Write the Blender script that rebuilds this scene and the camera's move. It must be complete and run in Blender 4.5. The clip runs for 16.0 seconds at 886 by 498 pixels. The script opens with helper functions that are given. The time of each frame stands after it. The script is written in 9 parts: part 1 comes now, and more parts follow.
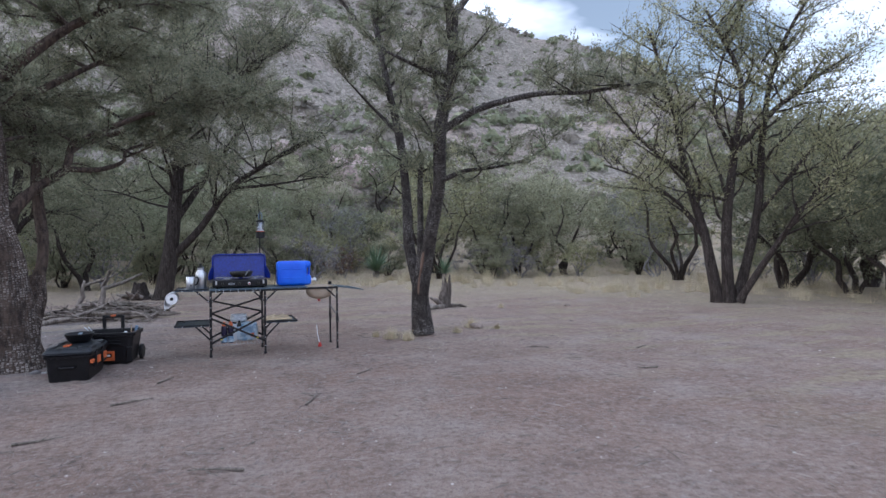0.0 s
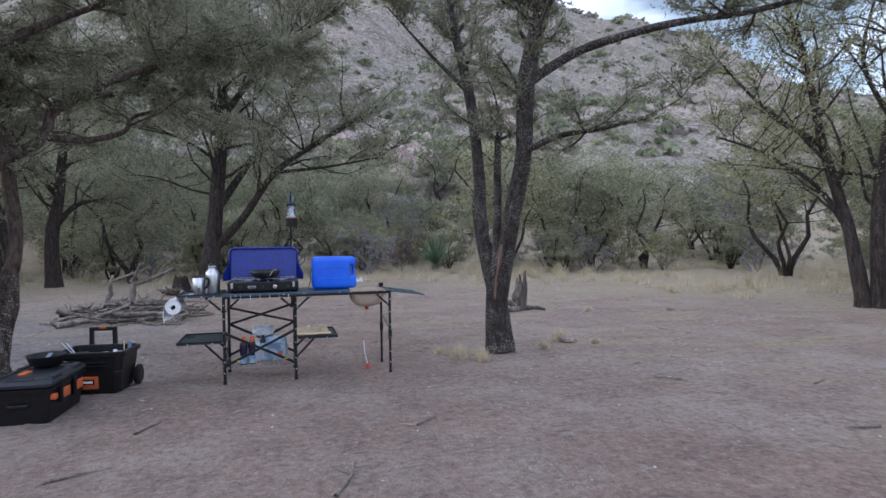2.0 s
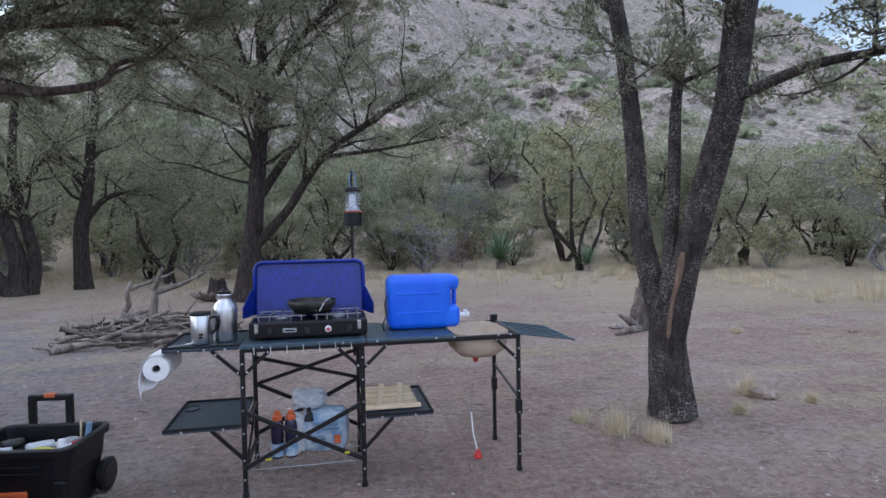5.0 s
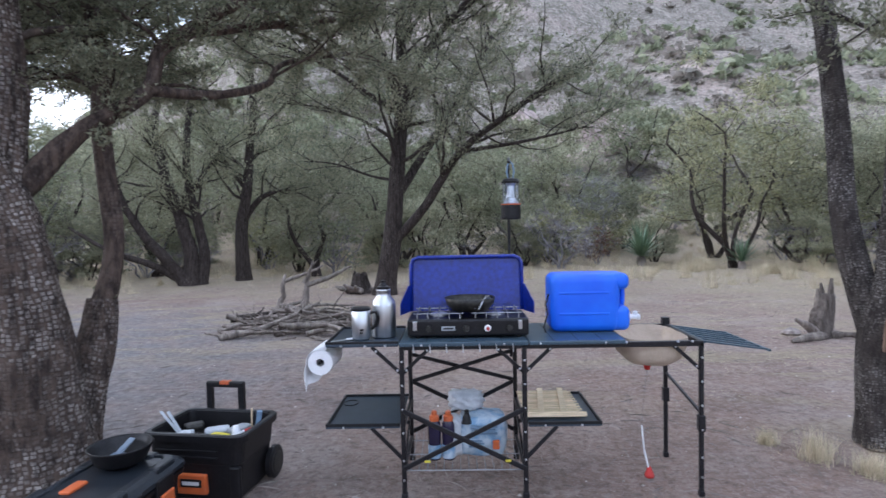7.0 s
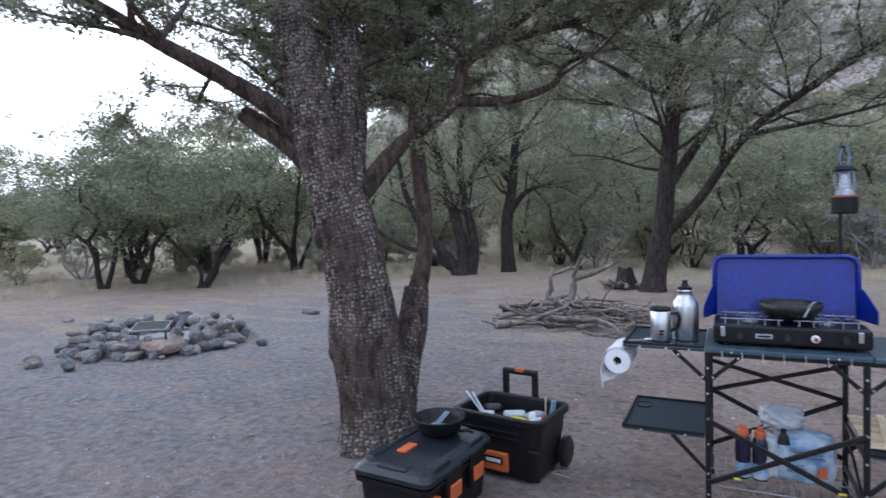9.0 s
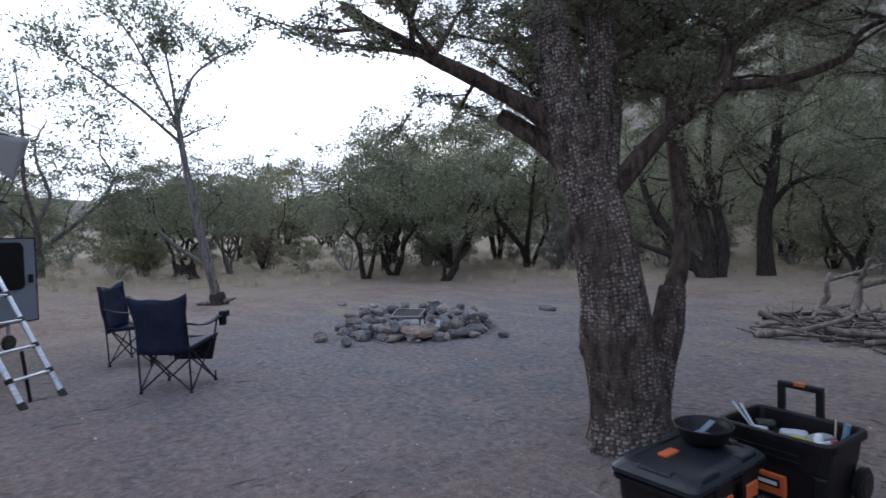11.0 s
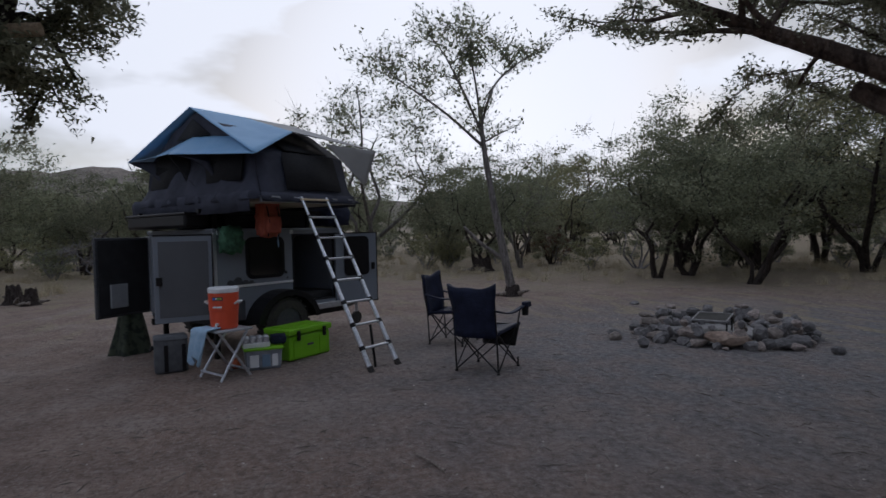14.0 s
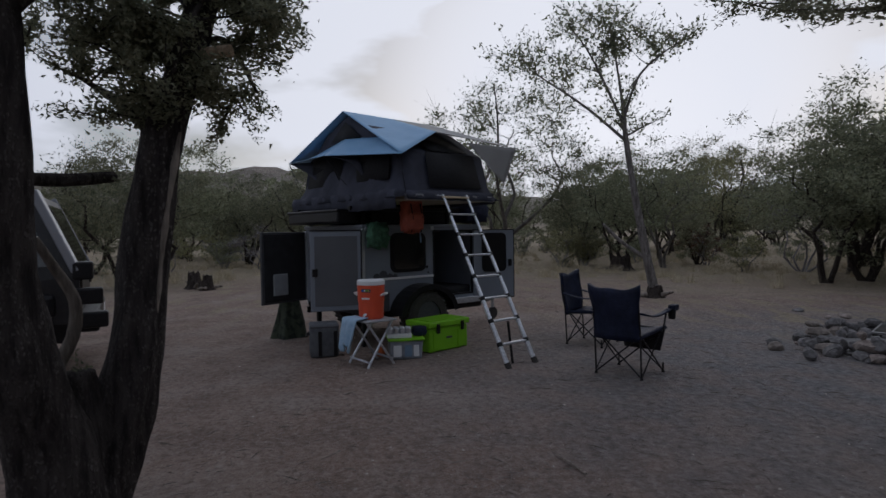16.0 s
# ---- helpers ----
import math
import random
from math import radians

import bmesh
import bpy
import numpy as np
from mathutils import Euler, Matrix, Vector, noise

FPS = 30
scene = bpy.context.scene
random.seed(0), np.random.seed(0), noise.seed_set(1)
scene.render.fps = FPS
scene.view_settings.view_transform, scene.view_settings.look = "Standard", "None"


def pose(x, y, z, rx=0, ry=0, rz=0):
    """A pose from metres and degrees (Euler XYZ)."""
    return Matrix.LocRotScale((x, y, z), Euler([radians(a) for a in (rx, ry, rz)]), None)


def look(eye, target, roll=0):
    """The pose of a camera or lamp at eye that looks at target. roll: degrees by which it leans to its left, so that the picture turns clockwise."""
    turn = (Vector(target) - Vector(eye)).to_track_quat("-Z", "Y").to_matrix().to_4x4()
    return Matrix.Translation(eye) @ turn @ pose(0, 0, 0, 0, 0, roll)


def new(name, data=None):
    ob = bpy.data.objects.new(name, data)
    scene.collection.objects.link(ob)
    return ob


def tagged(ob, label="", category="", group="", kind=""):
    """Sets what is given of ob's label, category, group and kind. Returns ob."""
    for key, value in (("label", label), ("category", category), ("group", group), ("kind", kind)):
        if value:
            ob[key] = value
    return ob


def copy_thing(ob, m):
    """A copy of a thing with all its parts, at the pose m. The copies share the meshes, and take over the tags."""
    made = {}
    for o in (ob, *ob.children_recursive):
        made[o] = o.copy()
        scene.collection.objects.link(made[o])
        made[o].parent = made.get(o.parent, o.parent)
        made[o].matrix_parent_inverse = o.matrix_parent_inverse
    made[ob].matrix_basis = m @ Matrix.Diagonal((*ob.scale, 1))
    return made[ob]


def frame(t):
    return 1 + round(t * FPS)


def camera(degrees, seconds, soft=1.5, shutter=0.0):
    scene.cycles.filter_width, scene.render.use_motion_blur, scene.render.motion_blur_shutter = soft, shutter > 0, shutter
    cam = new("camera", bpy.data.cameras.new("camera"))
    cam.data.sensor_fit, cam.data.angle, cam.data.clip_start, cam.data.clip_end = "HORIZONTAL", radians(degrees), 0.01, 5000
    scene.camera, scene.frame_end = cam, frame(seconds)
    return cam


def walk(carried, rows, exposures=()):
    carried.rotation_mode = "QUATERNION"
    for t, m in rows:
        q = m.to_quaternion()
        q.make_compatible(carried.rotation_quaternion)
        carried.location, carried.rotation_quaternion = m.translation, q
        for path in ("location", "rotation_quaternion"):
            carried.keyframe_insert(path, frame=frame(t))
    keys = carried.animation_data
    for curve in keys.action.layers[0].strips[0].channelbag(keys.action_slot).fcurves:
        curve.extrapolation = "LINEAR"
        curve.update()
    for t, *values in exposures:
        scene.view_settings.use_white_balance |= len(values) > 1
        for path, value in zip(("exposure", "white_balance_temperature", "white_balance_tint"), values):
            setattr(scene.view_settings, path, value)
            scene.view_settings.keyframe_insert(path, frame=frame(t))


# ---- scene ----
cam = camera(75.1, 16.0, shutter=0.3)
PATH = [
    (0, (0.226, -0.331, 1.277), (0.954, 1.531, 1.266), -0.6),
    (0.5, (0.384, 0.114, 1.322), (1.054, 1.998, 1.305), -0.7),
    (1, (0.474, 0.604, 1.29), (1.086, 2.508, 1.27), -0.5),
    (1.5, (0.607, 1.073, 1.301), (1.185, 2.988, 1.269), -0.7),
    (2, (0.637, 1.523, 1.29), (1.177, 3.448, 1.246), -0.6),
    (2.5, (0.654, 2.009, 1.278), (1.171, 3.94, 1.213), -0.6),
    (3, (0.679, 2.492, 1.316), (1.165, 4.43, 1.229), -0.6),
    (5.5, (0.554, 3.989, 1.381), (0.894, 5.959, 1.311), -1.0),
    (6, (0.521, 4.044, 1.379), (0.78, 6.026, 1.307), -1.1),
    (6.5, (0.474, 4.064, 1.375), (0.598, 6.059, 1.3), -1.1),
    (7, (0.429, 4.077, 1.375), (0.379, 6.075, 1.293), -1.2),
    (7.5, (0.387, 4.069, 1.376), (0.134, 6.051, 1.289), -1.2),
    (8, (0.328, 4.055, 1.386), (-0.129, 6.0, 1.296), -1.3),
    (8.5, (0.263, 4.029, 1.396), (-0.393, 5.916, 1.307), -1.4),
    (9, (0.223, 3.991, 1.405), (-0.66, 5.783, 1.319), -1.6),
    (9.5, (0.206, 3.952, 1.401), (-0.875, 5.633, 1.322), -1.7),
    (12, (0.088, 3.804, 1.394), (-1.611, 4.857, 1.328), -1.6),
    (12.5, (0.076, 3.775, 1.395), (-1.707, 4.678, 1.331), -1.6),
    (13, (0.074, 3.744, 1.407), (-1.777, 4.501, 1.342), -1.5),
    (13.5, (0.088, 3.718, 1.384), (-1.814, 4.333, 1.329), -1.5),
    (14, (0.092, 3.694, 1.391), (-1.849, 4.172, 1.336), -1.4),
    (14.5, (0.091, 3.679, 1.39), (-1.878, 4.028, 1.335), -1.2),
    (15, (0.095, 3.671, 1.407), (-1.891, 3.907, 1.347), -1.0),
    (15.5, (0.102, 3.64, 1.404), (-1.892, 3.776, 1.346), -0.9),
    (16, (0.112, 3.622, 1.41), (-1.887, 3.647, 1.349), -0.8),
]
EXPOSURES = [(0, 0.55, 5960, 14), (3, 0.60, 5940, 14), (5.5, 0.70, 5900, 14), (6.5, 0.90, 5940, 14), (7.5, 1.02, 5930, 14), (8.5, 0.94, 5860, 14), (9.5, 0.58, 5800, 14), (12, -0.36, 5820, 14), (13, -0.78, 6140, 14), (14, -1.14, 6370, 14), (14.5, -1.27, 6420, 14), (16, -1.32, 6500, 14)]
walk(cam, [(t, look(eye, target, roll)) for t, eye, target, roll in PATH], EXPOSURES)
# ---- light ----
SUN_AZ, SUN_EL = 163.0, 12.0
world = bpy.data.worlds.new("sky")
scene.world = world
world.use_nodes = True
wn, wl = world.node_tree.nodes, world.node_tree.links
wn.clear()
sky = wn.new("ShaderNodeTexSky")
sky.sky_type, sky.sun_disc = "NISHITA", False
sky.sun_elevation, sky.sun_rotation = radians(SUN_EL), radians(90 - SUN_AZ)
sky.dust_density, sky.air_density = 1.5, 1.0
wcoord = wn.new("ShaderNodeTexCoord")
wmap = wn.new("ShaderNodeMapping")
wmap.inputs["Scale"].default_value = (1.0, 1.0, 2.6)
wnoise = wn.new("ShaderNodeTexNoise")
wnoise.inputs["Scale"].default_value, wnoise.inputs["Detail"].default_value, wnoise.inputs["Roughness"].default_value = 2.2, 5, 0.55
wramp = wn.new("ShaderNodeValToRGB")
wramp.color_ramp.elements[0].position, wramp.color_ramp.elements[1].position = 0.38, 0.54
wramp.color_ramp.elements[0].color = (0.12, 0.12, 0.12, 1)
wcloud = wn.new("ShaderNodeMix")
wcloud.data_type = "RGBA"
wbg = wn.new("ShaderNodeBackground")
wbg.inputs["Strength"].default_value = 0.115
wout = wn.new("ShaderNodeOutputWorld")
wl.new(wcoord.outputs["Generated"], wmap.inputs["Vector"])
wl.new(wmap.outputs["Vector"], wnoise.inputs["Vector"])
wl.new(wnoise.outputs["Fac"], wramp.inputs["Fac"])
wveil = wn.new("ShaderNodeMapRange")
wveil.interpolation_type = "SMOOTHSTEP"
wveil.inputs["From Min"].default_value, wveil.inputs["From Max"].default_value = 0.86, 0.985
wcover = wn.new("ShaderNodeMath")
wcover.operation = "MAXIMUM"
wl.new(wramp.outputs["Color"], wcover.inputs[0])
wl.new(wveil.outputs["Result"], wcover.inputs[1])
wl.new(wcover.outputs["Value"], wcloud.inputs["Factor"])
wl.new(sky.outputs["Color"], wcloud.inputs["A"])
# the cloud sheet is brighter on the side of the sun
wdot = wn.new("ShaderNodeVectorMath")
wdot.operation = "DOT_PRODUCT"
wdot.inputs[1].default_value = (math.cos(radians(SUN_AZ)) * math.cos(radians(SUN_EL)), math.sin(radians(SUN_AZ)) * math.cos(radians(SUN_EL)), math.sin(radians(SUN_EL)))
wl.new(wcoord.outputs["Generated"], wdot.inputs[0])
wside = wn.new("ShaderNodeMapRange")
wside.interpolation_type = "SMOOTHSTEP"
wside.inputs["From Min"].default_value, wside.inputs["From Max"].default_value = 0.1, 1.0
wl.new(wdot.outputs["Value"], wside.inputs["Value"])
wl.new(wdot.outputs["Value"], wveil.inputs["Value"])
wsheet = wn.new("ShaderNodeMix")
wsheet.data_type = "RGBA"
wsheet.inputs["A"].default_value, wsheet.inputs["B"].default_value = (9.6, 10.7, 12.8, 1), (15.6, 16.6, 18.2, 1)
wl.new(wside.outputs["Result"], wsheet.inputs["Factor"])
wl.new(wsheet.outputs["Result"], wcloud.inputs["B"])
wsat = wn.new("ShaderNodeHueSaturation")
wsat.inputs["Saturation"].default_value = 0.3
wl.new(sky.outputs["Color"], wsat.inputs["Color"])
wadd = wn.new("ShaderNodeMix")
wadd.data_type, wadd.blend_type = "RGBA", "ADD"
wadd.inputs["Factor"].default_value = 0.04
wl.new(wcloud.outputs["Result"], wadd.inputs["A"])
wl.new(wsat.outputs["Color"], wadd.inputs["B"])
wl.new(wadd.outputs["Result"], wbg.inputs["Color"])
wl.new(wbg.outputs["Background"], wout.inputs["Surface"])
sun = new("sun", bpy.data.lights.new("sun", "SUN"))
sun.data.energy, sun.data.angle, sun.data.color = 0.5, radians(25), (1.0, 0.93, 0.88)
sun.matrix_world = look((0, 0, 50), (-50 * math.cos(radians(SUN_AZ)) * math.cos(radians(14)), -50 * math.sin(radians(SUN_AZ)) * math.cos(radians(14)), 50 - 50 * math.sin(radians(14))))


# ---- helpers for shapes ----
def mesh_ob(name, bm, material, parent=None, smooth=False):
    me = bpy.data.meshes.new(name)
    bm.normal_update()
    bm.to_mesh(me)
    bm.free()
    if smooth:
        for p in me.polygons:
            p.use_smooth = True
    me.materials.append(material)
    ob = new(name, me)
    if parent:
        ob.parent = parent
    return ob


def part(name, bm, material, parent, label="", smooth=False):
    """One mesh object under a thing or under a part."""
    ob = mesh_ob(name, bm, material, parent, smooth)
    return tagged(ob, label=label) if label else ob


def thing(name, label, category, group="", at=(0, 0, 0), turn=0.0):
    """An empty at the thing's base that carries its parts."""
    ob = new(name)
    ob.empty_display_size = 0.1
    ob.matrix_basis = pose(*at, 0, 0, turn)
    return tagged(ob, label=label, category=category, group=group)


def raw_mesh(name, verts, faces, material, parent=None, smooth=False):
    me = bpy.data.meshes.new(name)
    me.from_pydata([tuple(v) for v in verts], [], faces)
    if smooth:
        me.polygons.foreach_set("use_smooth", [True] * len(me.polygons))
    me.materials.append(material)
    me.update()
    ob = new(name, me)
    if parent:
        ob.parent = parent
    return ob


def box_bm(x0, x1, y0, y1, z0, z1, bevel=0.0, m=None, bm=None, seg=2):
    bm = bm or bmesh.new()
    made = bmesh.ops.create_cube(bm, size=1.0, matrix=Matrix.Translation(((x0 + x1) / 2, (y0 + y1) / 2, (z0 + z1) / 2)) @ Matrix.Diagonal((x1 - x0, y1 - y0, z1 - z0, 1)))
    vs = made["verts"]
    if bevel > 0:
        es = list({e for v in vs for e in v.link_edges})
        out = bmesh.ops.bevel(bm, geom=es, offset=bevel, segments=seg, affect="EDGES", profile=0.5, clamp_overlap=True)
        vs = list({v for f in out["faces"] for v in f.verts} | {v for v in vs if v.is_valid})
    if m is not None:
        bmesh.ops.transform(bm, matrix=m, verts=vs)
    return bm


def tube_bm(points, radius, sides=8, bm=None, cap=True, radii=None):
    """A round bar along a line of points."""
    bm = bm or bmesh.new()
    pts = [Vector(p) for p in points]
    rings = []
    side = None
    for i, p in enumerate(pts):
        d = (pts[min(i + 1, len(pts) - 1)] - pts[max(i - 1, 0)]).normalized()
        if side is None:
            side = d.orthogonal().normalized()
        side = (side - d * side.dot(d)).normalized()
        other = d.cross(side)
        r = radii[i] if radii else radius
        rings.append([bm.verts.new(p + r * (math.cos(a) * side + math.sin(a) * other)) for a in (2 * math.pi * k / sides for k in range(sides))])
    for a, b in zip(rings, rings[1:]):
        for k in range(sides):
            bm.faces.new((a[k], a[(k + 1) % sides], b[(k + 1) % sides], b[k]))
    if cap:
        bm.faces.new(list(reversed(rings[0])))
        bm.faces.new(rings[-1])
    return bm


def bar_bm(a, b, w, h, bm=None, bevel=0.0):
    """A square bar from a to b, w wide and h high."""
    a, b = Vector(a), Vector(b)
    d = b - a
    q = d.to_track_quat("Y", "Z").to_matrix().to_4x4()
    m = Matrix.Translation((a + b) / 2) @ q
    return box_bm(-w / 2, w / 2, -d.length / 2, d.length / 2, -h / 2, h / 2, bevel, m, bm, 1)


def lathe_bm(profile, sides=24, bm=None, m=None):
    """A turned body from (radius, height) pairs."""
    bm = bm or bmesh.new()
    rings, made = [], []
    for r, z in profile:
        if r < 1e-5:
            v = bm.verts.new((0, 0, z))
            rings.append([v])
            made.append(v)
        else:
            ring = [bm.verts.new((r * math.cos(2 * math.pi * k / sides), r * math.sin(2 * math.pi * k / sides), z)) for k in range(sides)]
            rings.append(ring)
            made += ring
    for a, b in zip(rings, rings[1:]):
        for k in range(sides):
            j = (k + 1) % sides
            if len(a) == 1 and len(b) == 1:
                continue
            if len(a) == 1:
                bm.faces.new((a[0], b[j], b[k]))
            elif len(b) == 1:
                bm.faces.new((a[k], a[j], b[0]))
            else:
                bm.faces.new((a[k], a[j], b[j], b[k]))
    bmesh.ops.recalc_face_normals(bm, faces=list({f for v in made for f in v.link_faces}))
    if m is not None:
        bmesh.ops.transform(bm, matrix=m, verts=made)
    return bm


# ---- materials ----
def mat(name, colour, colour2=None, scale=8.0, rough=0.7, metal=0.0, bump=0.0, bump_scale=None, fine=None, vary=0.0, spec=0.5, stretch=None, contrast=(0.35, 0.65), trans=0.0, coat=0.0, dust=0.0):
    """A surface with two scales of noise in its colour and relief."""
    m = bpy.data.materials.new(name)
    m.use_nodes = True
    n, l = m.node_tree.nodes, m.node_tree.links
    b = n["Principled BSDF"]
    b.inputs["Roughness"].default_value, b.inputs["Metallic"].default_value = rough, metal
    b.inputs["Specular IOR Level"].default_value = spec
    if coat:
        b.inputs["Coat Weight"].default_value = coat
    if trans:
        b.inputs["Transmission Weight"].default_value = trans
    colour2 = colour2 or tuple(c * 0.8 for c in colour)
    co = n.new("ShaderNodeTexCoord")
    vec = co.outputs["Object"]
    if stretch:
        mp = n.new("ShaderNodeMapping")
        mp.inputs["Scale"].default_value = stretch
        l.new(vec, mp.inputs["Vector"])
        vec = mp.outputs["Vector"]
    t = n.new("ShaderNodeTexNoise")
    t.inputs["Scale"].default_value, t.inputs["Detail"].default_value, t.inputs["Roughness"].default_value = scale, 6, 0.6
    l.new(vec, t.inputs["Vector"])
    r = n.new("ShaderNodeValToRGB")
    r.color_ramp.elements[0].position, r.color_ramp.elements[1].position = contrast
    r.color_ramp.elements[0].color, r.color_ramp.elements[1].color = (*colour, 1), (*colour2, 1)
    l.new(t.outputs["Fac"], r.inputs["Fac"])
    col = r.outputs["Color"]
    if fine or dust:
        t2 = n.new("ShaderNodeTexNoise")
        t2.inputs["Scale"].default_value, t2.inputs["Detail"].default_value = scale * (fine or 6), 4
        l.new(vec, t2.inputs["Vector"])
        if fine:
            hs = n.new("ShaderNodeHueSaturation")
            mr = n.new("ShaderNodeMapRange")
            mr.inputs["From Min"].default_value, mr.inputs["From Max"].default_value = 0.3, 0.7
            mr.inputs["To Min"].default_value, mr.inputs["To Max"].default_value = 0.72, 1.28
            l.new(t2.outputs["Fac"], mr.inputs["Value"])
            l.new(mr.outputs["Result"], hs.inputs["Value"])
            l.new(col, hs.inputs["Color"])
            col = hs.outputs["Color"]
        if dust:
            mx = n.new("ShaderNodeMix")
            mx.data_type = "RGBA"
            dr = n.new("ShaderNodeMapRange")
            dr.inputs["From Min"].default_value, dr.inputs["From Max"].default_value = 0.45, 0.75
            dr.inputs["To Max"].default_value = dust
            l.new(t2.outputs["Fac"], dr.inputs["Value"])
            l.new(dr.outputs["Result"], mx.inputs["Factor"])
            l.new(col, mx.inputs["A"])
            mx.inputs["B"].default_value = (0.24, 0.19, 0.16, 1)
            col = mx.outputs["Result"]
    if vary:
        g = n.new("ShaderNodeNewGeometry")
        oi = n.new("ShaderNodeObjectInfo")
        ad = n.new("ShaderNodeMath")
        ad.operation = "ADD"
        fr = n.new("ShaderNodeMath")
        fr.operation = "FRACT"
        l.new(g.outputs["Random Per Island"], ad.inputs[0])
        l.new(oi.outputs["Random"], ad.inputs[1])
        l.new(ad.outputs["Value"], fr.inputs[0])
        hv = n.new("ShaderNodeHueSaturation")
        mv = n.new("ShaderNodeMapRange")
        mv.inputs["To Min"].default_value, mv.inputs["To Max"].default_value = 1 - vary, 1 + vary
        l.new(fr.outputs["Value"], mv.inputs["Value"])
        l.new(mv.outputs["Result"], hv.inputs["Value"])
        mh = n.new("ShaderNodeMapRange")
        mh.inputs["To Min"].default_value, mh.inputs["To Max"].default_value = 0.5 + vary * 0.05, 0.5 - vary * 0.05
        l.new(fr.outputs["Value"], mh.inputs["Value"])
        l.new(mh.outputs["Result"], hv.inputs["Hue"])
        l.new(col, hv.inputs["Color"])
        col = hv.outputs["Color"]
    l.new(col, b.inputs["Base Color"])
    if bump:
        bp = n.new("ShaderNodeBump")
        bp.inputs["Strength"].default_value, bp.inputs["Distance"].default_value = min(1.0, bump), 0.02
        t3 = n.new("ShaderNodeTexNoise")
        t3.inputs["Scale"].default_value, t3.inputs["Detail"].default_value = bump_scale or scale * 3, 8
        l.new(vec, t3.inputs["Vector"])
        l.new(t3.outputs["Fac"], bp.inputs["Height"])
        l.new(bp.outputs["Normal"], b.inputs["Normal"])
    return m


def leaf_mat(name, c1, c2, rough=0.6):
    """Foliage: colour by leaf and by patch of the crown, some light shining through."""
    m = mat(name, c1, c2, scale=1.6, rough=rough, vary=0.35, spec=0.25)
    n, l = m.node_tree.nodes, m.node_tree.links
    b, out = n["Principled BSDF"], n["Material Output"]
    tr = n.new("ShaderNodeBsdfTranslucent")
    mx = n.new("ShaderNodeMixShader")
    mx.inputs["Fac"].default_value = 0.4
    src = b.inputs["Base Color"].links[0].from_socket
    l.new(src, tr.inputs["Color"])
    l.new(b.outputs["BSDF"], mx.inputs[1])
    l.new(tr.outputs["BSDF"], mx.inputs[2])
    l.new(mx.outputs["Shader"], out.inputs["Surface"])
    return m


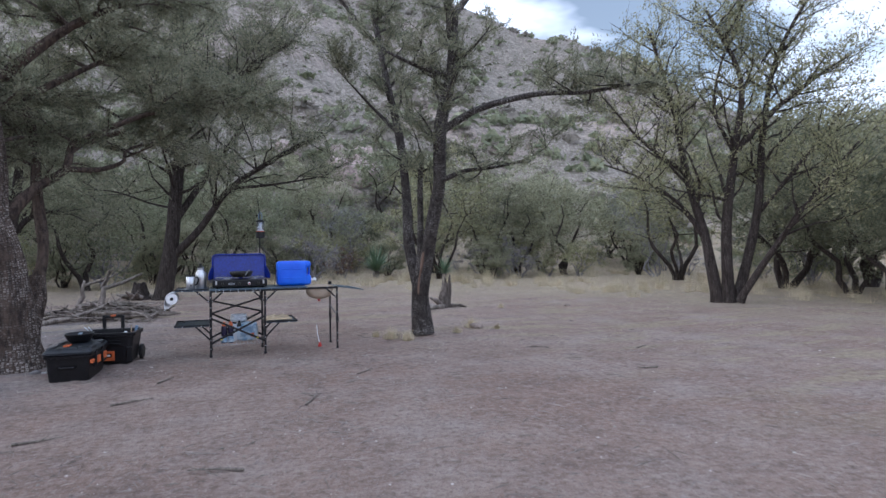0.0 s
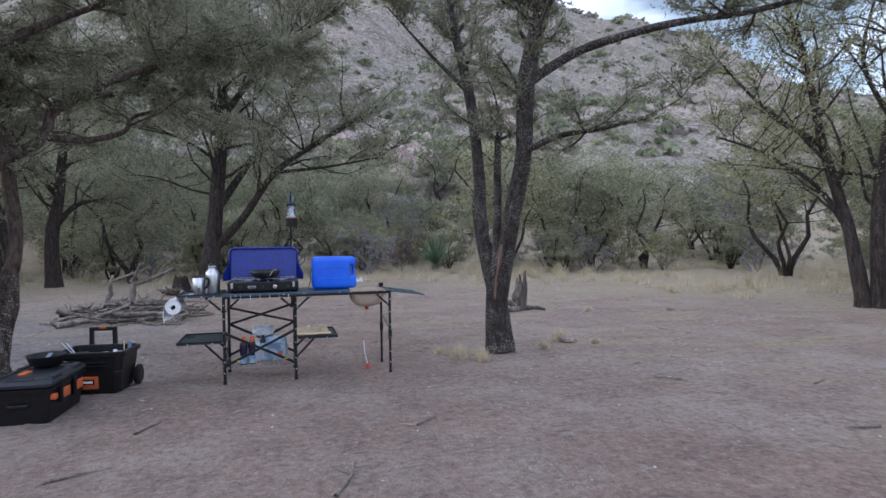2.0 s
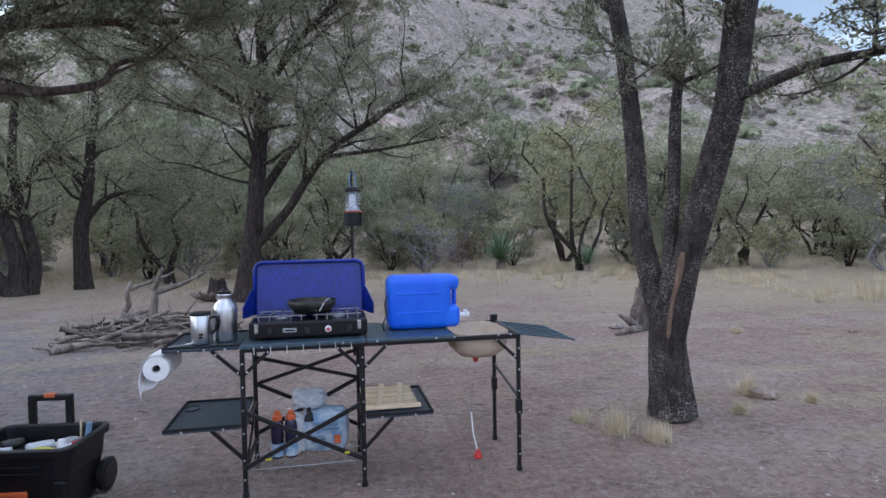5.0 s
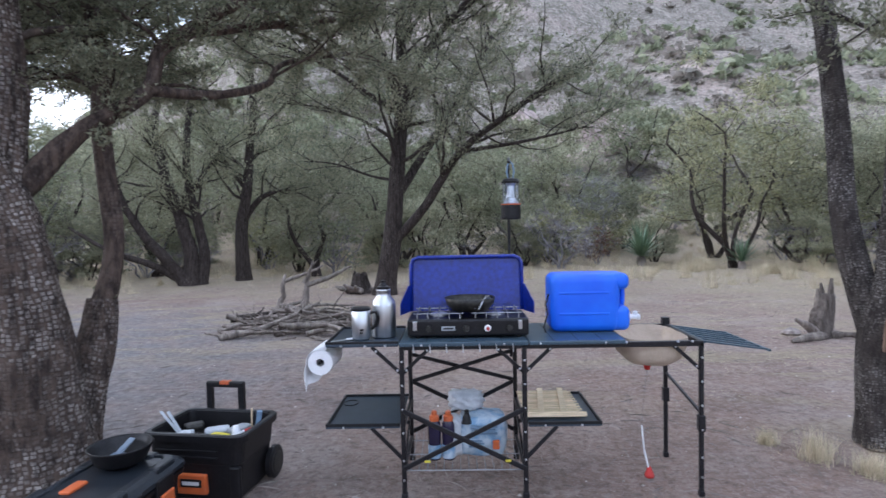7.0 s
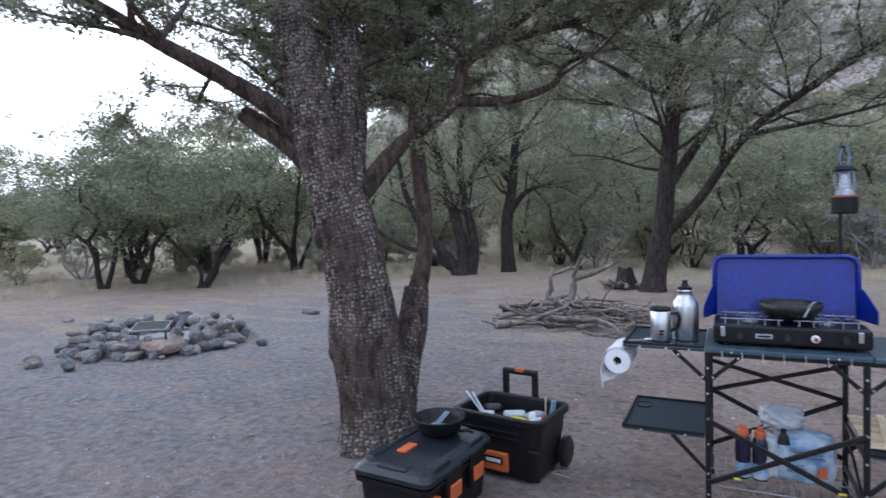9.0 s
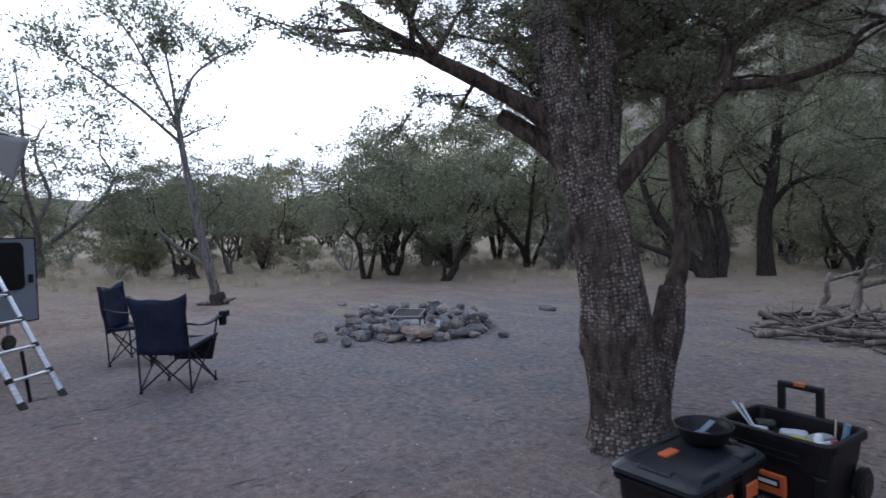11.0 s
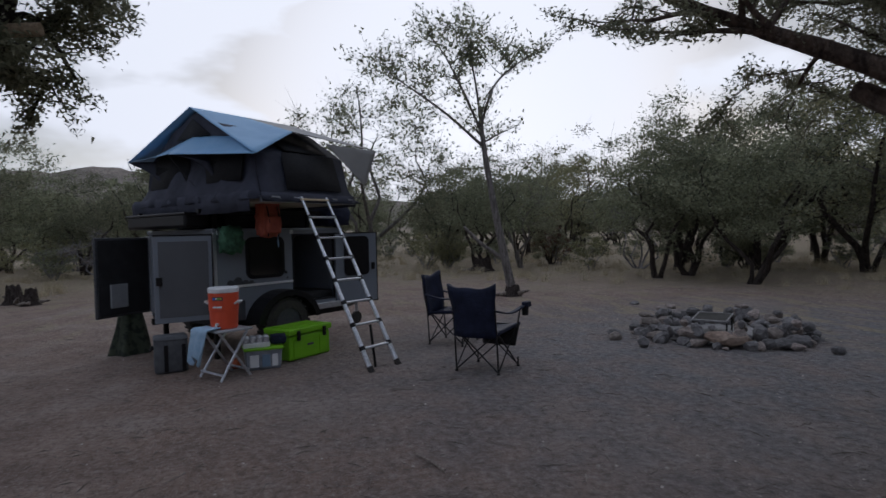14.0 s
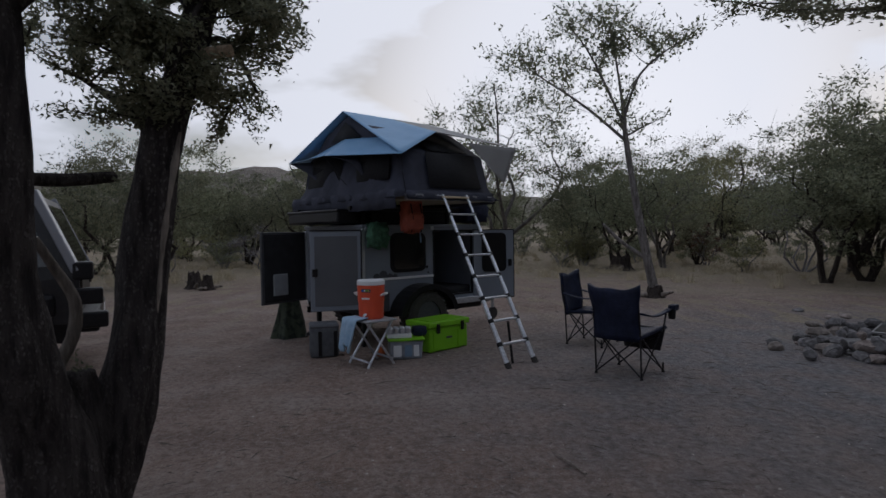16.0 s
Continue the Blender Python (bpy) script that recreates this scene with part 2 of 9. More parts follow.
def bark_mat(name, dark, mid, light, plate=60.0, amount=0.6, bump=1.0, furrow=0.16, checkered=False, few=0.05, stout=0.45):
    """Furrowed bark with small pale plates standing on it, thicker in some patches."""
    m = bpy.data.materials.new(name)
    m.use_nodes = True
    n, l = m.node_tree.nodes, m.node_tree.links
    b = n["Principled BSDF"]
    b.inputs["Roughness"].default_value, b.inputs["Specular IOR Level"].default_value = 0.9, 0.2
    co = n.new("ShaderNodeTexCoord")

    def mapped(scale):
        mp = n.new("ShaderNodeMapping")
        mp.inputs["Scale"].default_value = scale
        l.new(co.outputs["Object"], mp.inputs["Vector"])
        return mp.outputs["Vector"]

    def tex(vec, scale, detail=5, rough=0.6):
        t = n.new("ShaderNodeTexNoise")
        t.inputs["Scale"].default_value, t.inputs["Detail"].default_value, t.inputs["Roughness"].default_value = scale, detail, rough
        l.new(vec, t.inputs["Vector"])
        return t

    def rng(src, a, c, lo=0.0, hi=1.0):
        r = n.new("ShaderNodeMapRange")
        for key, v in (("From Min", a), ("From Max", c), ("To Min", lo), ("To Max", hi)):
            r.inputs[key].default_value = v
        l.new(src, r.inputs["Value"])
        return r.outputs["Result"]

    def times(a, c, op="MULTIPLY"):
        q = n.new("ShaderNodeMath")
        q.operation = op
        l.new(a, q.inputs[0])
        l.new(c, q.inputs[1])
        return q.outputs["Value"]

    def mix(f, a, c):
        q = n.new("ShaderNodeMix")
        q.data_type = "RGBA"
        l.new(f, q.inputs["Factor"])
        for key, v in (("A", a), ("B", c)):
            if isinstance(v, tuple):
                q.inputs[key].default_value = (*v, 1)
            else:
                l.new(v, q.inputs[key])
        return q.outputs["Result"]

    long = tex(mapped((1, 1, furrow)), 26, 6, 0.65).outputs["Fac"]
    wob = tex(mapped((1, 1, 0.6)), 14, 3)
    wm = n.new("ShaderNodeMix")
    wm.data_type, wm.blend_type = "RGBA", "ADD"
    wm.inputs["Factor"].default_value = 0.05
    l.new(mapped((1, 1, 0.8 if checkered else 0.55)), wm.inputs["A"])
    l.new(wob.outputs["Color"], wm.inputs["B"])
    vo = n.new("ShaderNodeTexVoronoi")
    vo.inputs["Scale"].default_value = plate
    vo.voronoi_dimensions = "2D" if checkered else "3D"
    l.new(wm.outputs["Result"], vo.inputs["Vector"])
    sp = n.new("ShaderNodeSeparateColor")
    l.new(vo.outputs["Color"], sp.inputs["Color"])
    spot = times(rng(vo.outputs["Distance"], 0.52, 0.30), rng(sp.outputs["Red"], 0.25, 0.75))
    spot = times(spot, rng(long, 0.38, 0.52))
    field = rng(tex(co.outputs["Object"], 2.4, 5).outputs["Fac"], 0.36, 0.62, 0.25, 1.0)
    if checkered:
        at = n.new("ShaderNodeAttribute")
        at.attribute_name = "bark"
        am = n.new("ShaderNodeMapping")
        am.inputs["Scale"].default_value = (1.0, 1.15, 1.0)
        l.new(at.outputs["Vector"], am.inputs["Vector"])
        wm.inputs["Factor"].default_value = 0.02
        l.new(am.outputs["Vector"], wm.inputs["A"])
        vo.inputs["Randomness"].default_value, vo.distance = 0.62, "CHEBYCHEV"
        ve = n.new("ShaderNodeTexVoronoi")
        ve.voronoi_dimensions, ve.feature, ve.distance = "2D", "F2", "CHEBYCHEV"
        ve.inputs["Scale"].default_value, ve.inputs["Randomness"].default_value = plate, 0.62
        l.new(wm.outputs["Result"], ve.inputs["Vector"])
        edge = times(rng(vo.outputs["Distance"], 0.46, 0.30), rng(times(ve.outputs["Distance"], vo.outputs["Distance"], "SUBTRACT"), 0.06, 0.18))
        girth = n.new("ShaderNodeSeparateXYZ")
        l.new(at.outputs["Vector"], girth.inputs["Vector"])
        edge = times(edge, rng(girth.outputs["Z"], stout, stout * 1.6, 0.1, 1.0))
        spot = times(edge, rng(sp.outputs["Red"], few, few + 0.7, 0.15, 1.0))
        spot = times(spot, rng(tex(mapped((1, 1, 1)), 90, 4).outputs["Fac"], 0.35, 0.55, 0.5, 1.0))
        spot = times(spot, rng(long, 0.36, 0.48, 0.25, 1.0))
        field = rng(tex(co.outputs["Object"], 2.2, 5).outputs["Fac"], 0.40, 0.57, 0.10, 1.0)
    base = mix(rng(long, 0.36, 0.62), dark, mid)
    amt = n.new("ShaderNodeMath")
    amt.operation = "MULTIPLY"
    amt.inputs[1].default_value = amount
    l.new(times(spot, field), amt.inputs[0])
    l.new(mix(amt.outputs["Value"], base, light), b.inputs["Base Color"])
    bp = n.new("ShaderNodeBump")
    bp.inputs["Strength"].default_value, bp.inputs["Distance"].default_value = bump, 0.018
    half = n.new("ShaderNodeMath")
    half.operation = "MULTIPLY"
    half.inputs[1].default_value = 0.8 if checkered else 0.4
    l.new(spot, half.inputs[0])
    l.new(times(long, half.outputs["Value"], "ADD"), bp.inputs["Height"])
    l.new(bp.outputs["Normal"], b.inputs["Normal"])
    return m


ALLIGATOR = bark_mat("alligator_bark", (0.028, 0.020, 0.017), (0.112, 0.080, 0.063), (0.56, 0.50, 0.455), plate=36, few=0.12, amount=0.95, furrow=0.3, checkered=True)
SPECKLED = bark_mat("speckled_bark", (0.024, 0.019, 0.017), (0.066, 0.054, 0.048), (0.47, 0.44, 0.41), plate=60, few=0.28, stout=0.1, amount=0.9, furrow=0.3, checkered=True)
DARKBARK = bark_mat("dark_bark", (0.018, 0.014, 0.012), (0.062, 0.048, 0.042), (0.20, 0.18, 0.165), plate=66, amount=0.6)
BLACKBARK = bark_mat("blackish_bark", (0.017, 0.014, 0.014), (0.062, 0.053, 0.050), (0.22, 0.20, 0.19), plate=80, amount=0.5)
GREYBARK = bark_mat("grey_bark", (0.09, 0.080, 0.073), (0.22, 0.20, 0.188), (0.39, 0.365, 0.345), plate=40, amount=0.7)
DEADWOOD = mat("weathered_wood", (0.10, 0.080, 0.068), (0.275, 0.235, 0.20), scale=14, rough=0.9, bump=0.7, fine=5, stretch=(1, 1, 0.2), vary=0.25)
TORN = mat("torn_reddish_wood", (0.085, 0.05, 0.035), (0.22, 0.145, 0.105), scale=16, rough=0.9, bump=0.7, fine=5, stretch=(1, 1, 0.2))
CUTWOOD = mat("fresh_cut_wood", (0.36, 0.26, 0.17), (0.46, 0.35, 0.24), scale=20, rough=0.8, bump=0.3, fine=4)
TWIG = mat("grey_twigs", (0.16, 0.15, 0.16), (0.26, 0.25, 0.27), scale=6, rough=0.9, vary=0.3)
JUNIPER = leaf_mat("juniper_green", (0.158, 0.166, 0.108), (0.275, 0.273, 0.186))
WILDGREEN = leaf_mat("pale_juniper_green", (0.222, 0.228, 0.142), (0.375, 0.370, 0.252))
JUNIPER_DARK = leaf_mat("deep_juniper_green", (0.140, 0.151, 0.097), (0.232, 0.235, 0.155))
OLIVE = leaf_mat("olive_green", (0.22, 0.222, 0.118), (0.36, 0.348, 0.205))
OAKGREEN = leaf_mat("oak_green", (0.19, 0.21, 0.13), (0.30, 0.315, 0.21))
REDDISH = leaf_mat("rusty_leaves", (0.13, 0.075, 0.05), (0.20, 0.12, 0.08))
# ---- ground and hill ----
RIDGE = [(-180, 4.5), (-165, 6.6), (-150, 5.5), (-120, 4), (-60, 4), (0, 6), (34, 10.5), (45, 14.8), (55, 19.2), (62, 20.5), (67, 23), (80, 27), (95, 28), (108, 24), (118, 13), (127, 5.5), (140, 3.5), (165, 3), (180, 4.5)]


def ridge_height(az):
    xs, ys = zip(*RIDGE)
    return float(np.interp(az, xs, ys))


def hill_start(az):
    return float(np.interp(az, (-180, -120, 20, 50, 110, 130, 150, 180), (90, 120, 50, 38, 34, 45, 100, 90)))


def ground_z(x, y):
    """Height of the one sheet of ground: level camp, rising to the hill."""
    dx, dy = x - 0.2, y - 3.0
    r = math.hypot(dx, dy)
    az = math.degrees(math.atan2(dy, dx))
    start = hill_start(az)
    run = 75.0
    z = 0.0
    near = min(1.0, max(0.0, (r - 9) / 10))
    z += 0.010 * noise.noise((x * 1.3, y * 1.3, 0.0)) + 0.006 * noise.noise((x * 4.0, y * 4.0, 3.0))
    z += near * 0.10 * noise.noise((x * 0.25, y * 0.25, 7.0))
    if r > start - 12:
        k = (r - start + 12) / (run + 12)
        k = k * k / (k + 0.12) if k < 1 else 1 / 1.12 + (k - 1) * 0.02
        top = math.tan(radians(ridge_height(az))) * (start + run) * 1.12
        rough = noise.noise((x * 0.035, y * 0.035, 1.0)) * 6 + noise.noise((x * 0.11, y * 0.11, 2.0)) * 2.2 + noise.noise((x * 0.4, y * 0.4, 5.0)) * 0.5
        z += top * k + rough * min(1.0, max(0.0, k * 3)) * min(1.0, top / 30)
    return z


def ground_mat():
    m = bpy.data.materials.new("bare_dirt_and_straw")
    m.use_nodes = True
    n, l = m.node_tree.nodes, m.node_tree.links
    b = n["Principled BSDF"]
    b.inputs["Roughness"].default_value, b.inputs["Specular IOR Level"].default_value = 0.95, 0.15
    co = n.new("ShaderNodeTexCoord")

    def tex(scale, detail=5, rough=0.6):
        t = n.new("ShaderNodeTexNoise")
        t.inputs["Scale"].default_value, t.inputs["Detail"].default_value, t.inputs["Roughness"].default_value = scale, detail, rough
        l.new(co.outputs["Object"], t.inputs["Vector"])
        return t.outputs["Fac"]

    def rng(src, a, c, lo=0.0, hi=1.0):
        r = n.new("ShaderNodeMapRange")
        for key, v in (("From Min", a), ("From Max", c), ("To Min", lo), ("To Max", hi)):
            r.inputs[key].default_value = v
        l.new(src, r.inputs["Value"])
        return r.outputs["Result"]

    def math2(op, a, c):
        q = n.new("ShaderNodeMath")
        q.operation = op
        for i, v in enumerate((a, c)):
            if isinstance(v, (int, float)):
                q.inputs[i].default_value = v
            else:
                l.new(v, q.inputs[i])
        return q.outputs["Value"]

    def mix(f, a, c):
        q = n.new("ShaderNodeMix")
        q.data_type = "RGBA"
        l.new(f, q.inputs["Factor"])
        for key, v in (("A", a), ("B", c)):
            if isinstance(v, tuple):
                q.inputs[key].default_value = (*v, 1)
            else:
                l.new(v, q.inputs[key])
        return q.outputs["Result"]

    foot, clod = tex(9.0, 5, 0.6), tex(24.0, 4, 0.6)
    big, mid, fine, grit = tex(0.35), tex(2.2), tex(14, 8, 0.7), tex(70, 4, 0.7)
    dirt = mix(rng(big, 0.35, 0.65), (0.258, 0.176, 0.140), (0.318, 0.242, 0.203))
    dirt = mix(rng(mid, 0.42, 0.66, 0, 0.7), dirt, (0.180, 0.130, 0.110))
    dirt = mix(rng(tex(0.9, 6, 0.65), 0.48, 0.66, 0, 0.65), dirt, (0.37, 0.31, 0.275))
    dirt = mix(rng(fine, 0.50, 0.68, 0, 0.6), dirt, (0.40, 0.335, 0.295))
    dirt = mix(rng(fine, 0.32, 0.46, 0.6, 0), dirt, (0.10, 0.078, 0.070))
    dirt = mix(rng(grit, 0.58, 0.66, 0, 0.75), dirt, (0.42, 0.38, 0.35))
    dirt = mix(rng(grit, 0.34, 0.42, 0.6, 0), dirt, (0.09, 0.072, 0.064))
    # foot and clod hollows darkened, tops paled: relief shading put into the colour
    dirt = mix(rng(foot, 0.34, 0.46, 0.3, 0), dirt, (0.14, 0.108, 0.094))
    dirt = mix(rng(foot, 0.54, 0.68, 0, 0.2), dirt, (0.34, 0.29, 0.262))
    dirt = mix(rng(clod, 0.33, 0.46, 0.5, 0), dirt, (0.10, 0.074, 0.062))
    dirt = mix(rng(clod, 0.56, 0.70, 0, 0.5), dirt, (0.42, 0.36, 0.32))
    # ashy grey soil round the fire ring and the wood pile, spread and darkened as shade towards the leaning juniper
    sep = n.new("ShaderNodeSeparateXYZ")
    l.new(co.outputs["Object"], sep.inputs["Vector"])
    fx, fy = math2("ADD", sep.outputs["X"], 5.2), math2("ADD", sep.outputs["Y"], -9.0)
    far2 = math2("ADD", math2("MULTIPLY", math2("MULTIPLY", fx, fx), 0.8), math2("MULTIPLY", math2("MULTIPLY", fy, fy), 0.6))
    ash = math2("MULTIPLY", rng(far2, 3.0, 24.0, 1.0, 0.0), rng(mid, 0.25, 0.6, 0.35, 1.0))
    dirt = mix(math2("MULTIPLY", ash, 0.88), dirt, mix(rng(fine, 0.36, 0.64), (0.115, 0.117, 0.125), (0.27, 0.268, 0.276)))
    # dry grass beyond the trampled clearing
    cx, cy = math2("ADD", sep.outputs["X"], 2.6), math2("ADD", sep.outputs["Y"], -3.0)
    rad = math2("SQRT", math2("ADD", math2("MULTIPLY", cx, cx), math2("MULTIPLY", cy, cy)), 0.0)
    straw = rng(math2("ADD", rad, rng(big, 0.2, 0.8, -4.0, 4.0)), 11.5, 16.5)
    straw = math2("MULTIPLY", straw, rng(mid, 0.3, 0.55, 0.25, 1.0))
    dm = n.new("ShaderNodeMapping")
    dm.inputs["Scale"].default_value, dm.inputs["Rotation"].default_value = (0.45, 1.5, 1.0), (0, 0, radians(-12))
    l.new(co.outputs["Object"], dm.inputs["Vector"])
    dn = n.new("ShaderNodeTexNoise")
    dn.inputs["Scale"].default_value, dn.inputs["Detail"].default_value, dn.inputs["Roughness"].default_value = 1.3, 7, 0.68
    l.new(dm.outputs["Vector"], dn.inputs["Vector"])
    drift = math2("MULTIPLY", rng(dn.outputs["Fac"], 0.50, 0.60), rng(rad, 6.0, 8.5, 0.0, 0.75))
    straw = math2("MAXIMUM", straw, drift)
    grass = mix(rng(fine, 0.3, 0.7), (0.20, 0.165, 0.115), (0.42, 0.355, 0.25))
    low = mix(straw, dirt, grass)
    # stony hillside
    hbig, hmid, hfine = tex(0.06, 6), tex(0.5, 6, 0.7), tex(3.2, 6, 0.75)
    rock = mix(rng(hmid, 0.35, 0.65), (0.150, 0.128, 0.108), (0.300, 0.262, 0.225))
    rock = mix(rng(hbig, 0.5, 0.66, 0, 0.6), rock, (0.44, 0.34, 0.30))
    rock = mix(rng(hfine, 0.52, 0.62, 0, 0.75), rock, (0.43, 0.39, 0.34))
    rock = mix(rng(hfine, 0.36, 0.46, 0.8, 0), rock, (0.075, 0.075, 0.055))
    rock = mix(rng(mid, 0.5, 0.62, 0, 0.7), rock, (0.105, 0.105, 0.080))
    l.new(mix(rng(sep.outputs["Z"], 0.8, 4.0), low, rock), b.inputs["Base Color"])
    h = math2("ADD", math2("ADD", math2("ADD", math2("MULTIPLY", foot, 0.4), math2("MULTIPLY", clod, 0.6)), fine), math2("ADD", math2("MULTIPLY", mid, 1.6), math2("MULTIPLY", grit, 0.35)))
    bp = n.new("ShaderNodeBump")
    bp.inputs["Strength"].default_value, bp.inputs["Distance"].default_value = 1.0, 0.04
    l.new(h, bp.inputs["Height"])
    l.new(bp.outputs["Normal"], b.inputs["Normal"])
    return m


def make_ground():
    radii = [0.0]
    step = 0.16
    while radii[-1] < 3500:
        radii.append(radii[-1] + step)
        step = max(step, radii[-1] * 0.022 if radii[-1] < 200 else radii[-1] * 0.1)
    spokes = 360
    verts, faces = [(0.2, 3.0, ground_z(0.2, 3.0))], []
    for r in radii[1:]:
        for k in range(spokes):
            a = 2 * math.pi * k / spokes
            x, y = 0.2 + r * math.cos(a), 3.0 + r * math.sin(a)
            verts.append((x, y, ground_z(x, y)))
    for k in range(spokes):
        faces.append((0, 1 + k, 1 + (k + 1) % spokes))
    for i in range(len(radii) - 2):
        a, b2 = 1 + i * spokes, 1 + (i + 1) * spokes
        for k in range(spokes):
            j = (k + 1) % spokes
            faces.append((a + k, b2 + k, b2 + j, a + j))
    ob = raw_mesh("ground", verts, faces, ground_mat(), smooth=True)
    return tagged(ob, "bare trampled brown dirt clearing, dry grass and stony hillside", "ground", kind="structure")


make_ground()
# ---- trees ----
T1_LIMBS = [
    ([(0.02, -0.01, 0.08), (-0.01, 0.0, 0.45), (-0.01, -0.02, 0.75), (0.02, -0.06, 1.0)], 0.148, 0.10),
    ([(0.0, -0.02, 0.6), (0.06, -0.15, 1.2), (0.11, -0.33, 1.75), (0.12, -0.50, 2.2), (0.06, -0.66, 2.7), (0.08, -0.78, 3.1), (0.14, -0.95, 3.6), (0.1, -1.1, 4.3)], 0.105, 0.066),
    ([(-0.03, 0.02, 0.70), (-0.12, 0.15, 1.33), (-0.12, 0.26, 2.09), (-0.19, 0.36, 2.95), (-0.33, 0.54, 3.83), (-0.46, 0.7, 4.8)], 0.088, 0.04),
    ([(-0.02, -0.04, 0.90), (-0.03, -0.12, 1.66), (-0.05, -0.18, 2.18), (-0.03, -0.22, 2.5)], 0.058, 0.030),
    ([(0.06, -0.66, 2.8), (0.5, -0.95, 3.08), (1.02, -1.33, 3.21), (1.2, -1.8, 3.15), (1.3, -2.21, 3.06), (1.55, -2.7, 3.05)], 0.055, 0.018),
    ([(0.11, -0.47, 2.15), (0.3, -0.9, 2.26), (0.52, -1.26, 2.27), (0.8, -1.6, 2.32)], 0.04, 0.013),
    ([(0.12, -0.9, 3.5), (-0.3, -0.9, 3.58), (-0.8, -0.9, 3.75)], 0.04, 0.015),
    ([(0.1, -1.05, 4.2), (0.6, -1.0, 4.9), (0.9, -0.9, 5.6)], 0.055, 0.015),
    ([(0.1, -1.05, 4.2), (-0.2, -1.3, 4.8), (-0.3, -1.2, 5.5)], 0.055, 0.015),
    ([(-0.4, 0.62, 4.3), (-1.0, 0.7, 5.0), (-1.5, 0.6, 5.4)], 0.035, 0.012),
    ([(-0.19, 0.36, 2.95), (-0.6, 0.5, 3.4), (-1.1, 0.5, 3.9)], 0.03, 0.010),
]
T2_LIMBS = [
    ([(0.0, 0.0, -0.0), (-0.05, -0.03, 0.54), (-0.07, -0.05, 0.98), (-0.14, -0.09, 1.41), (-0.23, -0.15, 1.81), (-0.32, -0.21, 2.19), (-0.38, -0.25, 2.61), (-0.48, -0.31, 3.09)], 0.25, 0.1),
    ([(-0.15, -0.1, 1.56), (-0.17, 0.01, 2.0), (-0.19, 0.05, 2.45), (-0.25, 0.07, 3.05)], 0.13, 0.08),
    ([(-0.25, -0.16, 1.86), (-0.40, -0.37, 2.10), (-0.58, -0.62, 2.28), (-0.74, -0.96, 2.44), (-0.93, -1.2, 2.61), (-1.03, -1.38, 2.73)], 0.070, 0.03),
    ([(-0.20, -0.14, 1.62), (-0.36, -0.22, 1.85), (-0.55, -0.32, 2.02), (-0.68, -0.40, 2.13)], 0.085, 0.052),
    ([(-0.16, -0.08, 1.48), (-0.02, 0.05, 1.72), (0.14, 0.21, 1.96), (0.38, 0.43, 2.21), (0.46, 0.54, 2.54), (0.76, 0.85, 2.71), (1.34, 1.35, 2.93)], 0.075, 0.02),
    ([(0.4, 0.44, 2.22), (0.65, 0.78, 2.26), (0.87, 1.17, 2.42), (0.94, 1.45, 2.65), (1.45, 2.14, 2.92)], 0.04, 0.015),
    ([(0.03, 0.10, 0.0), (0.06, 0.20, 0.45), (0.11, 0.29, 0.75), (0.125, 0.33, 0.98)], 0.15, 0.078),
    ([(0.02, 0.16, 0.5), (0.12, 0.31, 0.9), (0.16, 0.4, 1.32), (0.1, 0.42, 1.95), (0.08, 0.47, 2.5), (-0.04, 0.45, 3.06)], 0.075, 0.04),
    ([(0.46, 0.54, 2.54), (1.3, 0.7, 3.0), (2.4, 0.9, 3.3)], 0.045, 0.015),
    ([(-0.58, -0.62, 2.28), (-0.80, -0.52, 2.34), (-1.05, -0.40, 2.25)], 0.025, 0.010),
    ([(-0.48, -0.31, 3.05), (-0.3, -1.2, 3.9), (0.0, -2.0, 4.3)], 0.09, 0.02),
    ([(-0.25, 0.07, 3.0), (0.5, 0.2, 3.8), (1.5, 0.0, 4.3)], 0.075, 0.02),
    ([(-0.25, 0.07, 3.0), (-0.5, 0.3, 4.0), (-0.2, 0.5, 5.0)], 0.075, 0.02),
    ([(-0.48, -0.31, 3.05), (-0.9, 0.2, 4.0), (-1.6, 0.6, 4.5)], 0.075, 0.02),
    ([(-0.04, 0.45, 3.0), (0.5, 1.1, 3.6), (1.0, 1.9, 4.2)], 0.05, 0.015),
    ([(-0.25, 0.07, 3.0), (-0.3, 1.0, 3.25), (-0.1, 2.0, 3.4)], 0.05, 0.015),
    ([(-0.48, -0.31, 3.05), (-0.9, 0.9, 3.3), (-1.1, 2.2, 3.5)], 0.06, 0.015),
    ([(0.08, 0.47, 2.4), (-0.1, 0.9, 2.6), (-0.5, 1.5, 2.75), (-0.9, 2.2, 2.8)], 0.035, 0.012),
    ([(-0.19, 0.05, 2.45), (-0.5, 0.5, 2.7), (-1.0, 1.0, 2.9)], 0.05, 0.012),
]
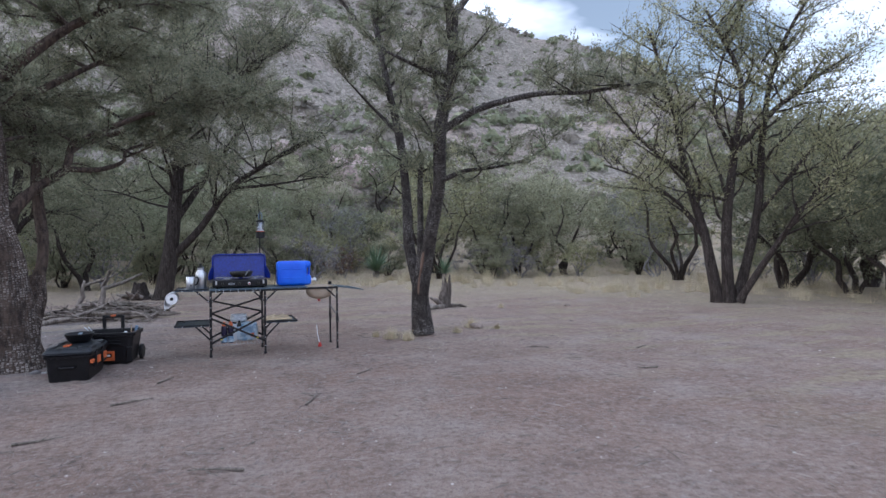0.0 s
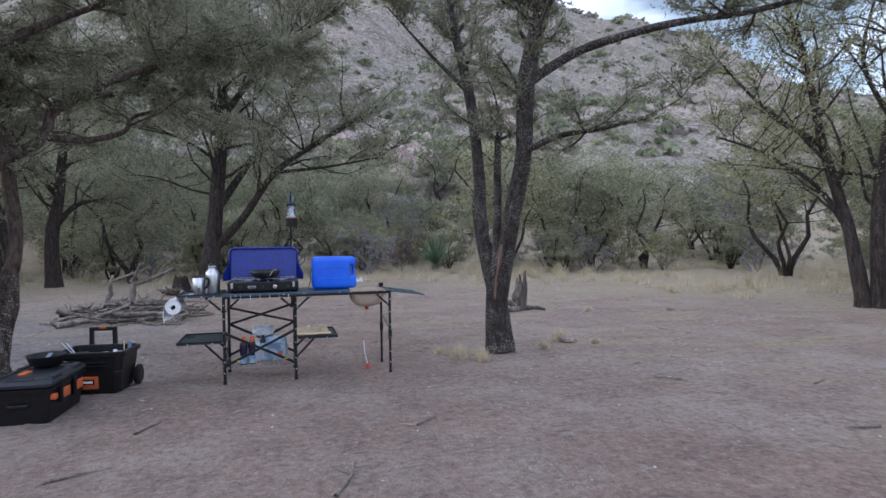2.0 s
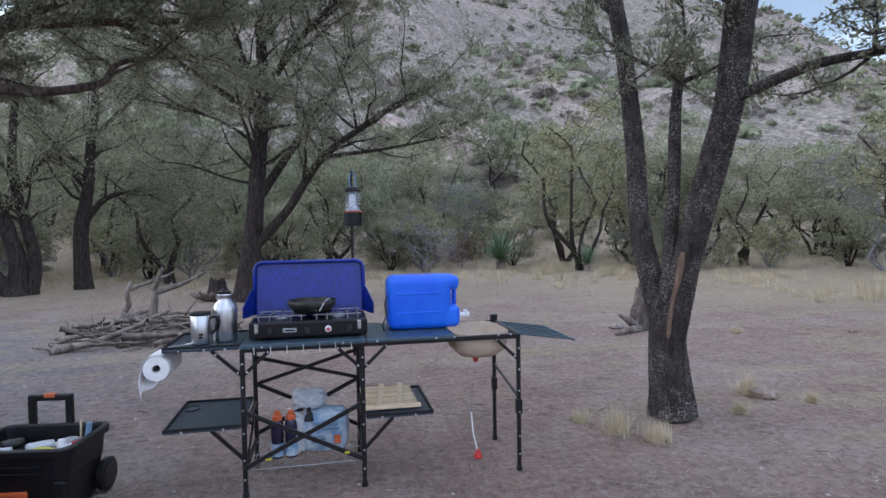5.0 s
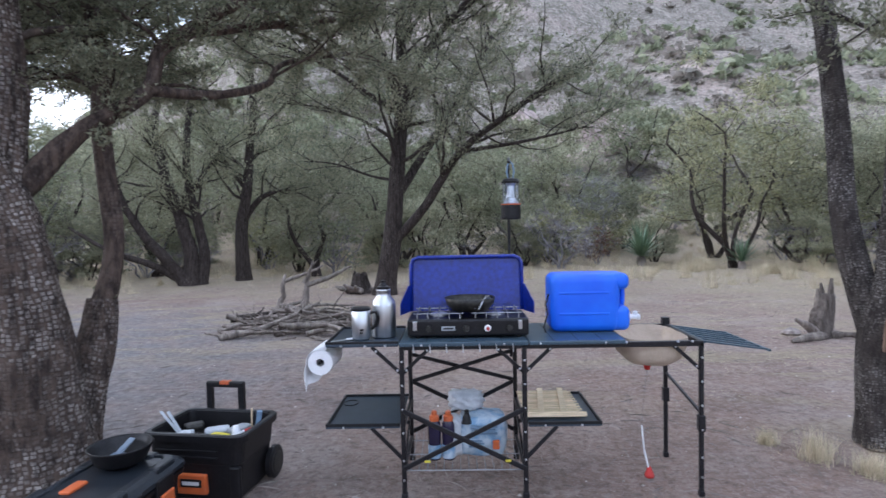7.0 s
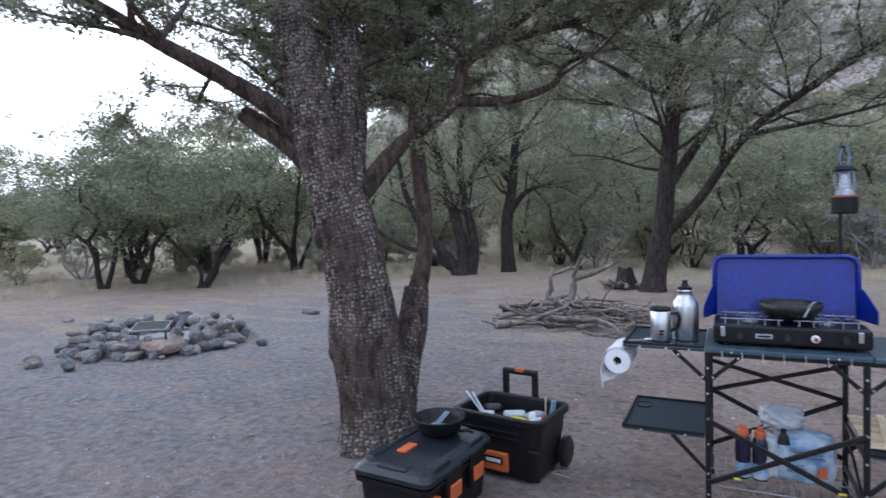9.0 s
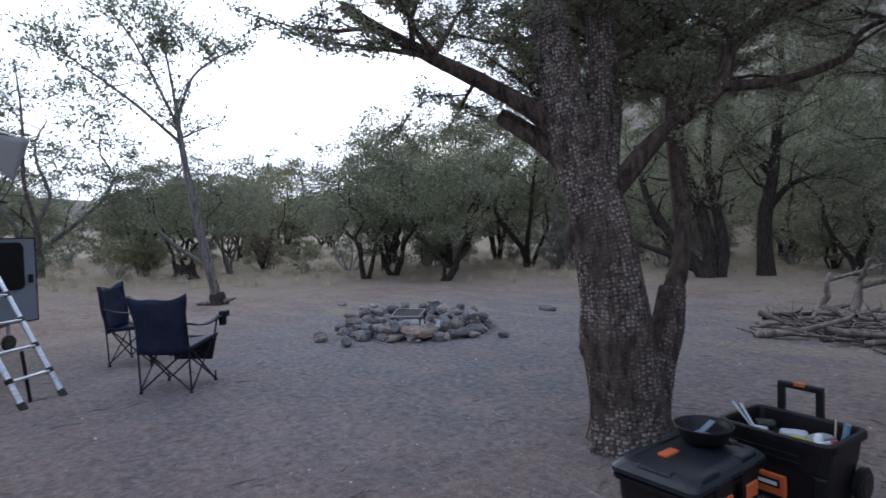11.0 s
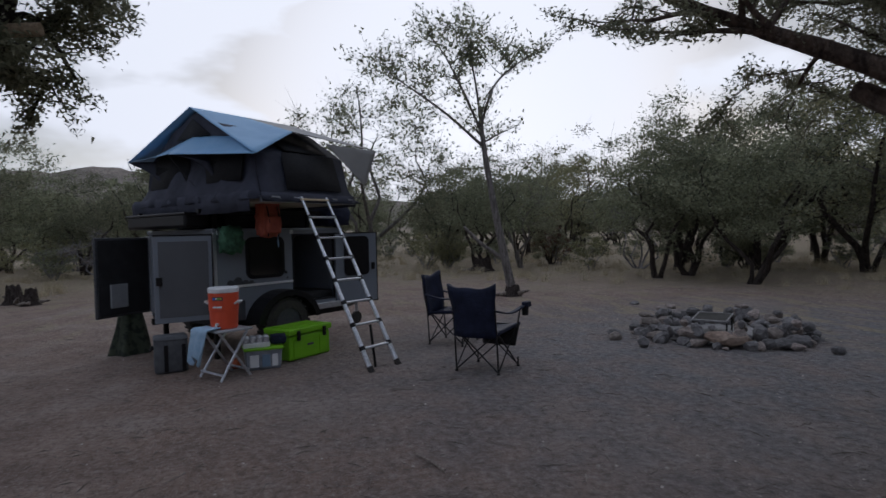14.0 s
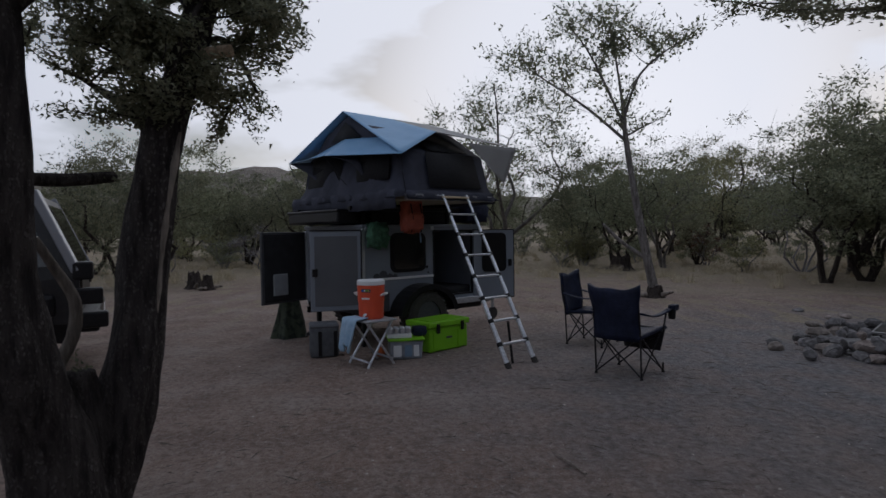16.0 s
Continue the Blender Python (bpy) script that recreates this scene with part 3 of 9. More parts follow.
T3_LIMBS = [
    ([(0.03, 0.0, 0.0), (0.22, 0.02, 1.26), (0.36, 0.04, 2.65), (0.48, 0.05, 4.12), (0.46, 0.05, 5.69)], 0.23, 0.09),
    ([(0.22, 0.02, 1.04), (0.9, -0.2, 1.76), (1.63, -0.62, 2.77), (2.57, -0.92, 3.44), (3.37, -1.23, 3.93)], 0.11, 0.04),
    ([(0.41, 0.05, 2.11), (1.19, 0.54, 3.38), (1.86, 0.81, 4.41), (2.35, 1.07, 5.46)], 0.1, 0.035),
    ([(0.38, 0.04, 3.05), (-0.25, 0.2, 3.5), (-1.1, 0.35, 3.85), (-2.21, 0.3, 4.0)], 0.04, 0.012),
    ([(0.34, 0.04, 2.3), (-0.21, 0.18, 2.42), (-0.99, 0.29, 2.7), (-1.6, 0.2, 2.75)], 0.035, 0.010),
    ([(0.45, 0.04, 3.6), (-1.2, -0.8, 4.6), (-2.8, -1.2, 5.1)], 0.055, 0.012),
    ([(0.48, 0.05, 4.1), (-0.8, -0.5, 5.6), (-2.0, -0.8, 6.6)], 0.09, 0.02),
    ([(0.48, 0.05, 4.1), (1.6, -0.6, 5.4), (3.0, -1.0, 6.4)], 0.09, 0.02),
    ([(0.46, 0.05, 5.5), (0.6, 0.3, 6.6), (0.4, 0.2, 7.6)], 0.09, 0.02),
    ([(0.42, 0.05, 3.4), (0.3, -1.5, 4.5), (0.1, -3.0, 5.1)], 0.05, 0.012),
    ([(1.63, -0.62, 2.77), (2.8, -0.9, 2.9), (3.9, -1.2, 3.1)], 0.05, 0.015),
]
T4_LIMBS = [
    ([(-0.11, 0.12, 0.01), (-0.25, 0.28, 1.28), (-0.51, 0.56, 2.77), (-0.7, 0.76, 4.28), (-1.01, 1.1, 5.97)], 0.135, 0.03),
    ([(0.03, -0.04, 0.01), (0.01, -0.01, 1.64), (0.12, -0.13, 3.18), (0.2, -0.22, 4.72), (-0.23, 0.25, 6.26)], 0.135, 0.03),
    ([(0.29, -0.02, 0.06), (0.63, -0.24, 1.87), (0.71, -0.33, 3.66), (0.97, -0.47, 5.2), (1.5, -0.9, 6.53)], 0.115, 0.025),
    ([(0.1, -0.26, 0.09), (0.37, -0.85, 1.15), (0.6, -1.4, 2.03), (1.07, -2.06, 3.14)], 0.085, 0.02),
    ([(0.12, -0.13, 3.18), (0.98, -0.77, 4.29), (1.89, -1.32, 5.04)], 0.07, 0.02),
    ([(-0.25, 0.28, 1.28), (-0.75, 0.5, 2.1), (-1.5, 0.9, 2.7), (-2.2, 1.2, 3.0)], 0.06, 0.015),
    ([(-0.51, 0.56, 2.77), (-1.2, 1.2, 3.6), (-1.8, 1.7, 4.6)], 0.06, 0.015),
    ([(0.12, -0.13, 3.18), (-0.2, 0.1, 4.2), (0.1, 0.0, 5.6)], 0.055, 0.015),
    ([(0.63, -0.24, 1.87), (1.2, -0.9, 3.0), (1.6, -1.5, 4.0)], 0.06, 0.015),
]
T5_LIMBS = [
    ([(-0.02, 0.03, 0.0), (-0.11, 0.17, 0.52), (-0.15, 0.24, 0.94), (-0.18, 0.28, 1.37), (-0.22, 0.34, 1.79), (-0.29, 0.45, 2.27), (-0.35, 0.55, 2.71)], 0.15, 0.07),
    ([(0.08, 0.03, 0.0), (0.20, 0.03, 0.55), (0.36, -0.03, 1.1), (0.42, 0.01, 1.78), (0.44, 0.03, 2.32), (0.40, 0.05, 2.9)], 0.19, 0.08),
    ([(0.03, 0.06, 0.0), (0.03, 0.07, 0.40), (0.02, 0.06, 0.80)], 0.20, 0.06),
    ([(0.44, 0.03, 2.2), (0.2, 0.2, 2.55), (-0.1, 0.25, 2.8)], 0.05, 0.012),
    ([(-0.22, 0.34, 1.85), (-0.45, 0.02, 2.1), (-0.6, -0.3, 2.3)], 0.035, 0.010),
    ([(-0.30, 0.48, 2.4), (-0.6, 0.3, 2.7), (-0.9, 0.0, 2.9)], 0.035, 0.010),
    ([(-0.33, 0.52, 2.55), (-0.42, 0.72, 2.66), (-0.5, 0.88, 2.60)], 0.03, 0.010),
    ([(0.42, -0.05, 1.64), (0.09, 0.04, 1.65), (-0.2, 0.12, 1.69)], 0.03, 0.03),
    ([(-0.28, 0.25, 1.37), (-0.29, 0.27, 1.66), (-0.33, 0.43, 2.17)], 0.05, 0.03),
    ([(-0.29, 0.45, 2.27), (-0.38, 0.60, 2.40), (-0.48, 0.74, 2.15)], 0.025, 0.008),
    ([(-0.22, 0.34, 1.9), (-0.1, 0.5, 2.3), (-0.25, 0.6, 2.6)], 0.03, 0.01),
    ([(0.44, -0.12, 2.2), (0.1, 0.2, 2.5), (-0.1, 0.3, 2.35)], 0.04, 0.01),
    ([(-0.35, 0.55, 2.6), (-0.2, 0.75, 2.9), (-0.3, 0.9, 3.0)], 0.04, 0.01),
]
T6_LIMBS = [
    ([(0.0, 0.01, -0.0), (-0.07, -0.18, 1.02), (-0.14, -0.36, 2.11), (-0.2, -0.53, 3.32), (-0.22, -0.58, 4.05)], 0.105, 0.04),
    ([(-0.21, -0.56, 3.56), (-0.34, -0.91, 4.43), (-0.47, -1.24, 5.18), (-0.59, -1.57, 5.69)], 0.038, 0.012),
    ([(-0.21, -0.56, 3.68), (-0.11, -0.29, 4.5), (0.06, 0.16, 4.94), (0.2, 0.54, 5.15)], 0.036, 0.012),
    ([(-0.22, -0.58, 3.93), (-0.26, -0.68, 4.77), (-0.31, -0.83, 5.62)], 0.036, 0.012),
    ([(-0.05, -0.13, 0.77), (-0.24, -0.62, 1.15), (-0.36, -0.96, 1.52)], 0.05, 0.03),
    ([(-0.19, -0.5, 3.2), (-0.48, -1.26, 3.97), (-0.78, -2.06, 4.63), (-0.91, -2.41, 4.91)], 0.04, 0.012),
]
T7_LIMBS = [
    ([(0.1, 0.0, 0.0), (0.05, 0.0, 0.9), (-0.15, -0.1, 1.8), (-0.45, -0.2, 2.9), (-0.6, -0.2, 4.0), (-0.5, 0.0, 5.2)], 0.21, 0.06),
    ([(0.25, 0.1, 0.0), (0.35, 0.15, 0.8), (0.2, 0.1, 1.7), (0.05, 0.0, 2.8), (0.1, 0.1, 4.2), (0.3, 0.2, 5.4)], 0.17, 0.05),
    ([(0.0, -0.05, 0.0), (-0.4, -0.2, 0.6), (-0.9, -0.4, 1.3), (-1.3, -0.6, 2.2), (-1.5, -0.7, 3.4)], 0.18, 0.05),
    ([(-0.1, 0.0, 0.1), (-0.8, -0.3, 0.55), (-1.6, -0.6, 0.9), (-2.4, -0.9, 1.5)], 0.12, 0.03),
    ([(-0.15, -0.1, 1.8), (0.3, 0.1, 2.6), (0.9, 0.3, 3.5)], 0.09, 0.03),
]
T8_LIMBS = [
    ([(0.0, 0.0, 0.0), (-0.02, 0.0, 1.3), (0.15, 0.06, 2.4), (0.25, 0.1, 3.6), (0.37, 0.13, 4.7), (0.3, 0.1, 6.0)], 0.20, 0.06),
    ([(0.0, 0.0, 1.5), (0.4, 0.14, 2.1), (0.81, 0.29, 2.33), (1.35, 0.48, 2.38)], 0.10, 0.03),
    ([(0.15, 0.06, 2.4), (-0.4, -0.1, 3.2), (-0.8, -0.2, 4.2)], 0.08, 0.03),
    ([(0.25, 0.1, 3.6), (0.9, 0.3, 4.4), (1.5, 0.4, 5.0)], 0.07, 0.02),
]
def add_tube(V, Fc, pts, radii, sides, bumpy=0.0, seed=0.0, bark=None):
    """Appends a tapered, slightly knotty limb to the lists; bark takes the way round and along it."""
    if bark is not None:
        bark += [(0.0, 0.0, 0.0)] * (len(V) - len(bark))
        run, girth = 0.0, 2 * math.pi * radii[len(radii) // 3]
    side = None
    base = len(V)
    n = len(pts)
    for i in range(n):
        d = (pts[min(i + 1, n - 1)] - pts[max(i - 1, 0)]).normalized()
        if side is None:
            side = d.orthogonal().normalized()
        side = (side - d * side.dot(d)).normalized()
        other = d.cross(side)
        for k in range(sides):
            a = 2 * math.pi * k / sides
            way = math.cos(a) * side + math.sin(a) * other
            r = radii[i]
            if sides >= 24:
                r *= 1 + 0.055 * math.sin(6 * a + 1.6 * math.sin(2.1 * pts[i].z + seed) + seed) + 0.03 * math.sin(11 * a + seed * 2)
            if bumpy:
                q = pts[i] + way * r
                r *= 1 + bumpy * noise.noise((q.x * 5 + seed, q.y * 5, q.z * 2.2)) + 0.5 * bumpy * noise.noise((q.x * 14, q.y * 14 + seed, q.z * 5))
            V.append(pts[i] + way * r)
            if bark is not None:
                bark.append((girth * k / sides, run, girth))
        if bark is not None and i < n - 1:
            run += (pts[i + 1] - pts[i]).length
    for i in range(n - 1):
        a, b = base + i * sides, base + (i + 1) * sides
        for k in range(sides):
            j = (k + 1) % sides
            Fc.append((a + k, a + j, b + j, b + k))
    Fc.append(tuple(base + (n - 1) * sides + k for k in range(sides)))


def smooth_line(pts, n):
    """n points on a smooth line through the given ones."""
    pts = [Vector(p) for p in pts]
    out = []
    m = len(pts) - 1
    for i in range(n):
        t = i / (n - 1) * m
        k = min(int(t), m - 1)
        f = t - k
        p0, p1, p2, p3 = pts[max(k - 1, 0)], pts[k], pts[k + 1], pts[min(k + 2, m)]
        out.append(0.5 * ((2 * p1) + (p2 - p0) * f + (2 * p0 - 5 * p1 + 4 * p2 - p3) * f * f + (3 * p1 - p0 - 3 * p2 + p3) * f ** 3))
    return out


def branch_line(rng, start, way, length, wander=0.35, lift=0.1, n=6):
    pts = [start.copy()]
    d = way.normalized()
    for _ in range(n - 1):
        d = (d + Vector((rng.gauss(0, wander), rng.gauss(0, wander), rng.gauss(0, wander) + lift)) * 0.55).normalized()
        pts.append(pts[-1] + d * length / (n - 1))
    return pts


def leaves_mesh(tips, rng_seed, per_tip, spread, size, slim, droop=0.0, up=0.3):
    """Small blades in tufts along the twigs; one face each."""
    g = np.random.default_rng(rng_seed)
    tips = np.array(tips)
    c = np.repeat(tips[:, :3], per_tip, axis=0)
    t = np.repeat(tips[:, 3:], per_tip, axis=0)
    n = len(c)
    c = c + g.normal(0, 1, (n, 3)) * spread + t * g.normal(0, 1, (n, 1)) * spread * 1.8 - np.array([0, 0, droop]) * np.abs(g.normal(0, 1, (n, 1)))
    d = g.normal(0, 0.6, (n, 3)) + t * 0.8 + np.array([0, 0, up])
    return blades(g, c, d, size, slim)


def blades(g, c, d, size, slim):
    n = len(c)
    d = d / np.linalg.norm(d, axis=1, keepdims=True)
    s = np.cross(d, g.normal(0, 1, (n, 3)))
    s /= np.linalg.norm(s, axis=1, keepdims=True)
    L = size * g.uniform(0.6, 1.4, (n, 1))
    a, b = c - d * L * 0.5, c + d * L * 0.5
    w = s * L * slim
    return np.stack([a + w, a - w, b], 1).reshape(-1, 3), np.arange(3 * n).reshape(-1, 3)


def fast_mesh(name, V, Fq, material, parent):
    me = bpy.data.meshes.new(name)
    me.vertices.add(len(V))
    me.vertices.foreach_set("co", np.asarray(V, dtype=np.float32).ravel())
    me.loops.add(Fq.size)
    me.loops.foreach_set("vertex_index", Fq.astype(np.int32).ravel())
    me.polygons.add(len(Fq))
    me.polygons.foreach_set("loop_start", np.arange(0, Fq.size, Fq.shape[1], dtype=np.int32))
    me.update(calc_edges=True)
    me.materials.append(material)
    ob = new(name, me)
    ob.parent = parent
    return ob


def grow(seed, limbs, subs=6, sub_len=1.2, twig_len=0.55, twigs=5, start=0.35, sides=12, bumpy=0.12, lift=0.15, flat=0.6, fine=True, wander=0.35, dense=1, low=0.75, high=1.0, high_from=2.9):
    """Twigs of a tree as vertex and face lists, the tips where leaves sit, and each limb by itself."""
    rng = random.Random(seed)
    V, Fc, tips, wood = [], [], [], []
    for pts, r0, r1 in limbs:
        n = max(8, int(len(pts) * 5))
        line = smooth_line(pts, n)
        radii = [r0 + (r1 - r0) * (i / (n - 1)) ** 0.85 for i in range(n)]
        if Vector(pts[0]).z < 0.15:
            foot = [p.z for p in line]
            radii = [r * (1 + 0.22 * math.exp(-max(0, z) / 0.10)) for r, z in zip(radii, foot)]
            line[0].z -= 0.06
        LV, LF, way = [], [], []
        add_tube(LV, LF, line, radii, sides if r0 > 0.07 else 7, bumpy, seed, way)
        wood.append((LV, LF, way))
        total = sum((b - a).length for a, b in zip(line, line[1:]))
        if 0.05 < r1 < 0.06 and r0 < 0.1:
            continue
        count = max(1, int(round(subs * total / 2.0 * (high if pts[0][2] >= high_from else 1.0))))
        for _ in range(count):
            f = start + (1 - start) * rng.random() ** 0.8
            i = min(n - 2, int(f * (n - 1)))
            if line[i].z < low:
                continue
            along = (line[i + 1] - line[i]).normalized()
            ang = rng.uniform(0, 2 * math.pi)
            out = Vector((math.cos(ang), math.sin(ang), rng.uniform(-0.25, 0.55) * flat))
            way = (out + along * 0.6).normalized()
            length = sub_len * rng.uniform(0.55, 1.3) * (1.15 - 0.4 * f)
            sub = branch_line(rng, line[i], way, length, wander, lift)
            rs = min(radii[i] * 0.5, 0.012 + 0.018 * length)
            add_tube(V, Fc, sub, [rs * (1 - 0.8 * k / 5) for k in range(6)], 5)
            for _ in range(twigs):
                k = rng.randrange(1, 6)
                p = sub[k]
                a2 = rng.uniform(0, 2 * math.pi)
                tw = branch_line(rng, p, Vector((math.cos(a2), math.sin(a2), rng.uniform(-0.35, 0.6))) + (sub[k] - sub[k - 1]).normalized() * 0.7, twig_len * rng.uniform(0.5, 1.3), 0.4, lift, 4)
                if fine:
                    add_tube(V, Fc, tw, [0.007, 0.005, 0.003, 0.0015], 3)
                for q in range(1, 4):
                    for _ in range(dense):
                        dd = (tw[q] - tw[q - 1]).normalized()
                        tips.append((*(tw[q - 1].lerp(tw[q], rng.random())), *dd))
            tips.append((*sub[-1], *(sub[-1] - sub[-2]).normalized()))
        tips.append((*line[-1], *(line[-1] - line[-2]).normalized()))
    return V, Fc, tips, wood


def lay_bark(ob, bark):
    at = ob.data.attributes.new("bark", "FLOAT_VECTOR", "POINT")
    at.data.foreach_set("vector", np.array(bark, dtype=np.float32).ravel())
    return ob


def tree(name, label, at, limbs, seed, bark, leaf, per_tip=9, spread=0.10, size=0.06, slim=0.22, group="", turn=0.0, category="tree", keep=1.0, up=0.3, droop=0.0, **kw):
    th = thing(name, label, category, group, (at[0], at[1], ground_z(at[0], at[1]) if len(at) < 3 else at[2]), turn)
    V, Fc, tips, wood = grow(seed, limbs, **kw)
    for i, (LV, LF, way) in enumerate(wood):
        lay_bark(raw_mesh("limb" if i else "trunk", LV, LF, bark, th, smooth=True), way)
    tagged(raw_mesh("twig_growth", V, Fc, bark, th, smooth=True), kind="stuff")
    if leaf and per_tip:
        if keep < 1:
            rng = random.Random(seed + 5)
            tips = [t for t in tips if rng.random() < keep]
        LV, LF = leaves_mesh(tips, seed, per_tip, spread, size, slim, droop, up)
        fast_mesh("crown", LV, LF, leaf, th)
    return th


def crown_tree(name, label, seed, bark, leaf, height, stems, wide, low, clumps, per, size=0.075, slim=0.26, r=0.085, twigs=5, puff=0.105, group="", category="tree"):
    """A whole tree: crooked stems, limbs reaching to clumps that fill an uneven crown, and small leaves in each clump."""
    rng = random.Random(seed)
    g = np.random.default_rng(seed)
    th = thing(name, label, category, group)
    V, Fc, nodes = [], [], []
    half, mid, rz = wide * height / 2, (low + height) / 2, (height - low) / 2
    for k in range(stems):
        a = 2 * math.pi * (k + rng.uniform(-0.35, 0.35)) / stems
        reach = half * rng.uniform(0.35, 0.75) * (0.25 if stems == 1 else 1)
        h = height * rng.uniform(0.58, 0.76)
        pts = [(0.07 * math.cos(a), 0.07 * math.sin(a), 0.0)]
        for f in (0.15, 0.33, 0.5, 0.68, 0.85, 1.0):
            j = 0.035 * height
            pts.append((reach * f ** 0.9 * math.cos(a) + rng.gauss(0, j), reach * f ** 0.9 * math.sin(a) + rng.gauss(0, j), h * f))
        line = smooth_line(pts, 13)
        line[0].z -= 0.05
        rr = r * rng.uniform(0.75, 1.15)
        add_tube(V, Fc, line, [rr * (1.25 if i == 0 else 1) * (1 - 0.8 * i / 12) for i in range(13)], 7, 0.15, seed + k)
        nodes += [(p, rr * (1 - 0.8 * i / 12)) for i, p in enumerate(line) if i > 2]
    found = []
    o = Vector((seed * 3.1, seed * 1.7, seed * 0.9))
    tries = 0
    while len(found) < clumps and tries < 6000:
        tries += 1
        d = Vector((rng.gauss(0, 1), rng.gauss(0, 1), rng.gauss(0, 1))).normalized()
        f = rng.uniform(0.12, 1.0) ** 0.42 * (0.80 + 0.55 * noise.noise(d * 1.7 + o))
        p = Vector((d.x * half * f, d.y * half * f, mid + d.z * rz * f))
        if all((p - q).length > height * 0.085 for q in found):
            found.append(p)
    found.sort(key=lambda p: min((p - q).length for q, _ in nodes))
    for p in found:
        q, rq = min(nodes, key=lambda t: (p - t[0]).length + 1.2 * max(0.0, t[0].z - p.z + 0.1))
        m = q.lerp(p, 0.5) + Vector((rng.gauss(0, 0.05), rng.gauss(0, 0.05), rng.gauss(-0.02, 0.04))) * height / 4
        rb = min(rq * 0.6, 0.008 + 0.016 * (p - q).length)
        add_tube(V, Fc, [q, m, p], [rb, rb * 0.75, rb * 0.4], 4)
        nodes += [(m, rb * 0.75), (p, rb * 0.4)]
        for _ in range(twigs):
            e = p + Vector((rng.gauss(0, 1), rng.gauss(0, 1), rng.gauss(0.1, 0.7))).normalized() * height * puff * rng.uniform(0.8, 1.7)
            w = (e - p).cross(Vector((rng.gauss(0, 1), rng.gauss(0, 1), 1))).normalized() * 0.006
            b = len(V)
            V += [p - w, p + w, e]
            Fc.append((b, b + 1, b + 2))
    raw_mesh("trunk", V, Fc, bark, th, smooth=True)
    C = np.array(found)
    rc = height * puff * g.uniform(0.65, 1.3, len(C))
    n = len(C) * per
    d = g.normal(0, 1, (n, 3))
    d /= np.linalg.norm(d, axis=1, keepdims=True)
    f = np.repeat(rc, per)[:, None] * g.uniform(0, 1, (n, 1)) ** 0.5 * (1 + 0.25 * g.standard_normal((n, 1)))
    c = np.repeat(C, per, axis=0) + d * f * np.array([1.1, 1.1, 0.62])
    c[:, 2] = np.maximum(c[:, 2], 0.02)
    LV, LF = blades(g, c, g.normal(0, 0.8, (n, 3)) + d * 0.7 + np.array([0, 0, 0.25]), size, slim)
    fast_mesh("crown", LV, LF, leaf, th)
    return th


forked = tree("juniper_tree", "forked juniper with split grey bark and a torn pale stub", (2.95, 7.55), T1_LIMBS, 11, SPECKLED, JUNIPER,
     per_tip=38, spread=0.030, size=0.034, slim=0.20, subs=6.5, sub_len=0.85, twig_len=0.38, twigs=8, start=0.5, sides=24, low=2.2, high=1.6, high_from=4.0)
DV, DF = [], []
add_tube(DV, DF, smooth_line([(-0.07, -0.115, 0.60), (-0.072, -0.150, 0.80), (-0.045, -0.185, 1.0), (-0.02, -0.21, 1.2)], 12), [0.006 + 0.016 * math.sin(math.pi * (i + 0.5) / 12) for i in range(12)], 9, 0.8, 7.0)
tagged(raw_mesh("torn_wood", DV, DF, TORN, forked, smooth=True), label="pale torn bare wood below the fork")
leaning = tree("alligator_juniper", "big leaning alligator juniper with checkered grey bark plates", (-1.8, 7.1), T2_LIMBS, 12, ALLIGATOR, JUNIPER,
     per_tip=60, spread=0.027, size=0.026, slim=0.27, lift=-0.06, up=-0.1, high=3.6, high_from=2.35, low=1.75, subs=6, sub_len=0.9, twig_len=0.40, twigs=7, start=0.5, sides=40, bumpy=0.16)
for cx, cy, cz, rr in ((-0.17, -0.14, 0.62, 0.095), (-0.15, -0.17, 0.72, 0.075), (-0.19, -0.06, 0.30, 0.06), (-0.25, -0.17, 1.34, 0.085)):
    BV, BF, BW = [], [], []
    add_tube(BV, BF, [Vector((cx, cy, cz + rr * q)) for q in (-1.2, -0.9, -0.5, 0, 0.5, 0.9, 1.2)], [rr * q for q in (0.05, 0.5, 0.85, 1.0, 0.85, 0.5, 0.05)], 14, 0.35, cz * 9, BW)
    tagged(lay_bark(raw_mesh("burl", BV, BF, ALLIGATOR, leaning, smooth=True), BW), label="swollen knot on the trunk")
tree("juniper_tree", "wide dark juniper with sweeping side limbs behind the wood pile", (-1.1, 15.75), T3_LIMBS, 13, DARKBARK, JUNIPER,
     per_tip=24, spread=0.065, size=0.055, slim=0.2, high=2.4, high_from=4.0, subs=9, sub_len=1.8, twig_len=0.7, twigs=7, start=0.3, sides=16)
tree("juniper_tree", "many-stemmed half-bare tree with blue-grey twigs and thin yellow-green leaves", (10.3, 8.9), T4_LIMBS, 14, DARKBARK, OLIVE,
     per_tip=20, spread=0.06, size=0.055, slim=0.22, subs=9, sub_len=1.4, twig_len=0.75, twigs=9, start=0.25, sides=12, keep=0.5, low=1.3)
twin = tree("juniper_tree", "twin-stemmed dark juniper with a hollow weathered trunk", (-2.5, 1.95), T5_LIMBS, 15, BLACKBARK, JUNIPER_DARK,
     per_tip=58, spread=0.026, size=0.026, slim=0.25, lift=-0.05, up=-0.1, subs=9, sub_len=0.46, twig_len=0.22, twigs=7, start=0.5, low=1.85, sides=28, bumpy=0.2)
DV, DF = [], []
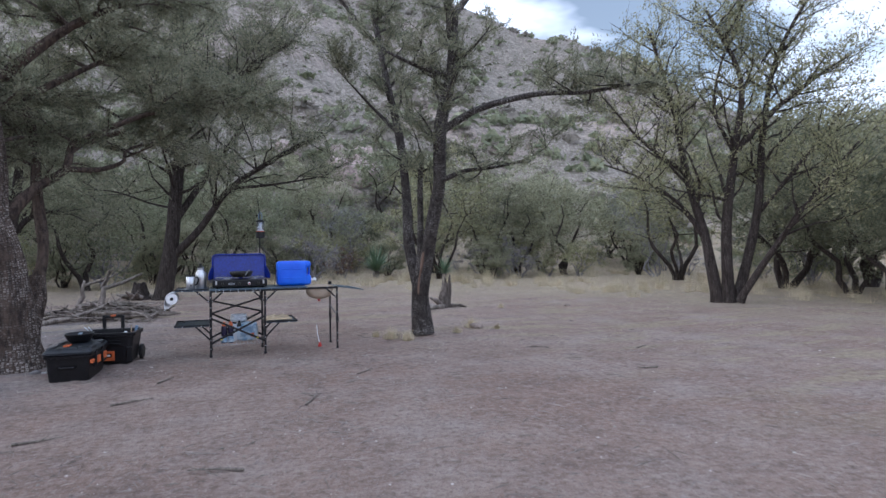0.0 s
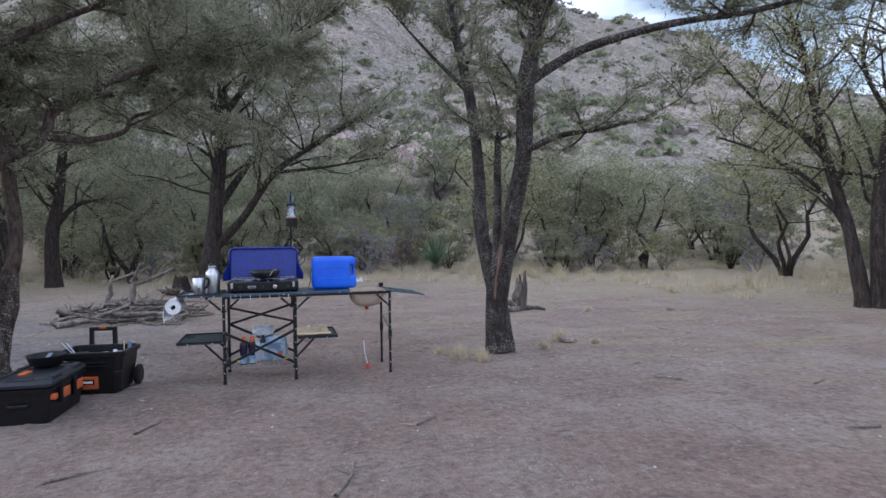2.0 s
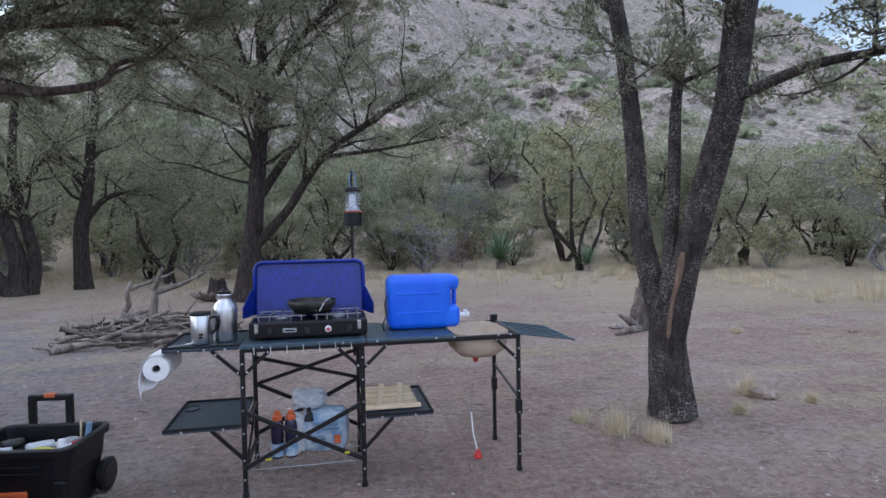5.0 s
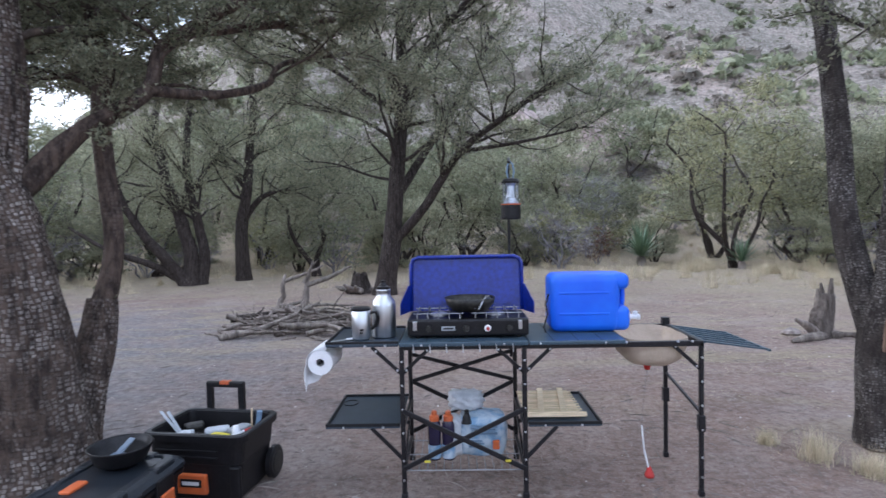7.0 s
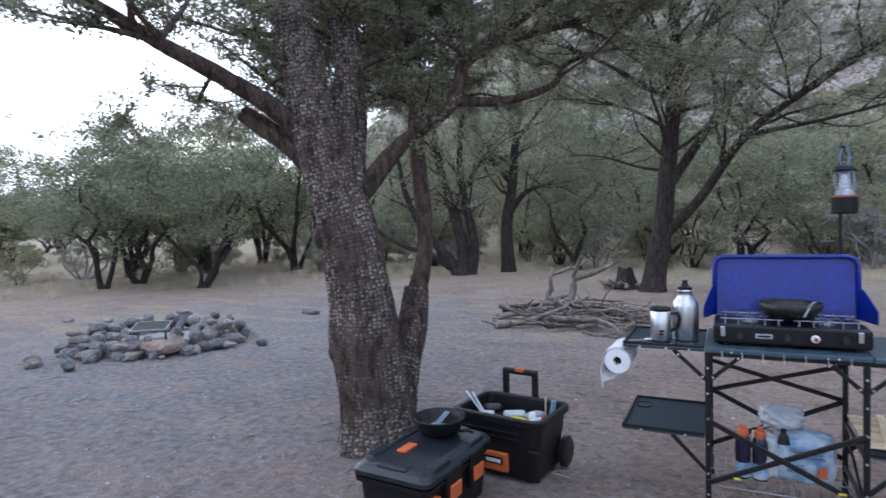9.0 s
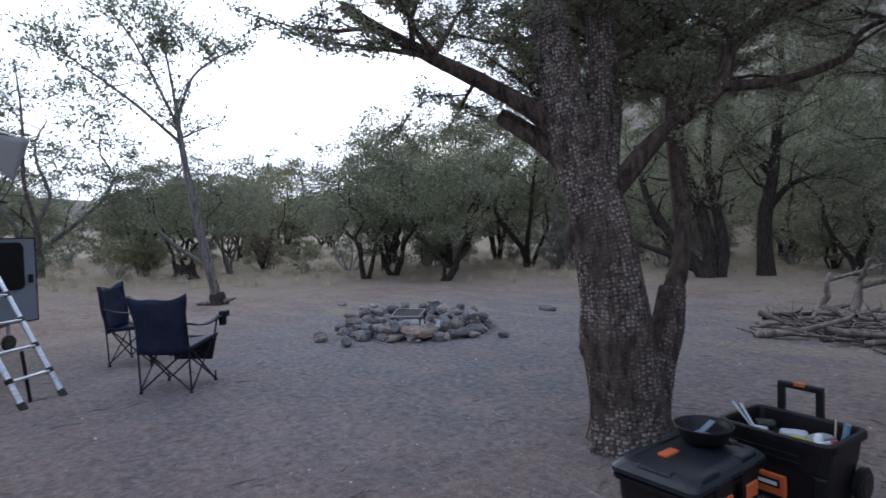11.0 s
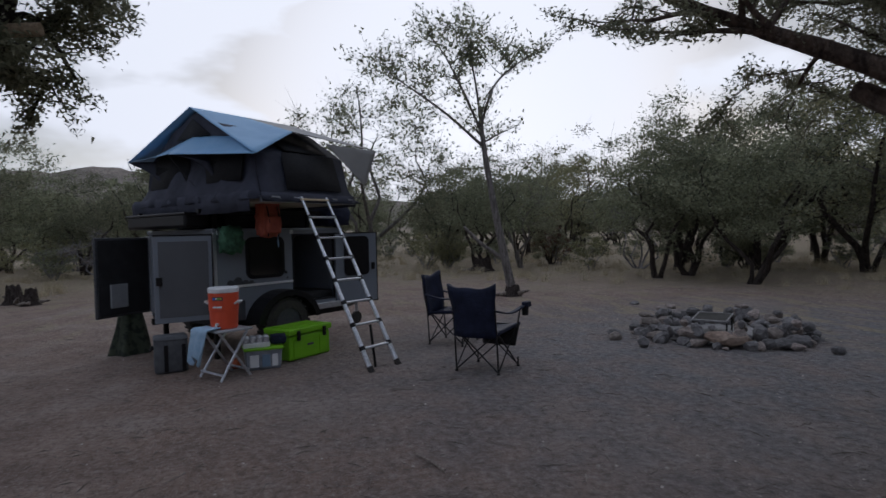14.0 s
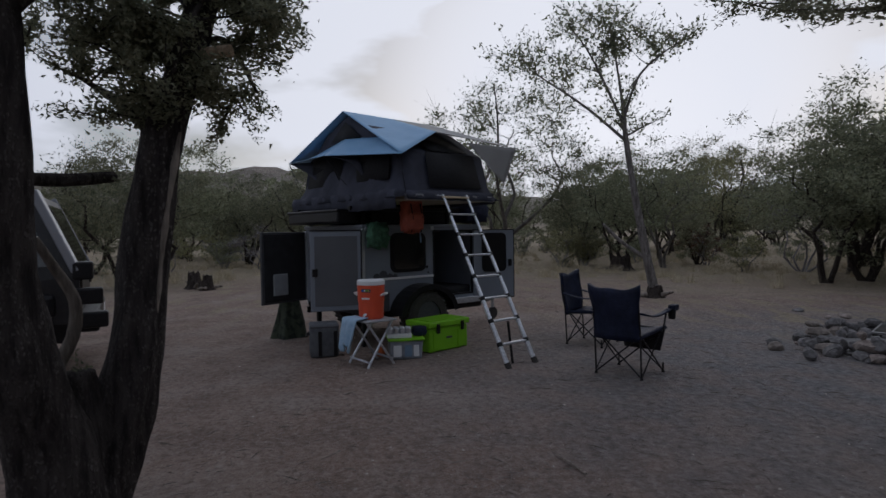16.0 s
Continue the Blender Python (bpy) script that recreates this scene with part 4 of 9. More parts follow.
add_tube(DV, DF, smooth_line([(0.06, -0.06, 0.70), (0.03, -0.03, 0.82), (-0.01, 0.02, 0.95), (-0.02, 0.03, 1.09), (0.0, 0.01, 1.18), (0.03, -0.03, 1.27), (0.09, -0.07, 1.40)], 16), [0.034 - 0.0012 * i for i in range(16)], 9, 0.3, 3.0)
tagged(raw_mesh("dead_limb", DV, DF, DEADWOOD, twin, smooth=True), label="pale barkless dead limb")
DV, DF = [], []
add_tube(DV, DF, smooth_line([(-0.10, 0.295, 0.70), (-0.13, 0.345, 1.1), (-0.163, 0.385, 1.5), (-0.21, 0.44, 1.9)], 14), [0.010 + 0.010 * math.sin(i) ** 2 for i in range(14)], 7, 0.3, 5.0)
tagged(raw_mesh("bare_wood_strip", DV, DF, DEADWOOD, twin, smooth=True), label="pale strip of bare weathered wood")
DV, DF = [], []
add_tube(DV, DF, smooth_line([(-0.30, 0.45, 2.28), (-0.28, 0.56, 2.30), (-0.27, 0.68, 2.31)], 5), [0.034, 0.031, 0.03, 0.029, 0.028], 10, 0.1, 2.0)
tagged(raw_mesh("sawn_stub", DV, DF, CUTWOOD, twin, smooth=False), label="pale sawn-off branch stub")
tree("oak_tree", "slender pale-barked oak with sparse leaves at the edge of the clearing", (-11.6, 8.1), T6_LIMBS, 16, GREYBARK, OAKGREEN,
     per_tip=9, spread=0.075, size=0.07, slim=0.32, subs=9, sub_len=0.9, twig_len=0.45, twigs=6, start=0.4, sides=14, keep=0.66, low=3.0)

tree("juniper_tree", "old many-stemmed juniper with thick dark leaning trunks", (-6.3, 18.3), T7_LIMBS, 17, DARKBARK, WILDGREEN,
     per_tip=20, spread=0.07, size=0.06, slim=0.2, subs=7, sub_len=1.4, twig_len=0.6, twigs=6, start=0.35, sides=12, bumpy=0.2, low=1.5)
tree("juniper_tree", "straight dark-trunked juniper with one long side limb", (-5.25, 19.2), T8_LIMBS, 18, DARKBARK, JUNIPER,
     per_tip=20, spread=0.07, size=0.06, slim=0.2, subs=8, sub_len=1.3, twig_len=0.6, twigs=6, start=0.3, sides=12, low=1.5)

# the trees round the camp, from a few grown kinds, two of each
#        leaf, bark, label, height, stems, wide, low, clumps, leaves in a clump, twigs, stem radius
KINDS = [
    (WILDGREEN, DARKBARK, "bushy green juniper in dry grass", 4.6, 3, 0.88, 0.5, 66, 180, 6, 0.085),
    (JUNIPER, DARKBARK, "dark dense juniper in dry grass", 5.2, 2, 0.72, 0.8, 64, 190, 6, 0.10),
    (OLIVE, DARKBARK, "yellow-green oak with several dark stems in dry grass", 4.8, 4, 0.92, 0.6, 60, 120, 12, 0.07),
    (OAKGREEN, GREYBARK, "open-crowned grey-green oak in dry grass", 5.0, 4, 0.95, 0.9, 56, 120, 12, 0.065),
    (WILDGREEN, DARKBARK, "tall narrow juniper with a single dark stem", 5.6, 1, 0.48, 0.9, 46, 210, 5, 0.11),
    (OAKGREEN, TWIG, "half-bare blue-grey tree with tangled twigs", 4.2, 5, 0.95, 0.8, 60, 40, 26, 0.034),
    (WILDGREEN, DARKBARK, "low bushy juniper with foliage to the ground", 3.0, 5, 1.0, 0.05, 52, 240, 4, 0.05),
    (OAKGREEN, DARKBARK, "full-crowned juniper at the edge of the grass", 4.6, 3, 0.98, 0.6, 66, 180, 7, 0.080),
    (JUNIPER_DARK, DARKBARK, "dark dense oak with low limbs in dry grass", 5.0, 3, 0.98, 0.5, 80, 220, 5, 0.095)]
GROWN = {}


def wild_tree(kind, x, y, height, turn):
    leaf, bark, lab, ht, stems, wide, low, clumps, per, twigs, r = KINDS[kind]
    key = (kind, int(abs(x * 7 + y * 3)) % 2)
    k = height / ht
    m = pose(x, y, ground_z(x, y) - 0.03, 0, 0, turn) @ Matrix.Diagonal((k, k, k, 1))
    if key in GROWN:
        return copy_thing(GROWN[key], m)
    t = crown_tree("wild_tree", lab, 60 + kind * 2 + key[1], bark, leaf, ht, stems, wide, low, clumps, per, twigs=twigs, r=r, group="trees round the camp")
    t.matrix_basis = m
    GROWN[key] = t
    return t


PLACES = [
    # north side, before the hill
    (0, -8.8, 21.5, 4.8, 10), (1, -3.6, 20.5, 4.4, 33), (3, -11.5, 19.2, 5.2, 140), (0, -6.8, 25, 5.0, 240), (3, 2.6, 27.5, 4.6, 70), (0, 0.6, 23.5, 3.6, 120), (5, 5.4, 26, 3.6, 10),
    (2, 8.4, 20.8, 5.6, 60), (0, 11.0, 22, 4.2, 330), (1, 12.3, 21.5, 4.4, 100), (2, 14.2, 23, 4.0, 300), (5, 15.5, 16.8, 4.0, 40), (2, 15.0, 15.2, 5.6, 160),
    (3, 18.5, 13.0, 5.6, 210), (1, 17.5, 7.5, 5.0, 20), (8, 14.3, 5.2, 4.2, 70), (8, 14.8, 9.2, 4.2, 20), (0, 13.6, 3.4, 3.6, 130), (1, 16.0, 2.0, 5.0, 150), (3, 21, 10, 6.0, 10), (0, 24, 17, 6, 70), (2, 20, 24, 5, 190),
    (0, -2.6, 27, 4.0, 15), (3, -11, 30, 5.0, 220), (0, 17, 28, 4.6, 20),
    (7, 0.9, 24.0, 4.2, 40), (6, -0.6, 21.2, 2.7, 80), (7, -1.6, 24.5, 4.6, 10), (6, 3.6, 24.5, 2.6, 130), (0, 5.0, 28, 4.4, 30), (6, 7.0, 23.4, 2.2, 60), (0, 13.2, 19.5, 3.6, 250), (6, 16.5, 19, 2.6, 0), (0, 9.6, 25, 4.4, 15),
    (6, -4.6, 22.2, 2.8, 310), (0, -13.4, 23.5, 4.8, 20), (6, -10.2, 20.4, 2.4, 90), (7, -17.5, 18.5, 4.6, 70),
    (6, -8.2, 22.5, 2.6, 10), (6, -1.9, 22.5, 2.4, 150), (6, 2.6, 23.0, 2.4, 220), (6, 10.0, 19.5, 2.0, 20),
    # west side
    (6, -15.5, 17.5, 2.4, 60), (6, -21.5, 13.5, 2.4, 200),
    (0, -11.7, 14.3, 4.6, 0), (4, -14.2, 13.4, 4.4, 45), (1, -14.4, 14.6, 4.8, 95), (2, -12.6, 19.0, 5.4, 145), (0, -16, 21, 6.8, 195), (3, -20.2, 11.7, 4.6, 33), (2, -22.5, 9.4, 5.2, 75), (0, -19.3, 9.9, 4.2, 300),
    (5, -18.4, 15.5, 4.6, 12), (1, -20.0, 18.8, 5.2, 310), (2, -25, 15, 5.4, 58), (0, -27, 11, 5.4, 100), (3, -24.5, 6.6, 7.0, 10), (1, -22, 3.4, 5.4, 230), (0, -27, -6.2, 4.2, 5), (1, -26.5, -5.0, 4.6, 65),
    (2, -24, -1.5, 5.0, 140), (0, -19, -5.2, 5.2, 190), (1, -15.4, -4.6, 5.0, 20), (3, -30, 2, 6.0, 250), (0, -32, -10, 5, 300), (1, -21, -9, 5, 350), (2, -33, 20, 6, 20), (0, -30, 26, 6, 80), (1, -22, 27, 6, 140),
    (3, -14, 28, 5.5, 200), (0, -36, 8, 6, 250), (2, -38, -2, 6, 300), (1, -36, 15, 6, 10), (4, -10.2, 25, 5.2, 100), (0, -40, 24, 7, 60), (1, -42, 6, 7, 20),
    (8, 16.2, 8.0, 5.4, 120), (8, 15.0, 11.2, 5.2, 200), (0, 17.5, 10.5, 5, 40), (8, 13.6, 7.4, 3.4, 10),
    (8, -14.6, 17.2, 6.4, 30), (7, -16.8, 16.0, 6.0, 200),
    # behind the walk
    (0, 6, -8, 5, 30), (1, -4, -10, 5.5, 90), (0, 14, -6, 6, 210),
]
for kind, x, y, h, turn in PLACES:
    # west trees take darker, denser kinds: their backlit dimness is put into leaf colour
    if x < -10 and y < 22:
        kind = ({0: 7, 1: 8, 2: 8, 4: 7} if y < 12 else {0: 7, 1: 8, 4: 7}).get(kind, kind)
    wild_tree(kind, x, y, h * (1.0 if kind in (5, 6) or x < -10 else 1.08), turn)
# thin cover of trees farther off, one grown kind
FARTREES = []
rng_far = random.Random(5)
for k in range(112):
    az = rng_far.uniform(123, 214) if k < 95 else rng_far.uniform(22, 123)
    r = rng_far.uniform(31, 78) if k < 95 else rng_far.uniform(25, 36)
    x, y = 0.2 + r * math.cos(radians(az)), 3 + r * math.sin(radians(az))
    h = rng_far.uniform(3.6, 5.4) / 4.5
    turn, which = rng_far.uniform(0, 360), k % 3
    m = pose(x, y, ground_z(x, y) - 0.05, 0, 0, turn) @ Matrix.Diagonal((h, h, h, 1))
    if len(FARTREES) < 3:
        FARTREES.append(crown_tree("far_tree", "rounded grey-green tree in the thin woods beyond the clearing", 30 + which, DARKBARK, (WILDGREEN, JUNIPER, OAKGREEN)[which], 4.5, 3, 0.95, 0.5, 44, 75, 0.15, 0.3, 0.08, 2, group="woods beyond the clearing"))
        FARTREES[-1].matrix_basis = m
    else:
        copy_thing(FARTREES[which], m)
# ---- camp kitchen ----
BLACK = mat("black_plastic", (0.005, 0.005, 0.006), (0.009, 0.009, 0.011), scale=20, rough=0.40, bump=0.05, bump_scale=180, dust=0.05, spec=0.3)
TRAY = mat("dark_tray_board", (0.020, 0.034, 0.050), (0.028, 0.045, 0.066), scale=14, rough=0.28, dust=0.06)
FRAME = mat("black_powder_coat", (0.006, 0.006, 0.008), (0.013, 0.013, 0.016), scale=30, rough=0.36, dust=0.08, spec=0.35)
NAVYTOP = mat("dark_slate_board", (0.035, 0.066, 0.090), (0.05, 0.085, 0.115), scale=18, rough=0.3, dust=0.12)
BLUESTOVE = mat("cobalt_enamel", (0.005, 0.022, 0.25), (0.004, 0.017, 0.20), scale=7, rough=0.35, fine=6)
BLUEJUG = mat("bright_blue_polyethylene", (0.008, 0.10, 0.72), (0.015, 0.15, 0.80), scale=4, rough=0.45, bump=0.05, bump_scale=12)
STEEL = mat("brushed_steel", (0.52, 0.53, 0.55), (0.62, 0.63, 0.65), scale=30, rough=0.32, metal=1.0, stretch=(1, 1, 0.05))
ALU = mat("worn_aluminium", (0.60, 0.62, 0.66), (0.70, 0.72, 0.76), scale=12, rough=0.38, metal=0.85, fine=5)
WIRE = mat("dull_steel_wire", (0.25, 0.25, 0.26), (0.35, 0.35, 0.36), scale=30, rough=0.45, metal=0.9)
IRON = mat("seasoned_iron", (0.018, 0.018, 0.017), (0.045, 0.042, 0.036), scale=14, rough=0.5, metal=0.4, fine=4)
BAMBOO = mat("pale_bamboo", (0.58, 0.45, 0.28), (0.70, 0.57, 0.38), scale=8, rough=0.6, stretch=(0.3, 6, 6), fine=5, vary=0.12)
CANVAS = mat("beige_nylon", (0.50, 0.41, 0.31), (0.60, 0.50, 0.40), scale=10, rough=0.8, bump=0.2, bump_scale=60)
PAPER = mat("white_paper", (0.80, 0.80, 0.80), (0.72, 0.72, 0.73), scale=18, rough=0.95, bump=0.25, bump_scale=90)
PALEPACK = mat("pale_packaging", (0.42, 0.46, 0.50), (0.55, 0.58, 0.60), scale=14, rough=0.5, bump=0.2, bump_scale=40)
WHITEPLASTIC = mat("white_plastic", (0.72, 0.73, 0.75), (0.80, 0.80, 0.80), scale=10, rough=0.5)
ORANGE = mat("orange_plastic", (0.62, 0.13, 0.03), (0.50, 0.10, 0.025), scale=10, rough=0.5, dust=0.2)
RED = mat("red_plastic", (0.55, 0.03, 0.025), (0.45, 0.025, 0.02), scale=10, rough=0.45)
YELLOW = mat("yellow_plastic", (0.65, 0.55, 0.05), (0.55, 0.47, 0.05), scale=10, rough=0.6)
GREYPLASTIC = mat("grey_plastic", (0.30, 0.32, 0.34), (0.36, 0.38, 0.40), scale=10, rough=0.5, dust=0.2)
LIDBLACK = mat("dusty_black_lid", (0.005, 0.008, 0.012), (0.009, 0.014, 0.021), scale=9, rough=0.42, bump=0.06, bump_scale=120, dust=0.06)
SLATEGREY = mat("slate_grey_plastic", (0.13, 0.17, 0.22), (0.19, 0.23, 0.28), scale=12, rough=0.4)
SLATEBLUE = mat("slate_blue_plastic", (0.14, 0.22, 0.32), (0.18, 0.27, 0.37), scale=12, rough=0.45)
PALEBLUE = mat("pale_blue_film", (0.16, 0.30, 0.46), (0.46, 0.54, 0.60), scale=16, rough=0.3, bump=0.5, bump_scale=22, contrast=(0.4, 0.6))
CLEARFILM = mat("milky_film", (0.42, 0.45, 0.48), (0.56, 0.58, 0.60), scale=14, rough=0.35, bump=0.5, bump_scale=25)
DARKDRINK = mat("dark_cola_bottle", (0.018, 0.014, 0.035), (0.03, 0.025, 0.06), scale=6, rough=0.15)
GLASS = bpy.data.materials.new("clear_glass")
GLASS.use_nodes = True
_n, _l = GLASS.node_tree.nodes, GLASS.node_tree.links
_clear, _gloss, _mix = _n.new("ShaderNodeBsdfTransparent"), _n.new("ShaderNodeBsdfGlossy"), _n.new("ShaderNodeMixShader")
_clear.inputs["Color"].default_value = (0.93, 0.95, 0.97, 1)
_gloss.inputs["Roughness"].default_value = 0.06
_mix.inputs["Fac"].default_value = 0.12
_l.new(_clear.outputs["BSDF"], _mix.inputs[1])
_l.new(_gloss.outputs["BSDF"], _mix.inputs[2])
_l.new(_mix.outputs["Shader"], _n["Material Output"].inputs["Surface"])


def plate_bm(w, h, r, thick, m=None, bm=None, top_only=False):
    """An upright plate with rounded corners, in the x-z plane."""
    bm = bm or bmesh.new()
    pts = []
    for cx, cz, a0 in ((w / 2 - r, h - r, 0), (-w / 2 + r, h - r, 90), (-w / 2 + r, r, 180), (w / 2 - r, r, 270)):
        rr = 0.004 if top_only and a0 >= 180 else r
        ox, oz = (cx + math.copysign(r - rr, cx), cz - (r - rr)) if rr != r else (cx, cz)
        for k in range(6):
            a = radians(a0 + 90 * k / 5)
            pts.append((ox + rr * math.cos(a), oz + rr * math.sin(a)))
    front = [bm.verts.new((x, -thick / 2, z)) for x, z in pts]
    back = [bm.verts.new((x, thick / 2, z)) for x, z in pts]
    bm.faces.new(front)
    bm.faces.new(list(reversed(back)))
    n = len(pts)
    for i in range(n):
        bm.faces.new((front[i], back[i], back[(i + 1) % n], front[(i + 1) % n]))
    bmesh.ops.recalc_face_normals(bm, faces=list({f for v in front + back for f in v.link_faces}))
    if m is not None:
        bmesh.ops.transform(bm, matrix=m, verts=front + back)
    return bm


def loft_bm(levels, bm=None, seg=4, ends=True):
    """Rounded rectangles (half width, half depth, height, corner radius) joined one to the next."""
    bm = bm or bmesh.new()
    rows = []
    for w, d, z, r in levels:
        ring = []
        for sx, sy, a0 in ((1, 1, 0), (-1, 1, 90), (-1, -1, 180), (1, -1, 270)):
            for k in range(seg + 1):
                a = radians(a0 + 90 * k / seg)
                ring.append(bm.verts.new((sx * (w - r) + r * math.cos(a), sy * (d - r) + r * math.sin(a), z)))
        rows.append(ring)
    n = len(rows[0])
    for a, b in zip(rows, rows[1:]):
        for i in range(n):
            bm.faces.new((a[i], a[(i + 1) % n], b[(i + 1) % n], b[i]))
    if ends:
        bm.faces.new(list(reversed(rows[0])))
        bm.faces.new(rows[-1])
    return bm


def cook_station():
    th = thing("cook_station", "folding black-framed camp cook station with slate tabletops on bare dirt", "table", at=(0.44, 7.17, 0))
    X0, X1, X2, Y0, Y1, H = -0.30, 0.31, 1.18, -0.245, 0.245, 0.775
    heads = []

    def rivet(x, y, z):
        if not heads:
            heads.append(part("rivet", lathe_bm([(0, 0.007), (0.005, 0.006), (0.006, 0)], 8, m=Matrix.Rotation(radians(90), 4, "X")), STEEL, th))
            ob = heads[0]
        else:
            ob = new("rivet", heads[0].data)
            ob.parent = th
        ob.location = (x, y, z)

    for x in (X0, X1):
        for y in (Y0, Y1):
            bm = bar_bm((x, y, 0.0), (x, y, H), 0.024, 0.024, bevel=0.004)
            box_bm(x - 0.016, x + 0.016, y - 0.016, y + 0.016, 0.0, 0.03, 0.004, bm=bm)
            part("leg", bm, FRAME, th)
    for y in (Y0, Y1):
        bm = bar_bm((X2, y, 0.0), (X2, y, H), 0.022, 0.022, bevel=0.004)
        box_bm(X2 - 0.014, X2 + 0.014, y - 0.014, y + 0.014, 0.0, 0.03, 0.004, bm=bm)
        box_bm(X2 - 0.017, X2 + 0.017, y - 0.017, y + 0.017, 0.33, 0.41, 0.004, bm=bm)
        part("leg", bm, FRAME, th)
    part("end_brace", bar_bm((X2, Y0, 0.42), (X2, Y1, 0.5), 0.01, 0.014), FRAME, th)
    # crossed struts front and back
    for y, s in ((Y0 - 0.016, 1), (Y0 - 0.03, -1), (Y1 + 0.016, 1), (Y1 + 0.03, -1)):
        a, b = ((X0, y, 0.16), (X1, y, 0.46)) if s > 0 else ((X0, y, 0.46), (X1, y, 0.16))
        part("cross_strut", bar_bm(a, b, 0.012, 0.024, bevel=0.003), FRAME, th)
        a, b = ((X0, y, 0.46), (X1, y, 0.64)) if s > 0 else ((X0, y, 0.62), (X1, y, 0.46))
        if y > 0:
            part("cross_strut", bar_bm(a, b, 0.012, 0.022, bevel=0.003), FRAME, th)
    for x in (-0.02, 0.06):
        part("strut_tag", box_bm(x + (0.16 if x > 0 else -0.16) - 0.014, x + (0.16 if x > 0 else -0.16) + 0.014, Y0 - 0.040, Y0 - 0.036, 0.205 - 0.004, 0.205 + 0.006, m=None), YELLOW, th, "small yellow tag")
    for x in (X0, X1):
        part("side_rail", bar_bm((x, Y0, 0.36), (x, Y1, 0.36), 0.016, 0.016), FRAME, th)
        part("side_rail", bar_bm((x, Y0, 0.14), (x, Y1, 0.14), 0.016, 0.016), FRAME, th)
        part("side_strut", bar_bm((x, Y0, 0.12), (x, Y1, 0.34), 0.010, 0.018), FRAME, th)
    # corner braces under the tabletop, with short rods
    for x, d in ((X0, 1), (X1, -1), (X1, 1), (X2, -1), (X0, -1)):
        part("brace", bar_bm((x, Y0, H - 0.14), (x + d * 0.15, Y0, H), 0.010, 0.018, bevel=0.002), FRAME, th)
        for f in (0.15, 0.85):
            rivet(x + d * 0.15 * f, Y0 - 0.004, H - 0.14 * (1 - f))
    for x in (X0, X1, X2):
        for z in (0.10, 0.2, 0.34, 0.46, 0.58, 0.70):
            rivet(x, Y0 - 0.011, z)
    for x in (X0 - 0.30, X0 - 0.18, X0 - 0.08, X0 + 0.1, X1 - 0.1, X1 + 0.08, X1 + 0.4, X1 + 0.5, X2 - 0.12, X2 - 0.05):
        rivet(x, Y0 - 0.02, H + 0.008)
    for x in (X0 - 0.3, X0 - 0.1, X1 + 0.1, X1 + 0.28):
        rivet(x, Y0 - 0.014, 0.372)
    # tops
    top = part("tabletop", box_bm(X0 - 0.01, X1 + 0.02, Y0 - 0.02, Y1 + 0.02, H, H + 0.022, 0.004), NAVYTOP, th)
    for i in range(1, 5):
        x = X0 + i * 0.125
        part("board_groove", box_bm(x - 0.002, x + 0.002, Y0 - 0.012, Y1 + 0.012, H + 0.0222, H + 0.0234), FRAME, top)
    wing = part("side_shelf", box_bm(X0 - 0.38, X0 - 0.014, Y0 - 0.02, Y1 - 0.06, H + 0.002, H + 0.02, 0.006), TRAY, th)
    bm = bmesh.new()
    for a, b, c, d in ((X0 - 0.38, X0 - 0.014, Y0 - 0.02, Y0 - 0.008), (X0 - 0.38, X0 - 0.014, Y1 - 0.072, Y1 - 0.06), (X0 - 0.38, X0 - 0.368, Y0 - 0.008, Y1 - 0.072)):
        box_bm(a, b, c, d, H + 0.018, H + 0.03, 0.003, bm=bm)
    part("raised_rim", bm, BLACK, wing)
    right = part("tabletop", box_bm(X1 + 0.025, X1 + 0.50, Y0 - 0.02, Y1 + 0.02, H, H + 0.02, 0.004), NAVYTOP, th)
    for i in range(1, 4):
        x = X1 + 0.025 + i * 0.12
        part("board_groove", box_bm(x - 0.002, x + 0.002, Y0 - 0.012, Y1 + 0.012, H + 0.0202, H + 0.0214), FRAME, right)
    for y in (Y0, Y1):
        part("top_rail", bar_bm((X1 + 0.01, y, H - 0.006), (X2 + 0.01, y, H - 0.006), 0.022, 0.026, bevel=0.003), FRAME, th)
        part("top_rail", bar_bm((X0 - 0.01, y, H - 0.006), (X1 - 0.01, y, H - 0.006), 0.02, 0.024, bevel=0.003), FRAME, th)
    part("top_rail", bar_bm((X2, Y0, H - 0.004), (X2, Y1, H - 0.004), 0.02, 0.02), FRAME, th)
    for i in range(7):
        x = X0 + 0.06 + i * 0.082
        part("hook", tube_bm([(x, Y0 - 0.024, H + 0.012), (x + 0.003, Y0 - 0.030, H - 0.028)], 0.0028, 6), STEEL, th)
    part("corner_cap", box_bm(X2 - 0.02, X2 + 0.02, Y1 - 0.02, Y1 + 0.02, H + 0.004, H + 0.045, 0.004), BLACK, th)
    # low side trays
    for x0, x1 in ((X0 - 0.39, X0 - 0.015), (X1 + 0.015, X1 + 0.38)):
        tray = part("low_tray", box_bm(x0, x1, Y0 - 0.015, Y1 + 0.015, 0.365, 0.378, 0.005), TRAY, th)
        bm = bmesh.new()
        box_bm(x0, x1, Y0 - 0.015, Y0 - 0.003, 0.374, 0.39, 0.003, bm=bm)
        box_bm(x0, x1, Y1 + 0.003, Y1 + 0.015, 0.374, 0.39, 0.003, bm=bm)
        xe = x0 if x0 < X0 else x1 - 0.012
        box_bm(xe, xe + 0.012, Y0, Y1, 0.374, 0.39, 0.003, bm=bm)
        part("raised_rim", bm, BLACK, tray)
